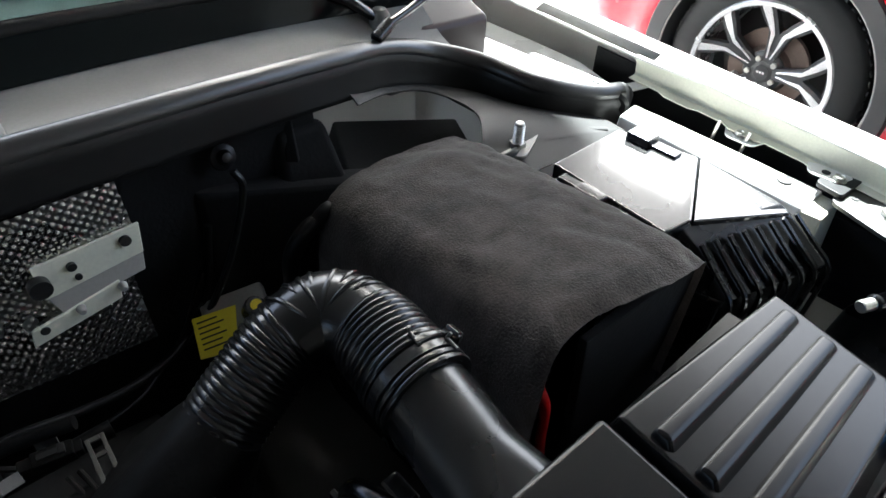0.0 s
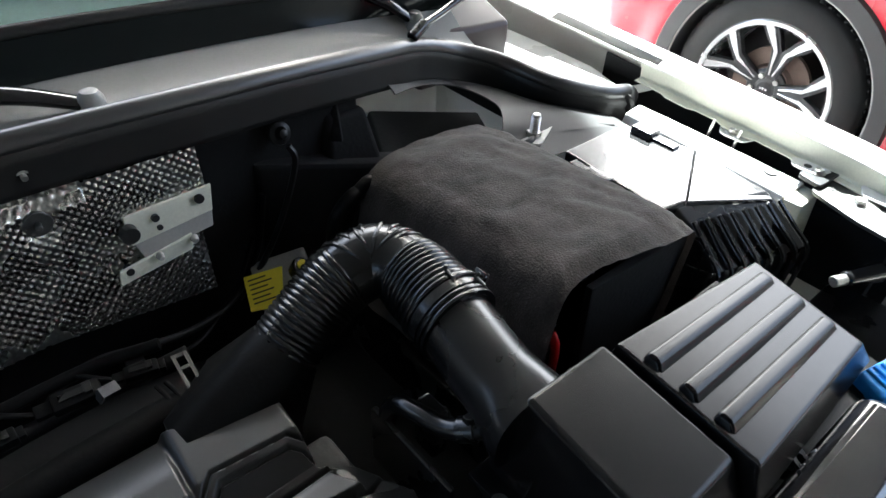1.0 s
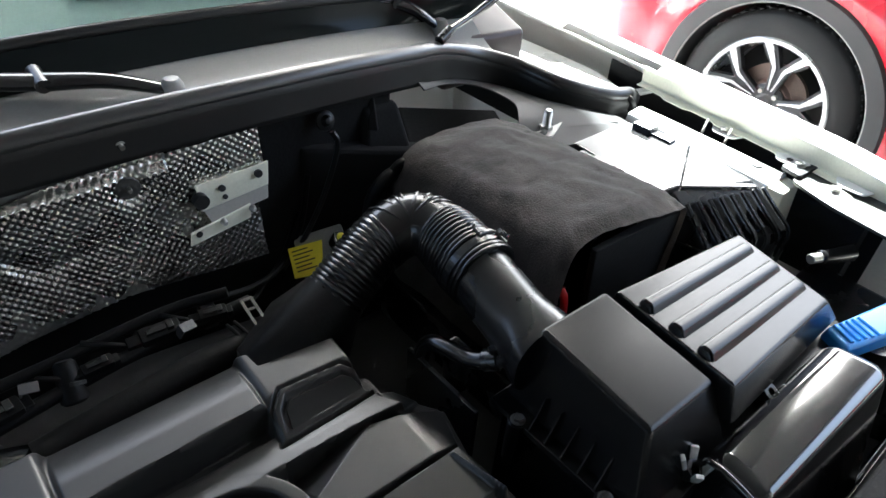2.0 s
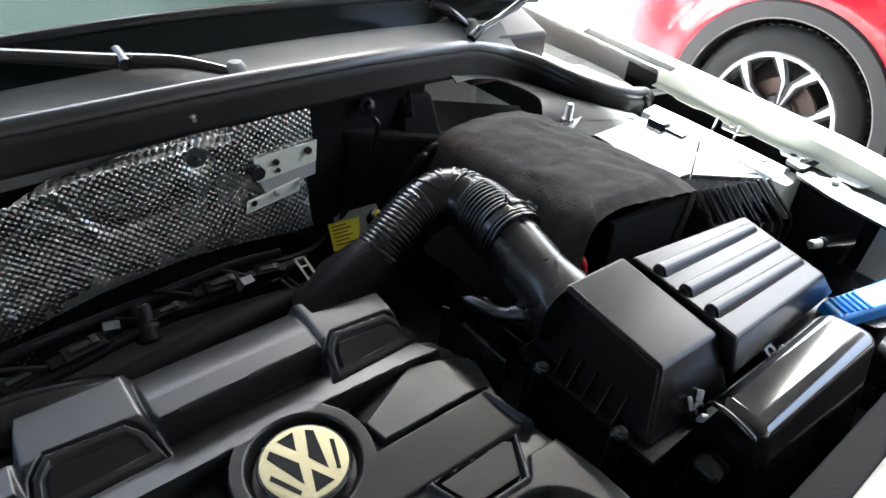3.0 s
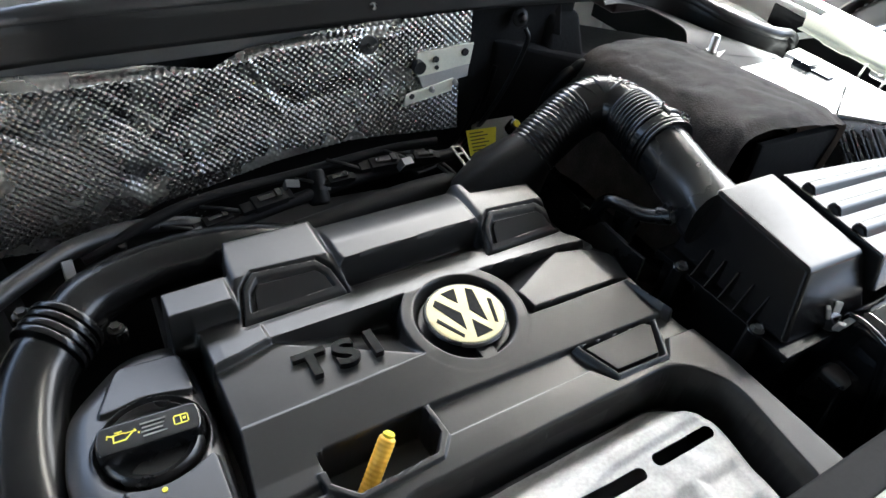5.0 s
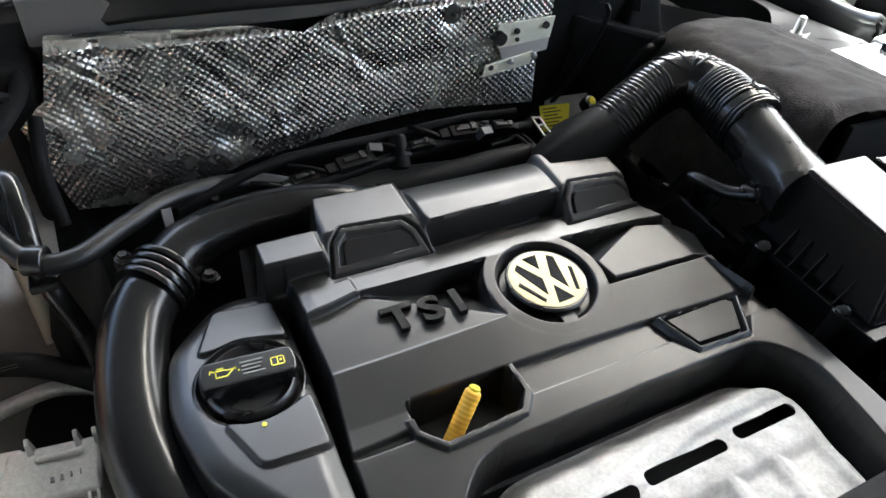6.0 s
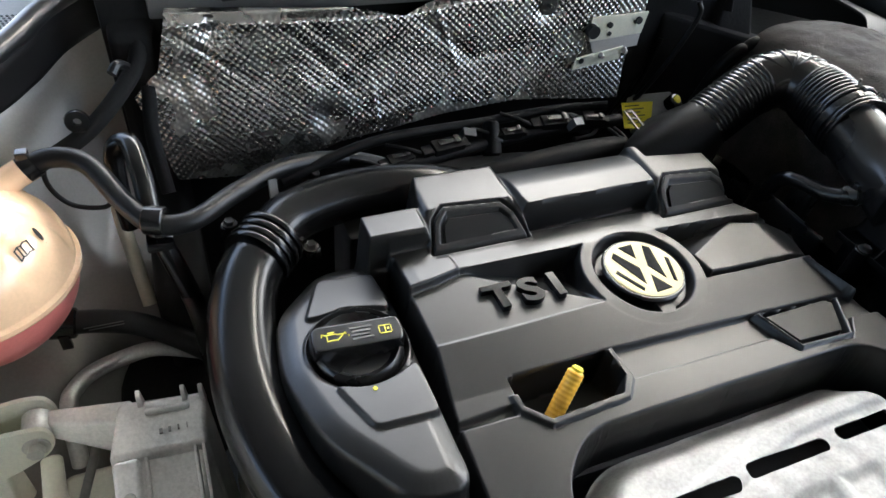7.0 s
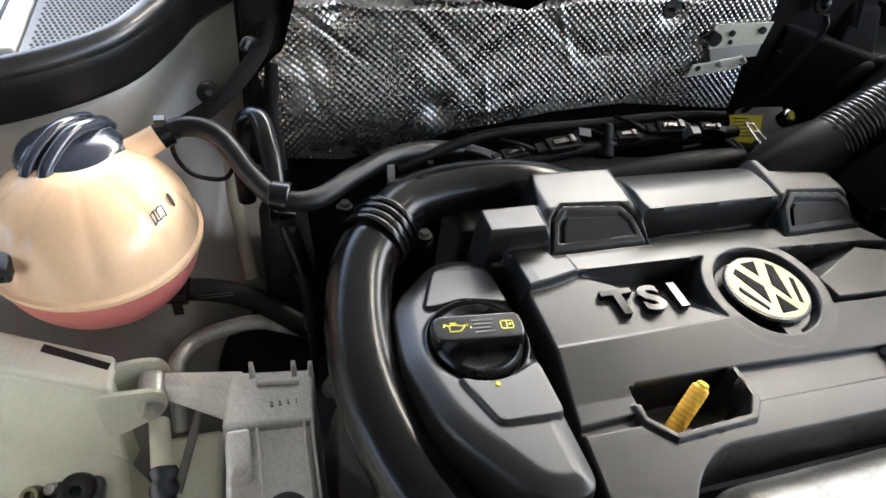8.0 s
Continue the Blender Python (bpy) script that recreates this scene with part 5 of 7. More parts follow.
def heat_shield():
    top = thing("bulkhead_heat_shield", "crumpled embossed aluminium foil heat shield on the bulkhead", "heat shield", (-0.1, 0.40, -0.05))
    X, Z = grid(-0.436, 0.245, -0.10, 0.14, 0.0009)
    out = [(-0.432, 0.022), (-0.402, 0.05), (-0.384, 0.116), (-0.30, 0.114), (-0.19, 0.111), (-0.118, 0.100), (-0.075, 0.114), (0.035, 0.122), (0.14, 0.126), (0.24, 0.123), (0.243, 0.075), (0.23, 0.075), (0.228, -0.046), (0.12, -0.034), (0.05, -0.028),
           (-0.06, -0.034), (-0.13, -0.044), (-0.20, -0.055), (-0.27, -0.080), (-0.335, -0.092), (-0.404, -0.088)]
    out = [(x - 0.013 * max(0, x + 0.1) / 0.34, z + 0.013 * max(0, x + 0.1) / 0.34) for x, z in out]
    d = inside(X, Z, out)
    Y = 0.404 - 0.022 * np.clip((X + 0.30) / 0.45, 0, 1)
    Y = Y - 0.018 * ease((0.06 - Z) / 0.13) - 0.010 * np.exp(-((X + 0.25) / 0.16) ** 2)
    wr = np.zeros(X.shape)
    rng = random.Random(5)
    for _ in range(54):
        cx, cz, a = rng.uniform(-0.42, 0.15), rng.uniform(-0.07, 0.12), rng.uniform(0, math.pi)
        ln, wd, am = rng.uniform(0.02, 0.07), rng.uniform(0.004, 0.012), rng.uniform(-0.0022, 0.0022)
        u, v = (X - cx) * math.cos(a) + (Z - cz) * math.sin(a), -(X - cx) * math.sin(a) + (Z - cz) * math.cos(a)
        wr += am * np.exp(-(u / ln) ** 2 - (v / wd) ** 2)
    Y = Y + wr * (1 - 0.75 * ease((X + 0.06) / 0.16))
    # folded top edge and two dished rivets
    Y = Y + 0.010 * ease((Z - 0.098 - 0.014 * ease((X + 0.12) / 0.1)) / 0.012) * (X < 0.12)
    for rx, rz in ((-0.341, 0.094), (0.078, 0.103), (-0.218, -0.022)):
        rr = np.hypot(X - rx, Z - rz)
        Y = Y + 0.007 * np.exp(-(rr / 0.016) ** 2)
    p = 0.0045
    k = 0.08
    u, v = (X + k * Z) * math.pi / p, (Z - k * X) * math.pi / p
    knob = np.sin(u) * np.sin(v)
    Y = Y - 0.0010 * np.where(knob > 0, knob, 0.35 * knob) * ease((0.112 + 0.014 * ease((X + 0.12) / 0.1) - Z + 2 * (X > 0.0)) / 0.01)
    bm = sheet(X, Z, Y, d < 0)
    for vert in bm.verts:
        vert.co = (vert.co.x, vert.co.z, vert.co.y)
    bmesh.ops.recalc_face_normals(bm, faces=bm.faces)
    part("foil", bm, FOIL, top, smooth=0)
    for rx, rz in ((-0.341, 0.094), (0.078, 0.103), (-0.218, -0.022)):
        y = 0.407 - 0.022 * min(1, max(0, (rx + 0.30) / 0.45))
        part("rivet", join(rod((rx, y + 0.004, rz), (rx, y - 0.001, rz), 0.013, sides=20, bevel=0.001), rod((rx, y, rz), (rx - 0.001, y - 0.012, rz + 0.002), 0.0028, sides=10, bevel=0.0006)), STEEL, top, "dull stud with a washer")
    # second foil, lower and darker behind the hoses
    X, Z = grid(-0.30, -0.06, -0.14, -0.02, 0.0019)
    Y = 0.430 - 0.02 * np.sin(X * 30) * 0.2 - 0.0015 * np.sin(X * math.pi / 0.006) * np.sin(Z * math.pi / 0.006)
    bm = sheet(X, Z, Y)
    for vert in bm.verts:
        vert.co = (vert.co.x, vert.co.z, vert.co.y)
    bmesh.ops.recalc_face_normals(bm, faces=bm.faces)
    part("lower_foil", bm, FOIL, top, smooth=0)
    # pressed bracket
    br = thing("steel_bracket", "pressed pale steel bracket with round holes on the heat shield", "bracket", (0.19, 0.39, 0.04))
    upper = hull_of([(0.150, 0.385, 0.044), (0.236, 0.388, 0.050), (0.236, 0.391, 0.050), (0.150, 0.388, 0.044), (0.150, 0.39, 0.076), (0.24, 0.39, 0.080), (0.24, 0.393, 0.080), (0.150, 0.393, 0.076)], 0.0008, 1)
    part("upper_plate", upper, PRIMER, br)
    lower = hull_of([(0.128, 0.378, 0.008), (0.205, 0.38, 0.018), (0.205, 0.383, 0.018), (0.128, 0.381, 0.008), (0.130, 0.378, 0.024), (0.208, 0.382, 0.036), (0.208, 0.385, 0.036), (0.132, 0.381, 0.026)], 0.0008, 1)
    part("lower_plate", lower, PRIMER, br)
    part("web", hull_of([(0.158, 0.381, 0.028), (0.232, 0.384, 0.034), (0.232, 0.387, 0.034), (0.158, 0.384, 0.028), (0.152, 0.386, 0.046), (0.236, 0.389, 0.052), (0.236, 0.392, 0.052), (0.152, 0.389, 0.046)], 0.0008, 1), INNER, br)
    for x, z, r in ((0.178, 0.066, 0.004), (0.180, 0.054, 0.003), (0.224, 0.070, 0.005), (0.140, 0.021, 0.004)):
        part("hole", rod((x, 0.3845 if z > 0.04 else 0.3775, z), (x, 0.388, z), r, sides=14), DARK, br)
    for x, z in ((0.171, 0.026), (0.208, 0.031)):
        part("dimple", rod((x, 0.381, z), (x, 0.3735, z), 0.0045, 0.003, 12, 0.0008), INNER, br)
    part("side_hole", rod((0.1505, 0.379, 0.06), (0.1505, 0.389, 0.06), 0.009, sides=16), DARK, br)
    br.location += Vector((-0.006, -0.012, 0.011))


heat_shield()


def rear_of_engine():
    e = thing("engine_block", "dark grimy engine block and manifold below the cover", "engine", (0, 0.1, -0.4))
    part("block", box(-0.27, 0.22, -0.13, 0.16, -0.5, -0.075, 0.01), DARK, e)
    part("head", box(-0.25, 0.20, 0.16, 0.23, -0.4, -0.03, 0.012), DARK, e)
    part("manifold", sweep([(-0.20, 0.30, -0.12), (0.0, 0.31, -0.13), (0.18, 0.30, -0.14)], 0.055, 20, 6), DARK, e)
    part("front_mass", box(-0.2, 0.2, -0.25, -0.14, -0.5, -0.14, 0.02), DARK, e)
    r = thing("fuel_rail", "dark fuel rail and connectors behind the engine cover", "fuel rail", (-0.03, 0.25, -0.01))
    part("rail", sweep([(-0.19, 0.24, -0.012), (0.0, 0.265, -0.005), (0.14, 0.262, 0.002)], 0.0075, 12, 6), SHADED_BLACK, r)
    part("rear_pipe", sweep([(-0.09, 0.203, -0.014), (0.0, 0.207, -0.006), (0.06, 0.209, -0.003), (0.11, 0.210, -0.004)], 0.016, 16, 6), SHADED_BLACK, r)
    part("harness", sweep([(-0.30, 0.245, -0.01), (-0.19, 0.275, 0.006), (-0.05, 0.29, 0.004), (0.06, 0.29, 0.01), (0.12, 0.27, 0.02)], 0.006, 10, 6), SHADED_BLACK, r)
    # plugs of unlike size along the rail, each with its latch and a short wire to the harness
    for x, y, z, k, turn in ((-0.235, 0.238, -0.016, 0.8, 24), (-0.165, 0.250, -0.006, 0.9, 12), (-0.105, 0.256, -0.002, 1.15, 9), (-0.018, 0.262, 0.002, 0.8, 2), (0.045, 0.268, 0.004, 1.1, -4), (0.098, 0.262, 0.006, 0.8, -12)):
        m = Matrix.Translation((x, y, z)) @ pose(0, 0, 0, 14, 0, turn) @ Matrix.Diagonal((k, k, k, 1))
        body = join(box(-0.018, 0.018, -0.008, 0.008, -0.010, 0.008, 0.002), box(-0.030, -0.017, -0.006, 0.006, -0.006, 0.005, 0.0015), box(0.017, 0.025, -0.0065, 0.0065, -0.008, 0.004, 0.0015))
        plug = part("connector", turned(body, m), SHADED_BLACK, r)
        part("latch", turned(join(box(-0.012, 0.010, -0.003, 0.003, 0.0085, 0.0105, 0.0006), box(0.006, 0.012, -0.005, 0.005, 0.0075, 0.0125, 0.0008)), m), PLASTIC, plug)
        part("lead", sweep([m @ Vector((-0.028, 0, 0)), m @ Vector((-0.045, 0.006, 0.006)), m @ Vector((-0.062, 0.018, 0.004))], 0.0026, 8, 5), SHADED_BLACK, plug)
    part("injector_cap", rod((-0.046, 0.252, -0.020), (-0.042, 0.276, 0.014), 0.013, 0.010, 16, 0.003), SHADED_BLACK, r)
    for x, y, z, turn in ((-0.19, 0.232, 0.0, 30), (-0.075, 0.262, 0.012, -8), (0.068, 0.252, 0.014, 14)):
        part("metal_tab", turned(join(box(-0.008, 0.008, -0.005, 0.005, -0.001, 0.001, 0.0004), box(-0.008, -0.006, -0.005, 0.005, -0.014, 0.0, 0.0004)), Matrix.Translation((x, y, z)) @ pose(0, 0, 0, 28, 10, turn)), CLADDING, r, "small grey metal tab")
    part("stub", rod((-0.27, 0.262, -0.03), (-0.262, 0.25, -0.006), 0.008, 0.006, 12, 0.002), SHADED_BLACK, r)
    part("red_seal", rod((-0.0415, 0.262, -0.006), (-0.0405, 0.264, -0.003), 0.0125, sides=16), DARK, r)
    part("bracket", box(0.09, 0.105, 0.27, 0.285, -0.02, 0.01, 0.001), CLADDING, r)
    # one thick wire that comes down from the bulkhead and runs along to the rail
    part("wire", sweep([(0.305, 0.415, 0.03), (0.288, 0.412, -0.04), (0.26, 0.408, -0.080), (0.222, 0.375, -0.075), (0.172, 0.342, -0.053), (0.12, 0.325, -0.030), (0.075, 0.315, -0.010), (0.043, 0.303, -0.006), (0.02, 0.288, -0.012)], 0.0042, 10, 6), SHADED_BLACK, r)
    part("wire", sweep([(0.285, 0.412, -0.02), (0.250, 0.408, -0.085), (0.215, 0.385, -0.09), (0.18, 0.355, -0.085), (0.13, 0.33, -0.07)], 0.003, 8, 6), SHADED_BLACK, r)
    c = thing("spring_clip", "dull bent metal clip on the intake pipe", "clip", (0.13, 0.235, 0.01))
    m = Matrix.Translation((0.124, 0.212, 0.0285)) @ pose(0, 0, 0, 6, 0, -4) @ Matrix.Diagonal((0.9, 1.08, 1, 1))
    part("loop", turned(join(box(-0.0075, -0.0040, -0.024, 0.024, -0.0008, 0.0008, 0.0004), box(0.0040, 0.0075, -0.024, 0.024, -0.0008, 0.0008, 0.0004), box(-0.0040, 0.0040, 0.020, 0.024, -0.0008, 0.0008, 0.0004), box(-0.0040, 0.0040, 0.007, 0.0105, -0.0008, 0.0008, 0.0004)), m), STEEL, c)
    for x in (0.1, 0.108):
        part("finger", sweep([(x, 0.232, 0.012), (x + 0.003, 0.216, 0.011), (x + 0.006, 0.196, 0.004)], 0.0022, 8, 4), SHADED_BLACK, c)
    y = thing("warning_label", "yellow label with rows of unreadable print on a small module", "label", (0.25, 0.355, -0.07))
    m = Matrix.Translation((0.273, 0.374, -0.074)) @ pose(0, 0, 0, 26, -12, -22)
    part("module", turned(box(-0.012, 0.058, -0.022, 0.040, -0.02, -0.002, 0.003), m), GREY_SHEET, y)
    lab = part("label", turned(prism([(-0.024, -0.022), (0.006, -0.026), (0.020, -0.004), (0.026, 0.022), (-0.022, 0.024)], -0.0015, 0.0005, 0.0), m), YELLOW, y)
    for i in range(6):
        part("print_bar", turned(box(-0.018, 0.004 + 0.006 * (i % 2), 0.016 - i * 0.0062, 0.0178 - i * 0.0062, 0.0006, 0.0009, 0), m), PRINT, lab)
    part("plug", rod((0.306, 0.352, -0.05), (0.309, 0.344, -0.034), 0.012, sides=14, bevel=0.002), PLASTIC, y)
    part("plug_mark", rod((0.3088, 0.3445, -0.0345), (0.3094, 0.3428, -0.0325), 0.0065, sides=12), YELLOW, y)


rear_of_engine()


def charge_pipe():
    p = thing("charge_air_pipe", "thick black plastic charge air pipe curving round the engine", "pipe", (-0.33, 0.1, -0.05))
    part("upper_pipe", sweep([(-0.04, 0.20, -0.075), (-0.10, 0.208, -0.035), (-0.16, 0.212, -0.018), (-0.23, 0.212, -0.014), (-0.295, 0.194, -0.014), (-0.328, 0.165, -0.018)], 0.027, 28, 8), PIPE, p)
    part("lower_pipe", sweep([(-0.328, 0.165, -0.018), (-0.358, 0.12, -0.028), (-0.372, 0.05, -0.040), (-0.368, -0.02, -0.05), (-0.345, -0.09, -0.06), (-0.30, -0.15, -0.075), (-0.22, -0.20, -0.10), (-0.15, -0.22, -0.13)], lambda s, u: 0.030 - 0.003 * (u < 0.05), 28, 8), PIPE, p)
    way = Vector((-0.7, -0.8, -0.12)).normalized()
    c = Vector((-0.333, 0.158, -0.019))
    turn = way.to_track_quat("Z", "Y").to_matrix().to_4x4()
    for o in (-0.012, -0.003, 0.006, 0.014):
        part("collar", lathe([(0.026, -0.003), (0.0335, -0.003), (0.0345, 0.0), (0.0335, 0.003), (0.026, 0.003)], 32, Matrix.Translation(c + way * o) @ turn), PIPE, p)
    for at in ((-0.288, 0.159, -0.030), (-0.360, 0.209, -0.026)):
        part("screw_ear", rod((at[0], at[1], at[2] - 0.012), at, 0.0095, sides=18, bevel=0.001), PIPE, p)
        part("screw", bolt(at, 0.005, 0.004), STEEL, p)
    part("tab", turned(box(-0.006, 0.006, -0.001, 0.001, -0.012, 0.007, 0.0005), Matrix.Translation((-0.312, 0.222, 0.004)) @ pose(0, 0, 0, -25, 20, 35)), CLADDING, p, "grey metal tab")


charge_pipe()


# ---- coolant tank side ----
def coolant_tank():
    t = thing("coolant_tank", "round amber plastic coolant tank with pink fluid", "coolant tank", (-0.592, 0.21, -0.12))
    c = Vector((-0.592, 0.21, -0.035))
    R, SEAM = 0.090, -0.004

    def ball(z0, z1, n, name, material, label, scale=1.0):
        prof = []
        for i in range(n + 1):
            z = z0 + (z1 - z0) * i / n
            k = z / (0.082 if z > 0 else 0.088)
            r = R * max(0.0, 1 - abs(k) ** 2.2) ** 0.5
            if abs(z - SEAM) < 0.0035:
                r += 0.004
            prof.append((max(r, 0.002) * scale, z))
        bm = lathe([(0, z0)] + prof + [(0, z1)], 96, Matrix.Translation(c))
        for v in bm.verts:
            d = v.co - c
            a = math.atan2(d.y, d.x)
            if d.z > SEAM + 0.006:
                g = 1 - 0.028 * max(0, math.cos(a * 9)) ** 6 * ease(np.array((d.z - SEAM - 0.006) / 0.025)).item() * (1 if abs(d.x) + abs(d.y) > 0.03 else 0)
                v.co.x, v.co.y = c.x + d.x * g, c.y + d.y * g
        part(name, bm, material, t, label, smooth=70)
    ball(SEAM - 0.004, 0.078, 60, "upper_shell", TANK, "amber upper half with soft flutes")
    ball(-0.084, SEAM - 0.004, 40, "lower_shell", PINK, "lower half tinted pink by the coolant")
    cc = Matrix.Translation((-0.600, 0.240, 0.036)) @ pose(0, 0, 0, -1, 0, 0)
    cap = part("cap", lathe([(0, 0.014), (0.03, 0.012), (0.041, 0.007), (0.0455, 0.0), (0.046, -0.006), (0.0445, -0.014), (0, -0.014)], 48, cc), BLUECAP, t, "blue-black screw cap with a double grip")
    for dx in (-0.008, 0.008):
        part("grip", turned(sweep([(dx, -0.046, 0.0), (dx * 0.95, -0.034, 0.012), (dx * 0.85, 0, 0.021), (dx * 0.95, 0.034, 0.012), (dx, 0.046, 0.0)], 0.0065, 12, 6), cc @ pose(0, 0, 0, 0, 0, -28)), BLUECAP, cap)
    part("nozzle", sweep([(-0.572, 0.238, 0.008), (-0.553, 0.246, 0.024), (-0.538, 0.252, 0.032), (-0.522, 0.258, 0.038)], lambda s, u: 0.0125 + 0.020 * (1 - min(1, u * 1.25)) ** 2.2, 24, 8), TANK, t)
    part("side_plug", box(-0.672, -0.640, 0.128, 0.152, -0.012, 0.004, 0.003), PLASTIC, t)
    part("seam", lathe([(0.0885, SEAM - 0.003), (0.0925, SEAM - 0.0025), (0.0932, SEAM), (0.0925, SEAM + 0.0025), (0.0885, SEAM + 0.003)], 96, Matrix.Translation(c)), TANK, t)

    def on_ball(a, z, lift=0.001):
        k = z / 0.082
        r = R * (1 - abs(k) ** 2.2) ** 0.5 + lift
        return Matrix.Translation(c + Vector((r * math.cos(a), r * math.sin(a), z))) @ pose(0, 0, 0, 0, 0, math.degrees(a) + 90) @ pose(0, 0, 0, 70, 0, 0)
    def stroke(x0, y0, x1, y1, w=0.0005):
        return turned(box(-w, math.hypot(x1 - x0, y1 - y0) + w, -w, w, 0, 0.0006, 0), pose(x0, y0, 0, 0, 0, math.degrees(math.atan2(y1 - y0, x1 - x0))))
    left = [(0, -0.0050), (-0.0035, -0.0040), (-0.0075, -0.0055), (-0.0075, 0.0050), (-0.0035, 0.0062), (0, 0.0052)]
    book = join(stroke(0, -0.005, 0, 0.0052), *[stroke(f * p[0], p[1], f * q[0], q[1]) for f in (1, -1) for p, q in zip(left, left[1:])], stroke(-0.0035, -0.004, -0.0035, 0.0062))
    part("symbol", turned(book, on_ball(radians(-33), 0.049)), PRINT, t, "printed open book symbol")
    drop = join(prism([(0.0022 * math.cos(a), 0.004 + 0.0075 * math.sin(a)) for a in np.linspace(0, 2 * math.pi, 13)[:-1]], 0, 0.0006, 0), *[box(-0.0006, 0.0006, y - 0.0009, y + 0.0009, 0, 0.0006, 0) for y in (-0.0075, -0.0115)])
    part("symbol", turned(drop, on_ball(radians(-17), 0.046)), PRINT, t, "printed level mark with dots")


coolant_tank()


def coolant_hoses():
    h = thing("coolant_hose", "black rubber coolant hose from tank to engine", "hose", (-0.43, 0.2, 0.0))
    part("hose", sweep([(-0.534, 0.254, 0.034), (-0.505, 0.262, 0.042), (-0.475, 0.25, 0.038), (-0.448, 0.205, 0.022), (-0.425, 0.178, 0.014), (-0.392, 0.178, 0.012), (-0.35, 0.212, 0.010), (-0.30, 0.25, 0.004), (-0.24, 0.272, -0.008), (-0.18, 0.28, -0.03), (-0.12, 0.28, -0.07)], 0.0098, 16, 8), RUBBER, h)
    part("clamp", join(rod((-0.528, 0.2555, 0.036), (-0.518, 0.259, 0.040), 0.0125, sides=20), box(-0.53, -0.52, 0.252, 0.262, 0.048, 0.056, 0.001)), PLASTIC, h)
    u = thing("overflow_hose", "black rubber hose looping up beside the coolant tank", "hose", (-0.43, 0.2, -0.1))
    part("hose", sweep([(-0.40, 0.13, -0.16), (-0.405, 0.155, -0.08), (-0.425, 0.185, 0.0), (-0.43, 0.225, 0.036), (-0.437, 0.262, 0.048), (-0.452, 0.272, 0.036), (-0.456, 0.262, 0.0), (-0.455, 0.26, -0.05)], 0.0095, 16, 8), SHINY_RUBBER, u)
    part("clip", join(rod((-0.433, 0.181, 0.018), (-0.416, 0.175, 0.018), 0.0135, sides=20, bevel=0.001), box(-0.436, -0.412, 0.165, 0.19, -0.01, 0.0, 0.002)), PLASTIC, u)
    low = thing("return_hose", "thick black rubber hose plugged into the tank's foot", "hose", (-0.48, 0.2, -0.13))
    part("hose", sweep([(-0.535, 0.205, -0.118), (-0.50, 0.202, -0.122), (-0.46, 0.195, -0.135), (-0.41, 0.175, -0.165), (-0.36, 0.15, -0.21)], 0.0125, 18, 6), RUBBER, low)
    part("plug", join(rod((-0.548, 0.206, -0.116), (-0.522, 0.204, -0.120), 0.016, sides=20, bevel=0.002), box(-0.54, -0.53, 0.188, 0.194, -0.14, -0.12, 0.001)), PLASTIC, low)
    for i in range(2):
        part("print_bar", box(-0.515 + 0.004 * i, -0.478, 0.188, 0.1885, -0.1145 - 0.004 * i, -0.1135 - 0.004 * i, 0), GPRINT, low)
    pipe = thing("coolant_pipe", "dull grey metal coolant pipe bending downwards", "pipe", (-0.48, 0.14, -0.2))
    part("pipe", sweep([(-0.40, 0.185, -0.19), (-0.454, 0.191, -0.170), (-0.491, 0.188, -0.170), (-0.519, 0.178, -0.170), (-0.535, 0.162, -0.170), (-0.542, 0.140, -0.172), (-0.545, 0.11, -0.23)], 0.0085, 16, 6), CAST, pipe)


coolant_hoses()


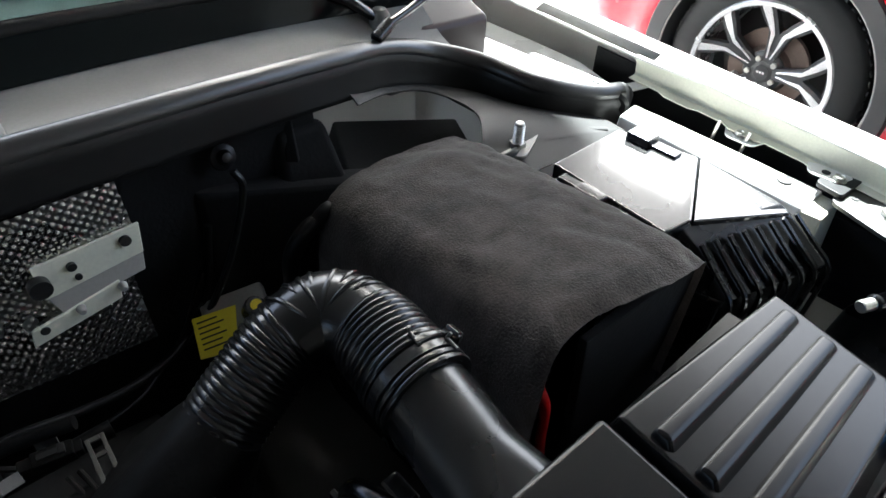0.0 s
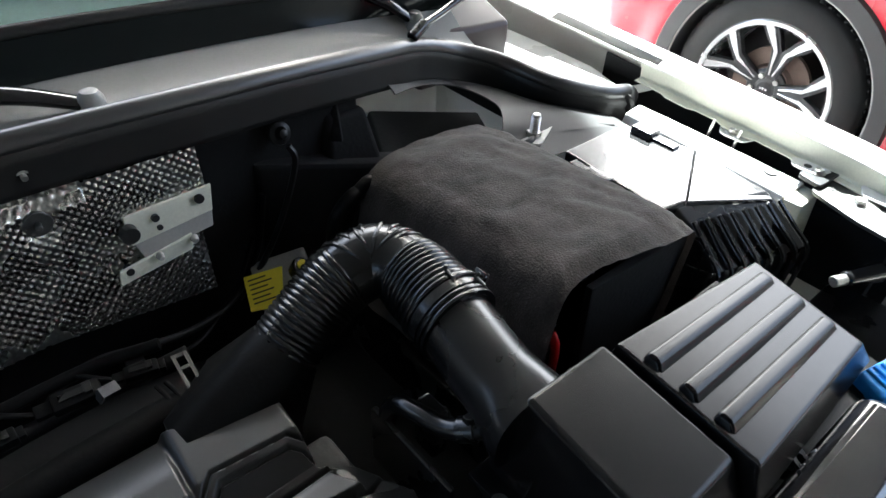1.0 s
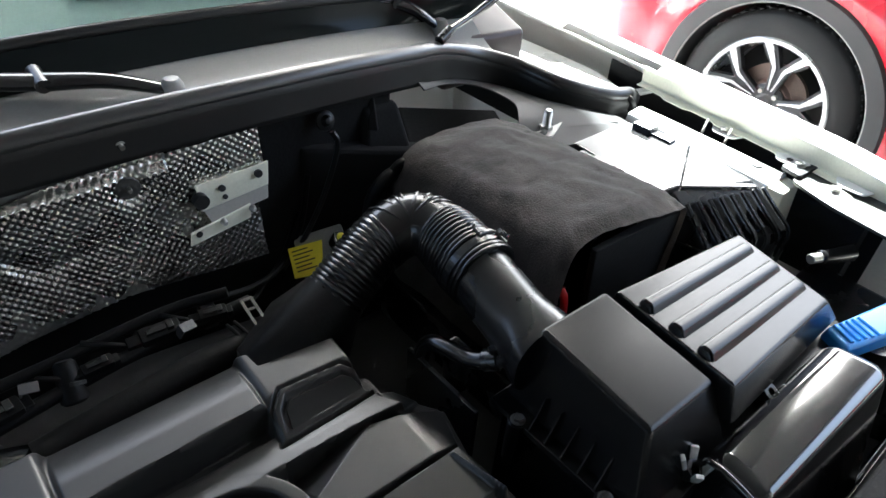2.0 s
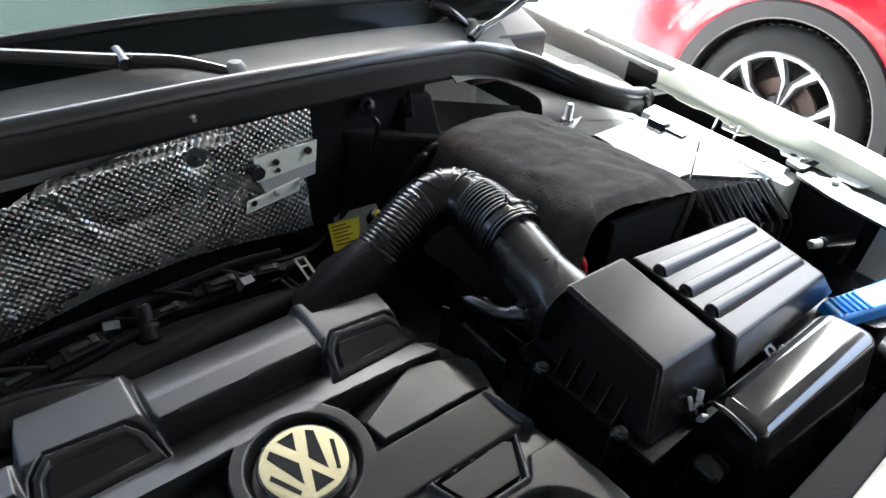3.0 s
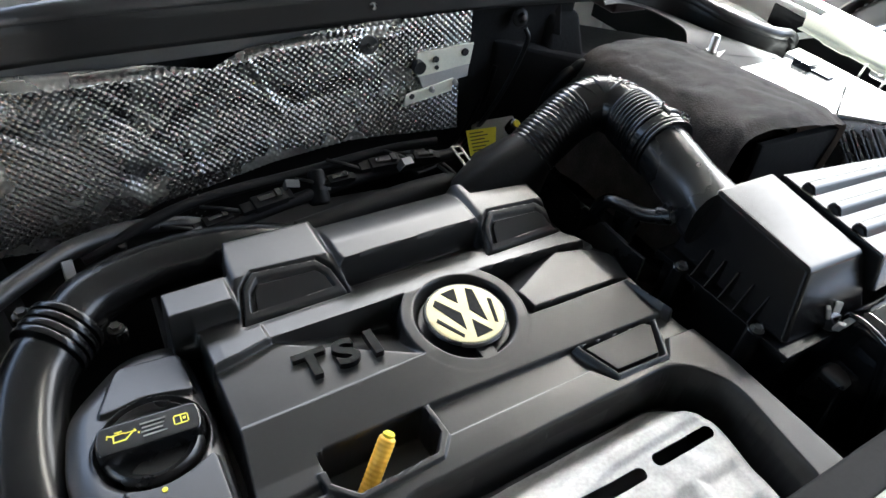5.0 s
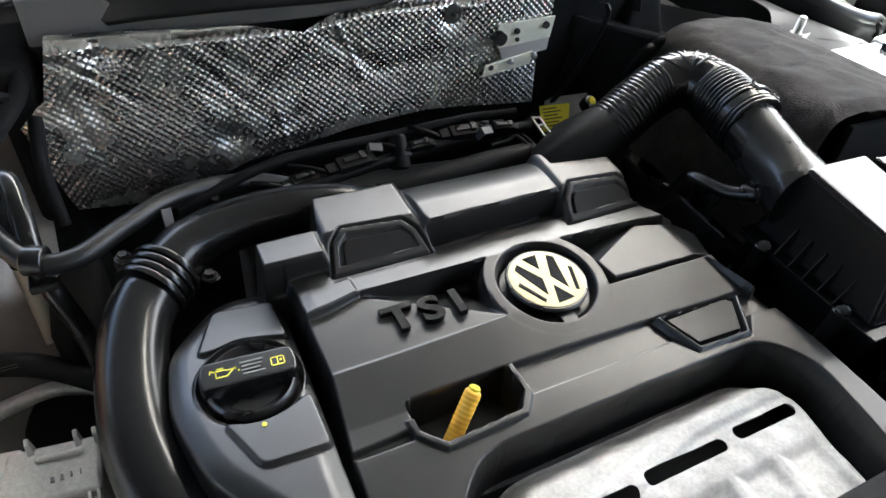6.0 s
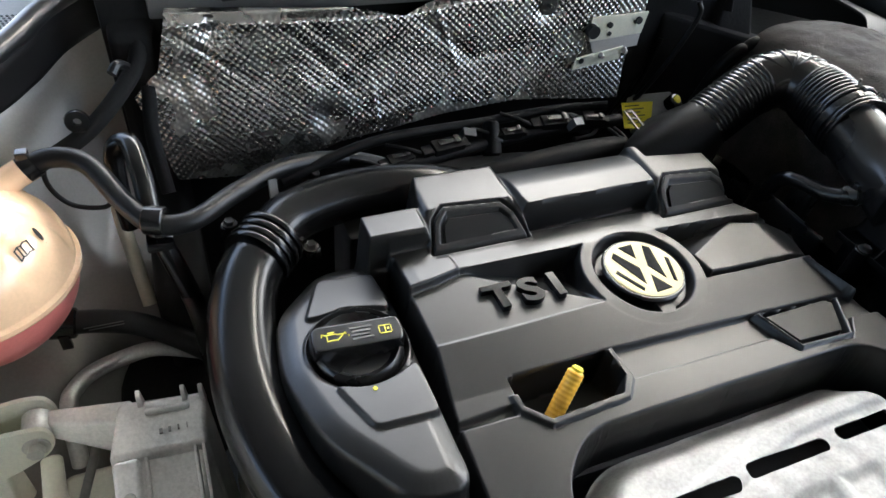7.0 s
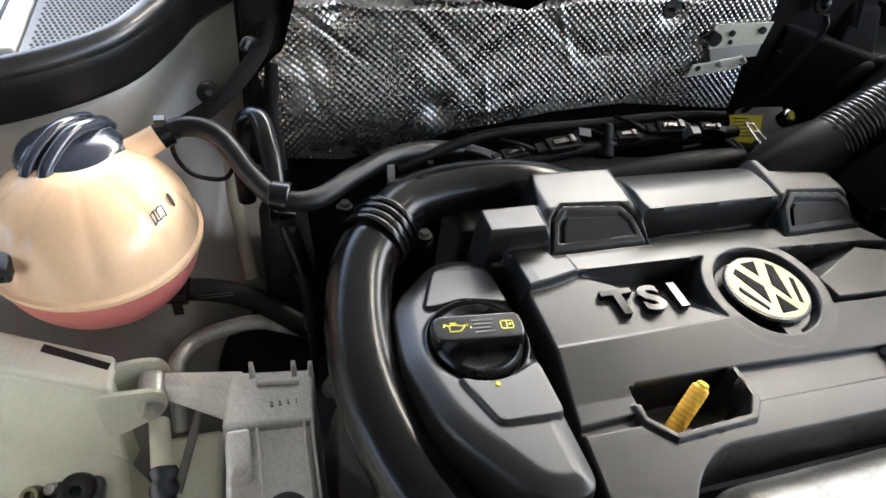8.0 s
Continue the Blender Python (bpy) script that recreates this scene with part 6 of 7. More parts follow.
def left_wing():
    w = thing("left_wing_panel", "white painted inner wing and strut tower", "car panel", (-0.6, 0.35, -0.2))
    bm = bmesh.new()
    rows = []
    line = [p for p in smooth_path([(-0.40, 0.55, 0.11)] + seal_line(-1)[4:] + [(-0.86, 0.30, 0.05)], 8) if p.x < -0.45]
    for i, p in enumerate(line):
        way = line[min(i + 1, len(line) - 1)] - line[max(i - 1, 0)]
        out = Vector((-way.y, way.x, 0)).normalized()
        ring = []
        for o, z in ((-0.03, -0.03), (0.004, -0.042), (0.010, -0.06), (0.014, -0.10), (0.03, -0.16), (0.075, -0.21), (0.14, -0.25), (0.22, -0.30), (0.28, -0.42)):
            flat_out = out.lerp(Vector((0.1, -1, 0)), min(1, o / 0.1)).normalized() if o > 0 else out
            ring.append(bm.verts.new(p + flat_out * o + Vector((0, 0, z))))
        rows.append(ring)
    for a, b in zip(rows, rows[1:]):
        for k in range(8):
            bm.faces.new((a[k], a[k + 1], b[k + 1], b[k]))
    bmesh.ops.recalc_face_normals(bm, faces=bm.faces)
    bmesh.ops.solidify(bm, geom=bm.faces[:], thickness=0.002)
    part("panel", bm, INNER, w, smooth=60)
    part("stiffener", sweep([(-0.47, 0.33, -0.02), (-0.47, 0.32, -0.1), (-0.46, 0.27, -0.18)], 0.008, 10, 6), PRIMER, w)
    part("side_wall", box(-0.90, -0.86, -0.3, 0.6, -0.5, 0.06, 0.004), WHITE, w)
    k = thing("cable_clip", "black plastic cable clip and harness on the strut tower", "cable", (-0.48, 0.31, 0.04))
    part("harness", sweep([(-0.415, 0.42, 0.085), (-0.422, 0.395, 0.062), (-0.445, 0.352, 0.048), (-0.475, 0.328, 0.028), (-0.505, 0.318, 0.012), (-0.54, 0.315, -0.005), (-0.58, 0.31, -0.03)], 0.009, 10, 6), MATT_BLACK, k)
    part("clip", join(lathe([(0.004, 0.004), (0.011, 0.004), (0.012, 0.0), (0.011, -0.004), (0.004, -0.004), (0.004, 0.004)], 18, Matrix.Translation((-0.482, 0.315, 0.046)) @ pose(0, 0, 0, 75, 0, 0))), PLASTIC, k)
    part("hook", sweep([(-0.428, 0.39, 0.06), (-0.438, 0.37, 0.075), (-0.445, 0.36, 0.07)], 0.005, 8, 5), PLASTIC, k)
    part("loop", sweep([(-0.518, 0.30, 0.02), (-0.524, 0.30, -0.006), (-0.519, 0.30, -0.028), (-0.505, 0.30, -0.045), (-0.478, 0.30, -0.051), (-0.466, 0.30, -0.034), (-0.462, 0.30, -0.01)], 0.0026, 8, 6), RUBBER, k)
    g = thing("scuttle_grille", "perforated grey plastic scuttle grille beside the wing", "grille", (-0.62, 0.5, 0.1))
    part("plate", prism([(-0.643, 0.32), (-0.57, 0.365), (-0.52, 0.44), (-0.47, 0.56), (-0.645, 0.56)], 0.072, 0.084, 0.002), GREY_SHEET, g)
    bm = bmesh.new()
    for j in range(24):
        for i in range(26):
            x, y = -0.634 + 0.0052 * (i + 0.5 * (j % 2)), 0.332 + 0.0066 * j
            if y > 0.325 + 0.9 * max(0, x + 0.62):
                bm = join(bm, turned(rod((0, 0, 0), (0, 0, 0.0008), 0.0016, sides=6), pose(x, y, 0.0838, 0, 0, 20) @ Matrix.Diagonal((1.0, 1.45, 1.0, 1.0))))
    tagged(part("perforation", bm, DARK, g), "rows of small dark holes", kind="stuff")
    part("border", prism([(-0.80, 0.325), (-0.646, 0.335), (-0.648, 0.56), (-0.80, 0.58)], 0.066, 0.087, 0.004, 0.0, 3), WHITE, g, "white border of the wing")
    part("gap", prism([(-0.670, 0.34), (-0.666, 0.34), (-0.667, 0.56), (-0.671, 0.56)], 0.084, 0.0875, 0.0), DARK, g, "dark joint")
    d = thing("dark_duct", "dark plastic duct between wing and heat shield", "duct", (-0.43, 0.36, -0.1))
    part("duct", hull_of([(-0.45, 0.40, -0.4), (-0.40, 0.38, -0.4), (-0.38, 0.44, -0.4), (-0.45, 0.45, -0.4), (-0.445, 0.405, 0.09), (-0.405, 0.405, 0.085), (-0.39, 0.44, 0.11), (-0.445, 0.45, 0.11)], 0.01, 3), MATT_BLACK, d)
    part("bracket", sweep([(-0.415, 0.40, 0.03), (-0.42, 0.36, -0.01), (-0.415, 0.32, -0.06)], 0.008, 10, 6), MATT_BLACK, d)
    part("lower_box", join(box(-0.445, -0.39, 0.19, 0.32, -0.34, -0.09, 0.015, 3), box(-0.505, -0.40, 0.14, 0.30, -0.34, -0.215, 0.015, 3)), MATT_BLACK, d)


left_wing()


def engine_mount():
    b = thing("mount_bracket", "cream painted pressed steel mount bracket with a long slot", "bracket", (-0.66, 0.03, -0.2))
    part("flange", hull_of([(-0.80, 0.165, -0.105), (-0.583, 0.074, -0.108), (-0.581, 0.108, -0.108), (-0.80, 0.205, -0.105), (-0.80, 0.165, -0.092), (-0.583, 0.074, -0.096), (-0.581, 0.110, -0.096), (-0.80, 0.21, -0.092)], 0.004, 3), PRIMER, b)
    part("slot", hull_of([(-0.642, 0.124, -0.1), (-0.586, 0.0945, -0.1), (-0.584, 0.101, -0.1), (-0.640, 0.131, -0.1), (-0.642, 0.124, -0.0932), (-0.586, 0.0945, -0.0952), (-0.584, 0.101, -0.0952), (-0.640, 0.131, -0.0930)], 0.0), DARK, b)
    part("web", hull_of([(-0.80, 0.13, -0.24), (-0.592, 0.070, -0.23), (-0.582, 0.092, -0.23), (-0.80, 0.16, -0.24), (-0.80, 0.160, -0.10), (-0.585, 0.076, -0.105), (-0.582, 0.092, -0.105), (-0.80, 0.185, -0.10)], 0.004, 3), PRIMER, b)
    part("lower_ledge", hull_of([(-0.80, -0.12, -0.36), (-0.56, -0.12, -0.36), (-0.565, 0.07, -0.30), (-0.80, 0.13, -0.30), (-0.80, -0.08, -0.275), (-0.578, -0.08, -0.275), (-0.594, 0.080, -0.198), (-0.80, 0.145, -0.190)], 0.010, 4), PRIMER, b)
    def upright(poly, y0, y1, bevel):
        return turned(prism(rounded(poly, 0.010), -y1, -y0, bevel), Matrix(((1, 0, 0, 0), (0, 0, -1, 0), (0, 1, 0, 0), (0, 0, 0, 1))))
    part("ear", upright([(-0.600, -0.172), (-0.578, -0.164), (-0.549, -0.147), (-0.5395, -0.130), (-0.5440, -0.108), (-0.600, -0.106)], 0.0735, 0.0785, 0.0012), PRIMER, b)
    part("ear", upright([(-0.590, -0.160), (-0.540, -0.150), (-0.5370, -0.115), (-0.5430, -0.099), (-0.560, -0.096), (-0.590, -0.100)], 0.099, 0.104, 0.0012), PRIMER, b)
    part("bolt", bolt((-0.5555, 0.0735, -0.130), 0.0075, 0.008, (0, -1, 0.1)), ZINC, b)
    part("spacer", rod((-0.553, 0.079, -0.122), (-0.553, 0.099, -0.120), 0.0125, sides=24, bevel=0.001), CAST, b)
    m = thing("engine_mount", "raw cast aluminium engine mount with ribs", "engine mount", (-0.46, 0.0, -0.2))
    part("arm", hull_of([(-0.545, 0.080, -0.134), (-0.475, 0.045, -0.150), (-0.475, 0.085, -0.150), (-0.545, 0.098, -0.134), (-0.543, 0.080, -0.112), (-0.475, 0.060, -0.108), (-0.472, 0.082, -0.106), (-0.543, 0.096, -0.110)], 0.004, 3), CAST, m)
    part("body", hull_of([(-0.497, 0.0, -0.30), (-0.402, -0.01, -0.30), (-0.40, 0.07, -0.30), (-0.495, 0.085, -0.30), (-0.494, 0.024, -0.106), (-0.414, 0.018, -0.106), (-0.410, 0.068, -0.099), (-0.484, 0.078, -0.101)], 0.005, 3), CAST, m)
    part("lower_body", hull_of([(-0.502, -0.12, -0.30), (-0.405, -0.12, -0.30), (-0.402, 0.03, -0.30), (-0.498, 0.03, -0.30), (-0.498, -0.085, -0.150), (-0.424, -0.09, -0.150), (-0.416, 0.022, -0.113), (-0.491, 0.026, -0.113)], 0.006, 3), CAST, m)
    part("pad", hull_of([(-0.494, -0.022, -0.15), (-0.468, -0.022, -0.15), (-0.468, 0.022, -0.13), (-0.494, 0.022, -0.13), (-0.490, -0.018, -0.116), (-0.472, -0.018, -0.116), (-0.470, 0.020, -0.104), (-0.491, 0.020, -0.104)], 0.004, 3), CAST, m)
    part("bolt", lathe([(0, 0.003), (0.0045, 0.002), (0.0055, 0), (0, 0)], 16, Matrix.Translation((-0.480, -0.012, -0.1145)) @ pose(0, 0, 0, 15, 0, 0)), ZINC, m)
    for x in (-0.465, -0.425, -0.418):
        part("rib", hull_of([(x - 0.002, -0.085, -0.16), (x + 0.002, -0.085, -0.16), (x + 0.002, 0.02, -0.125), (x - 0.002, 0.02, -0.125), (x - 0.0015, -0.080, -0.142), (x + 0.0015, -0.080, -0.142), (x + 0.0015, 0.019, -0.106), (x - 0.0015, 0.019, -0.106)], 0.001), CAST, m)
    for x, y in ((-0.465, 0.074), (-0.428, 0.069), (-0.413, 0.066)):
        part("lug", hull_of([(x - 0.003, y - 0.010, -0.11), (x + 0.003, y - 0.010, -0.11), (x + 0.003, y + 0.004, -0.11), (x - 0.003, y + 0.004, -0.11), (x - 0.0025, y - 0.003, -0.09), (x + 0.0015, y - 0.003, -0.09), (x + 0.0015, y + 0.003, -0.088), (x - 0.0025, y + 0.003, -0.088)], 0.001), CAST, m)
    part("lip", rod((-0.462, 0.060, -0.100), (-0.425, 0.056, -0.0995), 0.003, sides=10, bevel=0.001), CAST, m)
    part("mark", join(*[box(-0.452 + i * 0.0075, -0.4490 + i * 0.0068, 0.036, 0.041, -0.1045, -0.1022, 0.0003) for i in range(4)]), GREY_SHEET, m, "cast mark, unreadable")
    part("well", lathe([(0, 0.004), (0.014, 0.004), (0.020, 0.002), (0.022, -0.02), (0, -0.02)], 32, Matrix.Translation((-0.447, -0.052, -0.134)) @ pose(0, 0, 0, 17, 0, 0)), FENDER_GREY, m, "dark rubber core")
    s = thing("mount_stay", "pale steel stay with a ribbed blue-black cap below the mount", "stay", (-0.55, 0.0, -0.25))
    part("stay", rod((-0.558, 0.092, -0.180), (-0.5545, 0.040, -0.192), 0.0095, 0.0105, 20, 0.002), PRIMER, s)
    knob = sweep([(-0.5545, 0.044, -0.1915), (-0.5540, 0.030, -0.195), (-0.5535, 0.010, -0.201), (-0.553, -0.012, -0.207)], lambda s, u: 0.0125 + 0.0010 * math.sin(s * 420), 24, resample=0.0015)
    for v in knob.verts:
        v.co += Vector((1, 0, 1)) * 0.0016 * noise.noise(v.co * 130)
    part("cap", knob, BLUECAP, s)
    part("link", rod((-0.522, 0.105, -0.195), (-0.545, 0.03, -0.215), 0.0045, sides=10), GREY_SHEET, s)
    part("foot", hull_of([(-0.57, -0.12, -0.34), (-0.52, -0.12, -0.34), (-0.51, 0.10, -0.30), (-0.56, 0.10, -0.30), (-0.57, -0.10, -0.26), (-0.52, -0.10, -0.26), (-0.50, 0.10, -0.225), (-0.56, 0.10, -0.225)], 0.008, 3), PRIMER, s)
    v = thing("valve_block", "dark valve block with a brass and a black fitting", "valve", (-0.63, 0.02, -0.22))
    part("body", join(box(-0.72, -0.612, 0.012, 0.052, -0.245, -0.209, 0.008, 3), box(-0.655, -0.608, 0.018, 0.060, -0.225, -0.203, 0.008, 3)), BLUECAP, v)
    part("fitting", lathe([(0.0045, 0.006), (0.0075, 0.006), (0.0085, 0.0), (0.009, -0.012), (0.0045, -0.012), (0.0045, 0.006)], 24, Matrix.Translation((-0.668, 0.047, -0.203)) @ pose(0, 0, 0, 28, 0, 0)), GOLD, v, "brass fitting")
    part("fitting", lathe([(0, 0.005), (0.004, 0.006), (0.006, 0.002), (0.006, -0.012), (0, -0.012)], 18, Matrix.Translation((-0.652, 0.050, -0.203)) @ pose(0, 0, 0, 28, 0, 0)), ZINC, v)
    part("fitting", lathe([(0.005, 0.004), (0.010, 0.006), (0.0145, 0.005), (0.016, 0.0), (0.016, -0.012), (0.005, -0.012), (0.005, 0.004)], 28, Matrix.Translation((-0.629, 0.042, -0.199)) @ pose(0, 0, 0, 28, 0, 0)), RUBBER, v)
    d = thing("belt_drive_casting", "grey cast pulley bracket beside the charge pipe", "bracket", (-0.38, -0.05, -0.25))
    part("bracket", join(hull_of([(-0.405, -0.16, -0.34), (-0.33, -0.16, -0.34), (-0.34, 0.09, -0.30), (-0.400, 0.09, -0.30), (-0.400, -0.10, -0.235), (-0.368, -0.10, -0.235), (-0.372, 0.07, -0.205), (-0.392, 0.075, -0.205)], 0.006, 3), hull_of([(-0.397, 0.0, -0.23), (-0.36, -0.03, -0.23), (-0.355, -0.01, -0.23), (-0.392, 0.09, -0.23), (-0.393, 0.02, -0.192), (-0.366, -0.01, -0.197), (-0.362, 0.0, -0.197), (-0.386, 0.085, -0.19)], 0.005, 3)), GREY_SHEET, d)
    part("boss", lathe([(0.005, 0.004), (0.0105, 0.004), (0.012, -0.02), (0.005, -0.02), (0.005, 0.004)], 24, Matrix.Translation((-0.384, 0.118, -0.205)) @ pose(0, 0, 0, 25, 0, 0)), GREY_SHEET, d)
    part("bolt", bolt((-0.394, -0.035, -0.205), 0.005, 0.005, (0, -0.3, 1)), ZINC, d)
    part("bolt", bolt((-0.382, -0.06, -0.215), 0.005, 0.005, (0, -0.3, 1)), ZINC, d)


engine_mount()


def bay_floor():
    f = thing("undertray", "dark undertray and front rails at the bottom of the bay", "undertray", (MID, 0, -0.55))
    part("tray", box(-0.86, 0.88, -0.30, 0.50, -0.60, -0.54, 0.002), DARK, f)
    part("rail", box(0.62, 0.79, -0.26, 0.30, -0.54, -0.16, 0.01), DARK, f)
    part("rail", box(-0.86, -0.60, -0.28, 0.2, -0.54, -0.30, 0.01), PRIMER, f)
    part("radiator", box(-0.55, 0.75, -0.30, -0.262, -0.54, -0.05, 0.004), PLASTIC, f)
    g = thing("gearbox", "dark gearbox under the battery tray", "gearbox", (0.42, 0.1, -0.4))
    part("case", box(0.24, 0.6, 0.0, 0.36, -0.5, -0.2, 0.03, 3), DARK, g)
    part("tray", box(0.37, 0.61, 0.03, 0.34, -0.20, -0.12, 0.006), PLASTIC, g)


bay_floor()


# ---- the red car beside ----
def wheel(at):
    F = Vector(at)
    w = thing("wheel", "alloy wheel with black and machined twin spokes", "wheel", at)
    m = Matrix.Translation(F) @ pose(0, 0, 0, 0, -90, 0)
    prof = [(0.255, -0.11), (0.27, -0.118), (0.31, -0.118), (0.345, -0.105), (0.362, -0.085), (0.366, -0.04), (0.366, 0.04), (0.362, 0.085), (0.345, 0.105), (0.30, 0.117), (0.262, 0.112), (0.25, 0.10), (0.25, -0.10), (0.255, -0.11)]
    tyre = part("tyre", lathe(prof, 96, m), TYRE, w)
    block = hull_of([(-0.008, -0.02, 0), (0.008, -0.02, 0), (0.008, 0.02, 0), (-0.008, 0.02, 0), (-0.007, -0.02, 0.006), (0.007, -0.02, 0.006), (0.007, 0.02, 0.006), (-0.007, 0.02, 0.006)], 0.0)
    me = finish(block, TYRE, "tread_block", 0)
    for i in range(64):
        for row, r in ((0.075, 0.362), (-0.075, 0.362), (0.025, 0.365), (-0.025, 0.365)):
            a = 2 * math.pi * (i + 0.5 * (row > 0)) / 64
            ob = new("tread_block", me)
            ob.parent = tyre
            ob.matrix_basis = pose(0, 0, 0, 0, -90, 0) @ Matrix.Rotation(a, 4, "Z") @ Matrix.Translation((r, 0, row)) @ pose(0, 0, 0, 0, 90, 0) @ pose(0, 0, 0, 0, 0, 18 if row > 0 else -18) @ Matrix.Diagonal((1, 0.55, 1, 1))
    rim = part("rim", lathe([(0.262, 0.108), (0.268, 0.112), (0.262, 0.118), (0.247, 0.114), (0.238, 0.09), (0.235, -0.1), (0.228, -0.1), (0.232, 0.085), (0.25, 0.106), (0.262, 0.108)], 96, m), RIM, w, "machined rim edge")
    spin = -8
    for k in range(5):
        for s in (-1, 1):
            a = radians(72 * k + spin)

            def at_polar(r, off, z):
                return (r * math.cos(a) - off * math.sin(a), r * math.sin(a) + off * math.cos(a), z)
            def spoke(pts, z, th):
                """An arm through stations of (radius, offset, height, half width)."""
                bm = bmesh.new()
                rows = []
                for i, (r, o, zz, wd) in enumerate(pts):
                    lean = s * wd * 0.75 * (i > 2)
                    rows.append([bm.verts.new(at_polar(r + dr, s * o + do, zz + z + dz)) for do, dz, dr in ((-wd, 0, lean), (wd, 0, -lean), (wd, -th, -lean), (-wd, -th, lean))])
                for p, q in zip(rows, rows[1:]):
                    for j in range(4):
                        bm.faces.new((p[j], p[(j + 1) % 4], q[(j + 1) % 4], q[j]))
                bm.faces.new(rows[0])
                bm.faces.new(rows[-1])
                bmesh.ops.recalc_face_normals(bm, faces=bm.faces)
                return turned(bevelled(bm, 0.0015, 1), m)
            part("spoke", spoke([(0.040, 0.010, 0.068, 0.012), (0.10, 0.012, 0.076, 0.015), (0.155, 0.020, 0.086, 0.021), (0.195, 0.050, 0.095, 0.019), (0.25, 0.094, 0.106, 0.022)], -0.004, 0.03), RIMDARK, rim, "black spoke")
            part("spoke_face", spoke([(0.056, 0.007, 0.069, 0.0036), (0.10, 0.0145, 0.077, 0.0046), (0.150, 0.021, 0.087, 0.0085), (0.195, 0.051, 0.096, 0.0100), (0.25, 0.095, 0.107, 0.0130)], 0.0, 0.006), RIM, rim, "machined spoke face")
    part("hub", lathe([(0, 0.068), (0.028, 0.068), (0.032, 0.064), (0.06, 0.06), (0.075, 0.05), (0.075, 0.02), (0, 0.02)], 32, m), RIMDARK, rim)
    part("hub_badge", join(*[turned(box(-0.016 + i * 0.011, -0.008 + i * 0.011, -0.004, 0.004, 0.068, 0.0688, 0), m @ pose(0, 0, 0, 0, 0, -90)) for i in range(3)]), RIM, rim, "plain bars on the hub cap")
    for k in range(5):
        a = radians(72 * k + spin + 36)
        part("wheel_nut", rod(m @ Vector((0.052 * math.cos(a), 0.052 * math.sin(a), 0.055)), m @ Vector((0.052 * math.cos(a), 0.052 * math.sin(a), 0.072)), 0.011, sides=6, bevel=0.001), ZINC, rim)
    part("brake_disc", lathe([(0, 0.0), (0.15, 0.0), (0.15, 0.02), (0.09, 0.022), (0.08, 0.04), (0, 0.04)], 48, m), DISC, w, "rust-tinged brake disc")
    part("caliper", turned(box(0.10, 0.17, -0.06, 0.06, 0.0, 0.04, 0.01), m @ pose(0, 0, 0, 0, 0, 140)), GREY_SHEET, w)


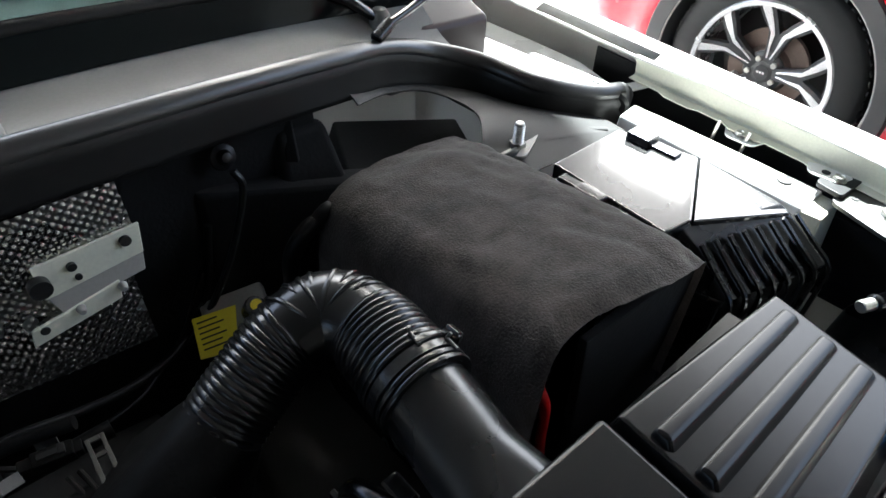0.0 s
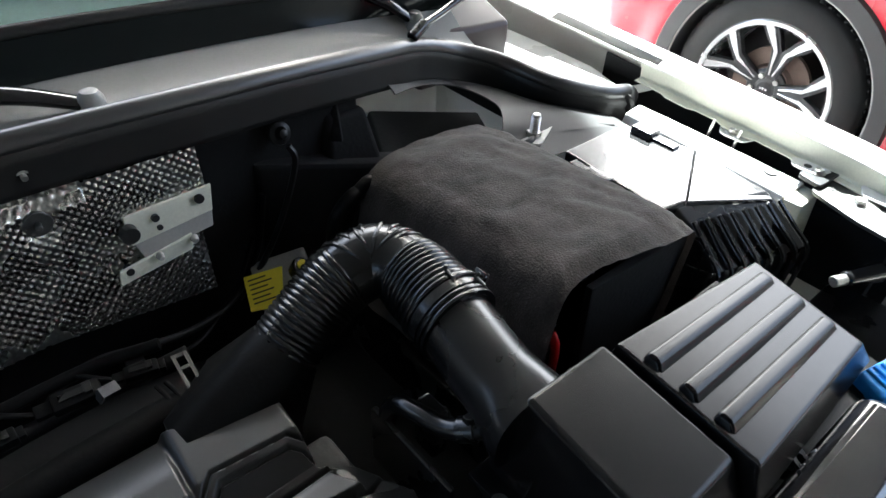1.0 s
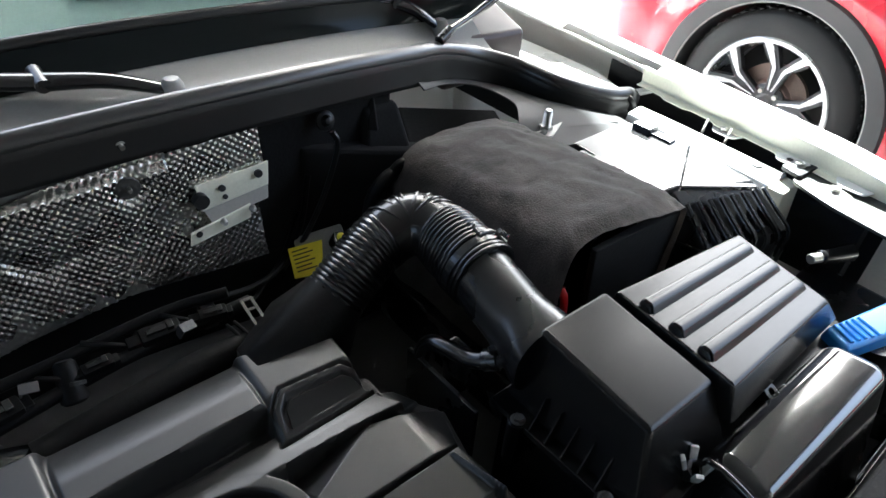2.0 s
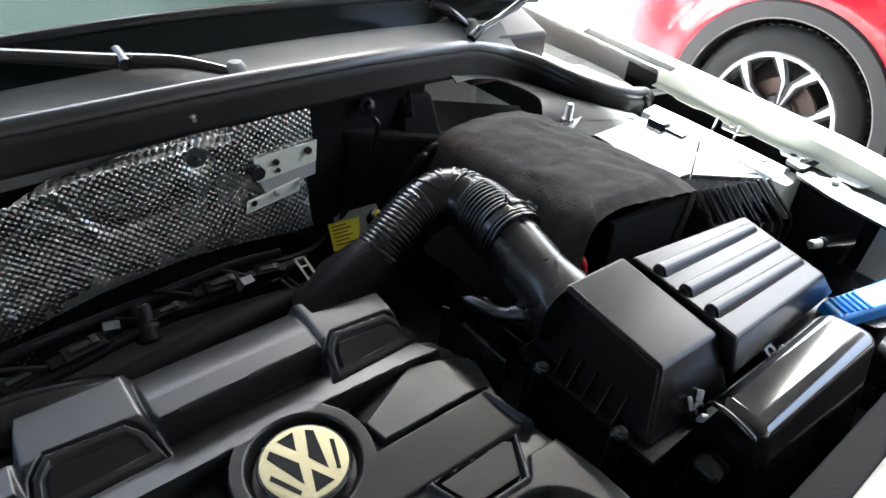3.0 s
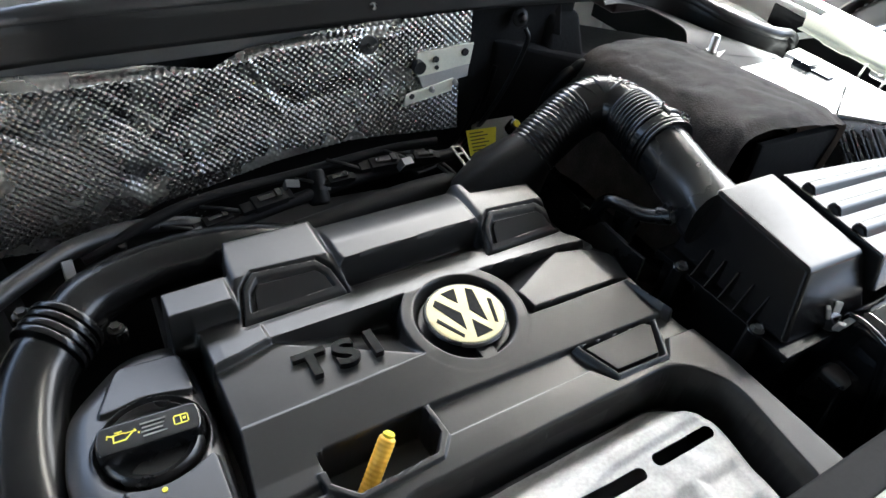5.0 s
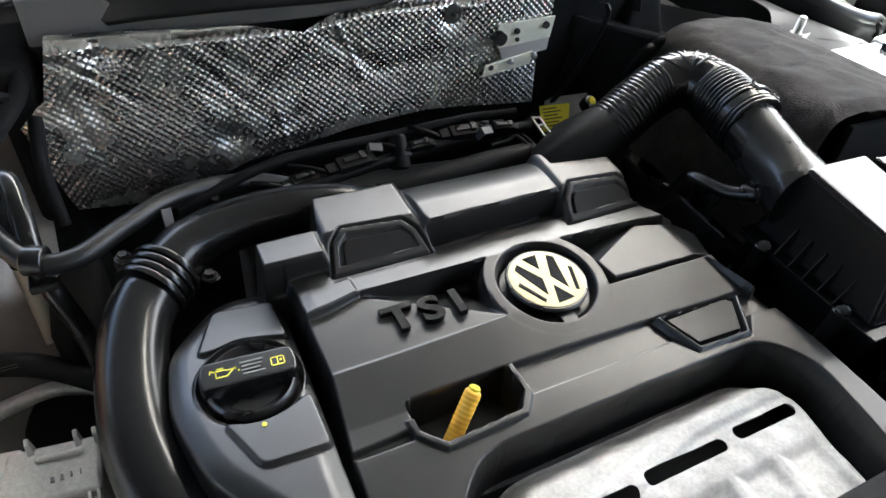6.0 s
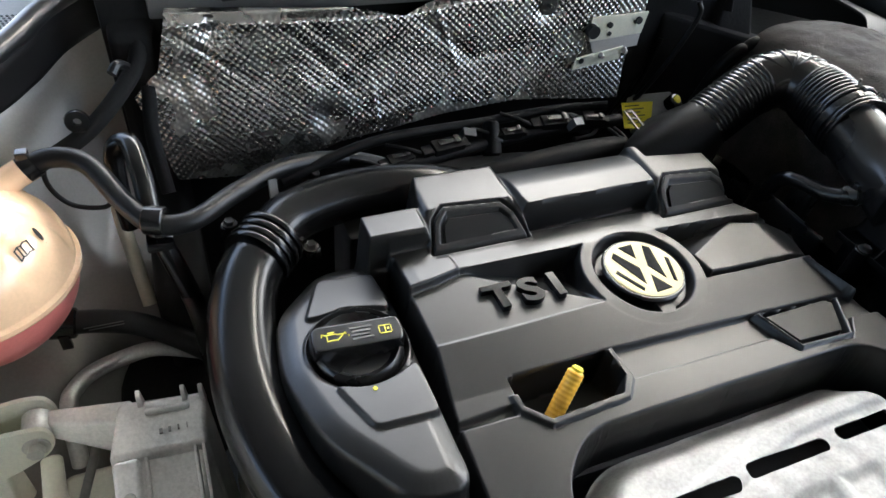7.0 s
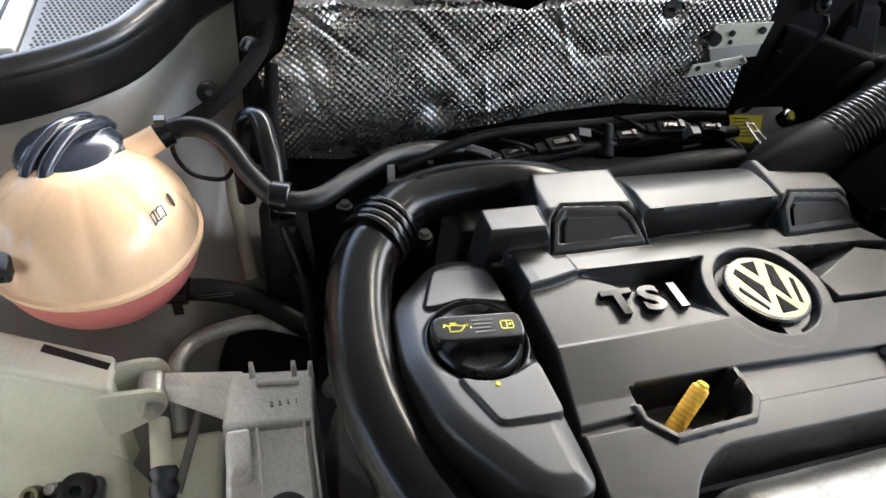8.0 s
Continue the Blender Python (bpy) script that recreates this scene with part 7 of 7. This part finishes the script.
def red_car():
    hub = (2.60, 0.718, 0.331 - Z0)
    wheel(hub)
    c = thing("red_car", "bright red parked car with grey wheel arch cladding", "car", (3.4, -0.3, -Z0))
    # side skin with a wheel arch cut in it
    ys, zs = np.linspace(-3.2, 1.75, 150), np.linspace(-0.70, 0.22, 50)
    Yg, Zg = np.meshgrid(ys, zs)
    rr = np.hypot(Yg - hub[1], Zg - hub[2])
    Xg = 2.50 + 0.10 * ease((Zg - 0.05) / 0.7) ** 1.2 + 0.35 * ease((Yg - 1.25) / 0.7) ** 2 - 0.03 * np.exp(-((rr - 0.47) / 0.08) ** 2)
    keep = rr > 0.405
    bm = sheet(Yg, Zg, Xg, keep)
    for v in bm.verts:
        v.co = (v.co.z, v.co.x, v.co.y)
    bmesh.ops.recalc_face_normals(bm, faces=bm.faces)
    part("side_panel", bm, RED, c, smooth=60)
    bm = bmesh.new()
    rows = []
    for i in range(49):
        a = radians(-25 + 230 * i / 48)
        rows.append([bm.verts.new((x, hub[1] + r * math.cos(a), hub[2] + r * math.sin(a))) for r, x in ((0.39, 2.60), (0.392, 2.475), (0.40, 2.462), (0.455, 2.458), (0.468, 2.475), (0.468, 2.52))])
    for a, b in zip(rows, rows[1:]):
        for k in range(5):
            bm.faces.new((a[k], a[k + 1], b[k + 1], b[k]))
    bmesh.ops.recalc_face_normals(bm, faces=bm.faces)
    part("arch_cladding", bm, CLADDING, c, "grey plastic wheel arch", smooth=50)
    bm = bmesh.new()
    rows = []
    for i in range(33):
        a = radians(-10 + 200 * i / 32)
        rows.append([bm.verts.new((x, hub[1] + 0.40 * math.cos(a), hub[2] + 0.40 * math.sin(a))) for x in (2.50, 2.95)])
    for a, b in zip(rows, rows[1:]):
        bm.faces.new((a[0], a[1], b[1], b[0]))
    bmesh.ops.solidify(bm, geom=bm.faces[:], thickness=0.004)
    part("wheel_house", bm, RUBBER, c)
    part("arch_lip", sweep([(2.470, hub[1] + 0.398 * math.cos(radians(a)), hub[2] + 0.398 * math.sin(radians(a))) for a in range(-20, 205, 15)], 0.006, 8, 4), GREY_SHEET, c, "pale edge of the wheel arch")
    part("wheel_house_wall", rod((2.80, hub[1], hub[2]), (2.82, hub[1], hub[2]), 0.41, sides=32), RUBBER, c)
    part("far_body", hull_of([(2.95, -3.1, -0.65), (4.2, -3.1, -0.65), (4.2, 1.5, -0.65), (2.95, 1.5, -0.65), (2.95, -3.1, 0.1), (4.2, -3.1, 0.1), (4.2, 1.5, 0.2), (2.95, 1.5, 0.2)], 0.03), RED, c)
    part("cabin", hull_of([(2.62, -1.6, 0.1), (4.1, -1.6, 0.1), (4.1, 1.5, 0.15), (2.62, 1.5, 0.15), (2.85, -0.9, 0.78), (3.9, -0.9, 0.78), (3.9, 1.2, 0.78), (2.85, 1.2, 0.78)], 0.03), GLASS, c)
    part("bumper_cladding", hull_of([(2.52, 1.22, -0.62), (2.9, 1.7, -0.62), (4.0, 1.7, -0.62), (4.0, 1.1, -0.62), (2.49, 1.2, -0.40), (2.86, 1.74, -0.36), (4.0, 1.74, -0.36), (4.0, 1.1, -0.40)], 0.02, 3), CLADDING, c)
    part("reflector", hull_of([(2.60, 1.40, -0.44), (2.68, 1.50, -0.44), (2.70, 1.48, -0.44), (2.62, 1.38, -0.44), (2.58, 1.40, -0.30), (2.66, 1.52, -0.30), (2.70, 1.5, -0.30), (2.62, 1.38, -0.30)], 0.01, 2), SILVERLENS, c, "red rear reflector")


red_car()
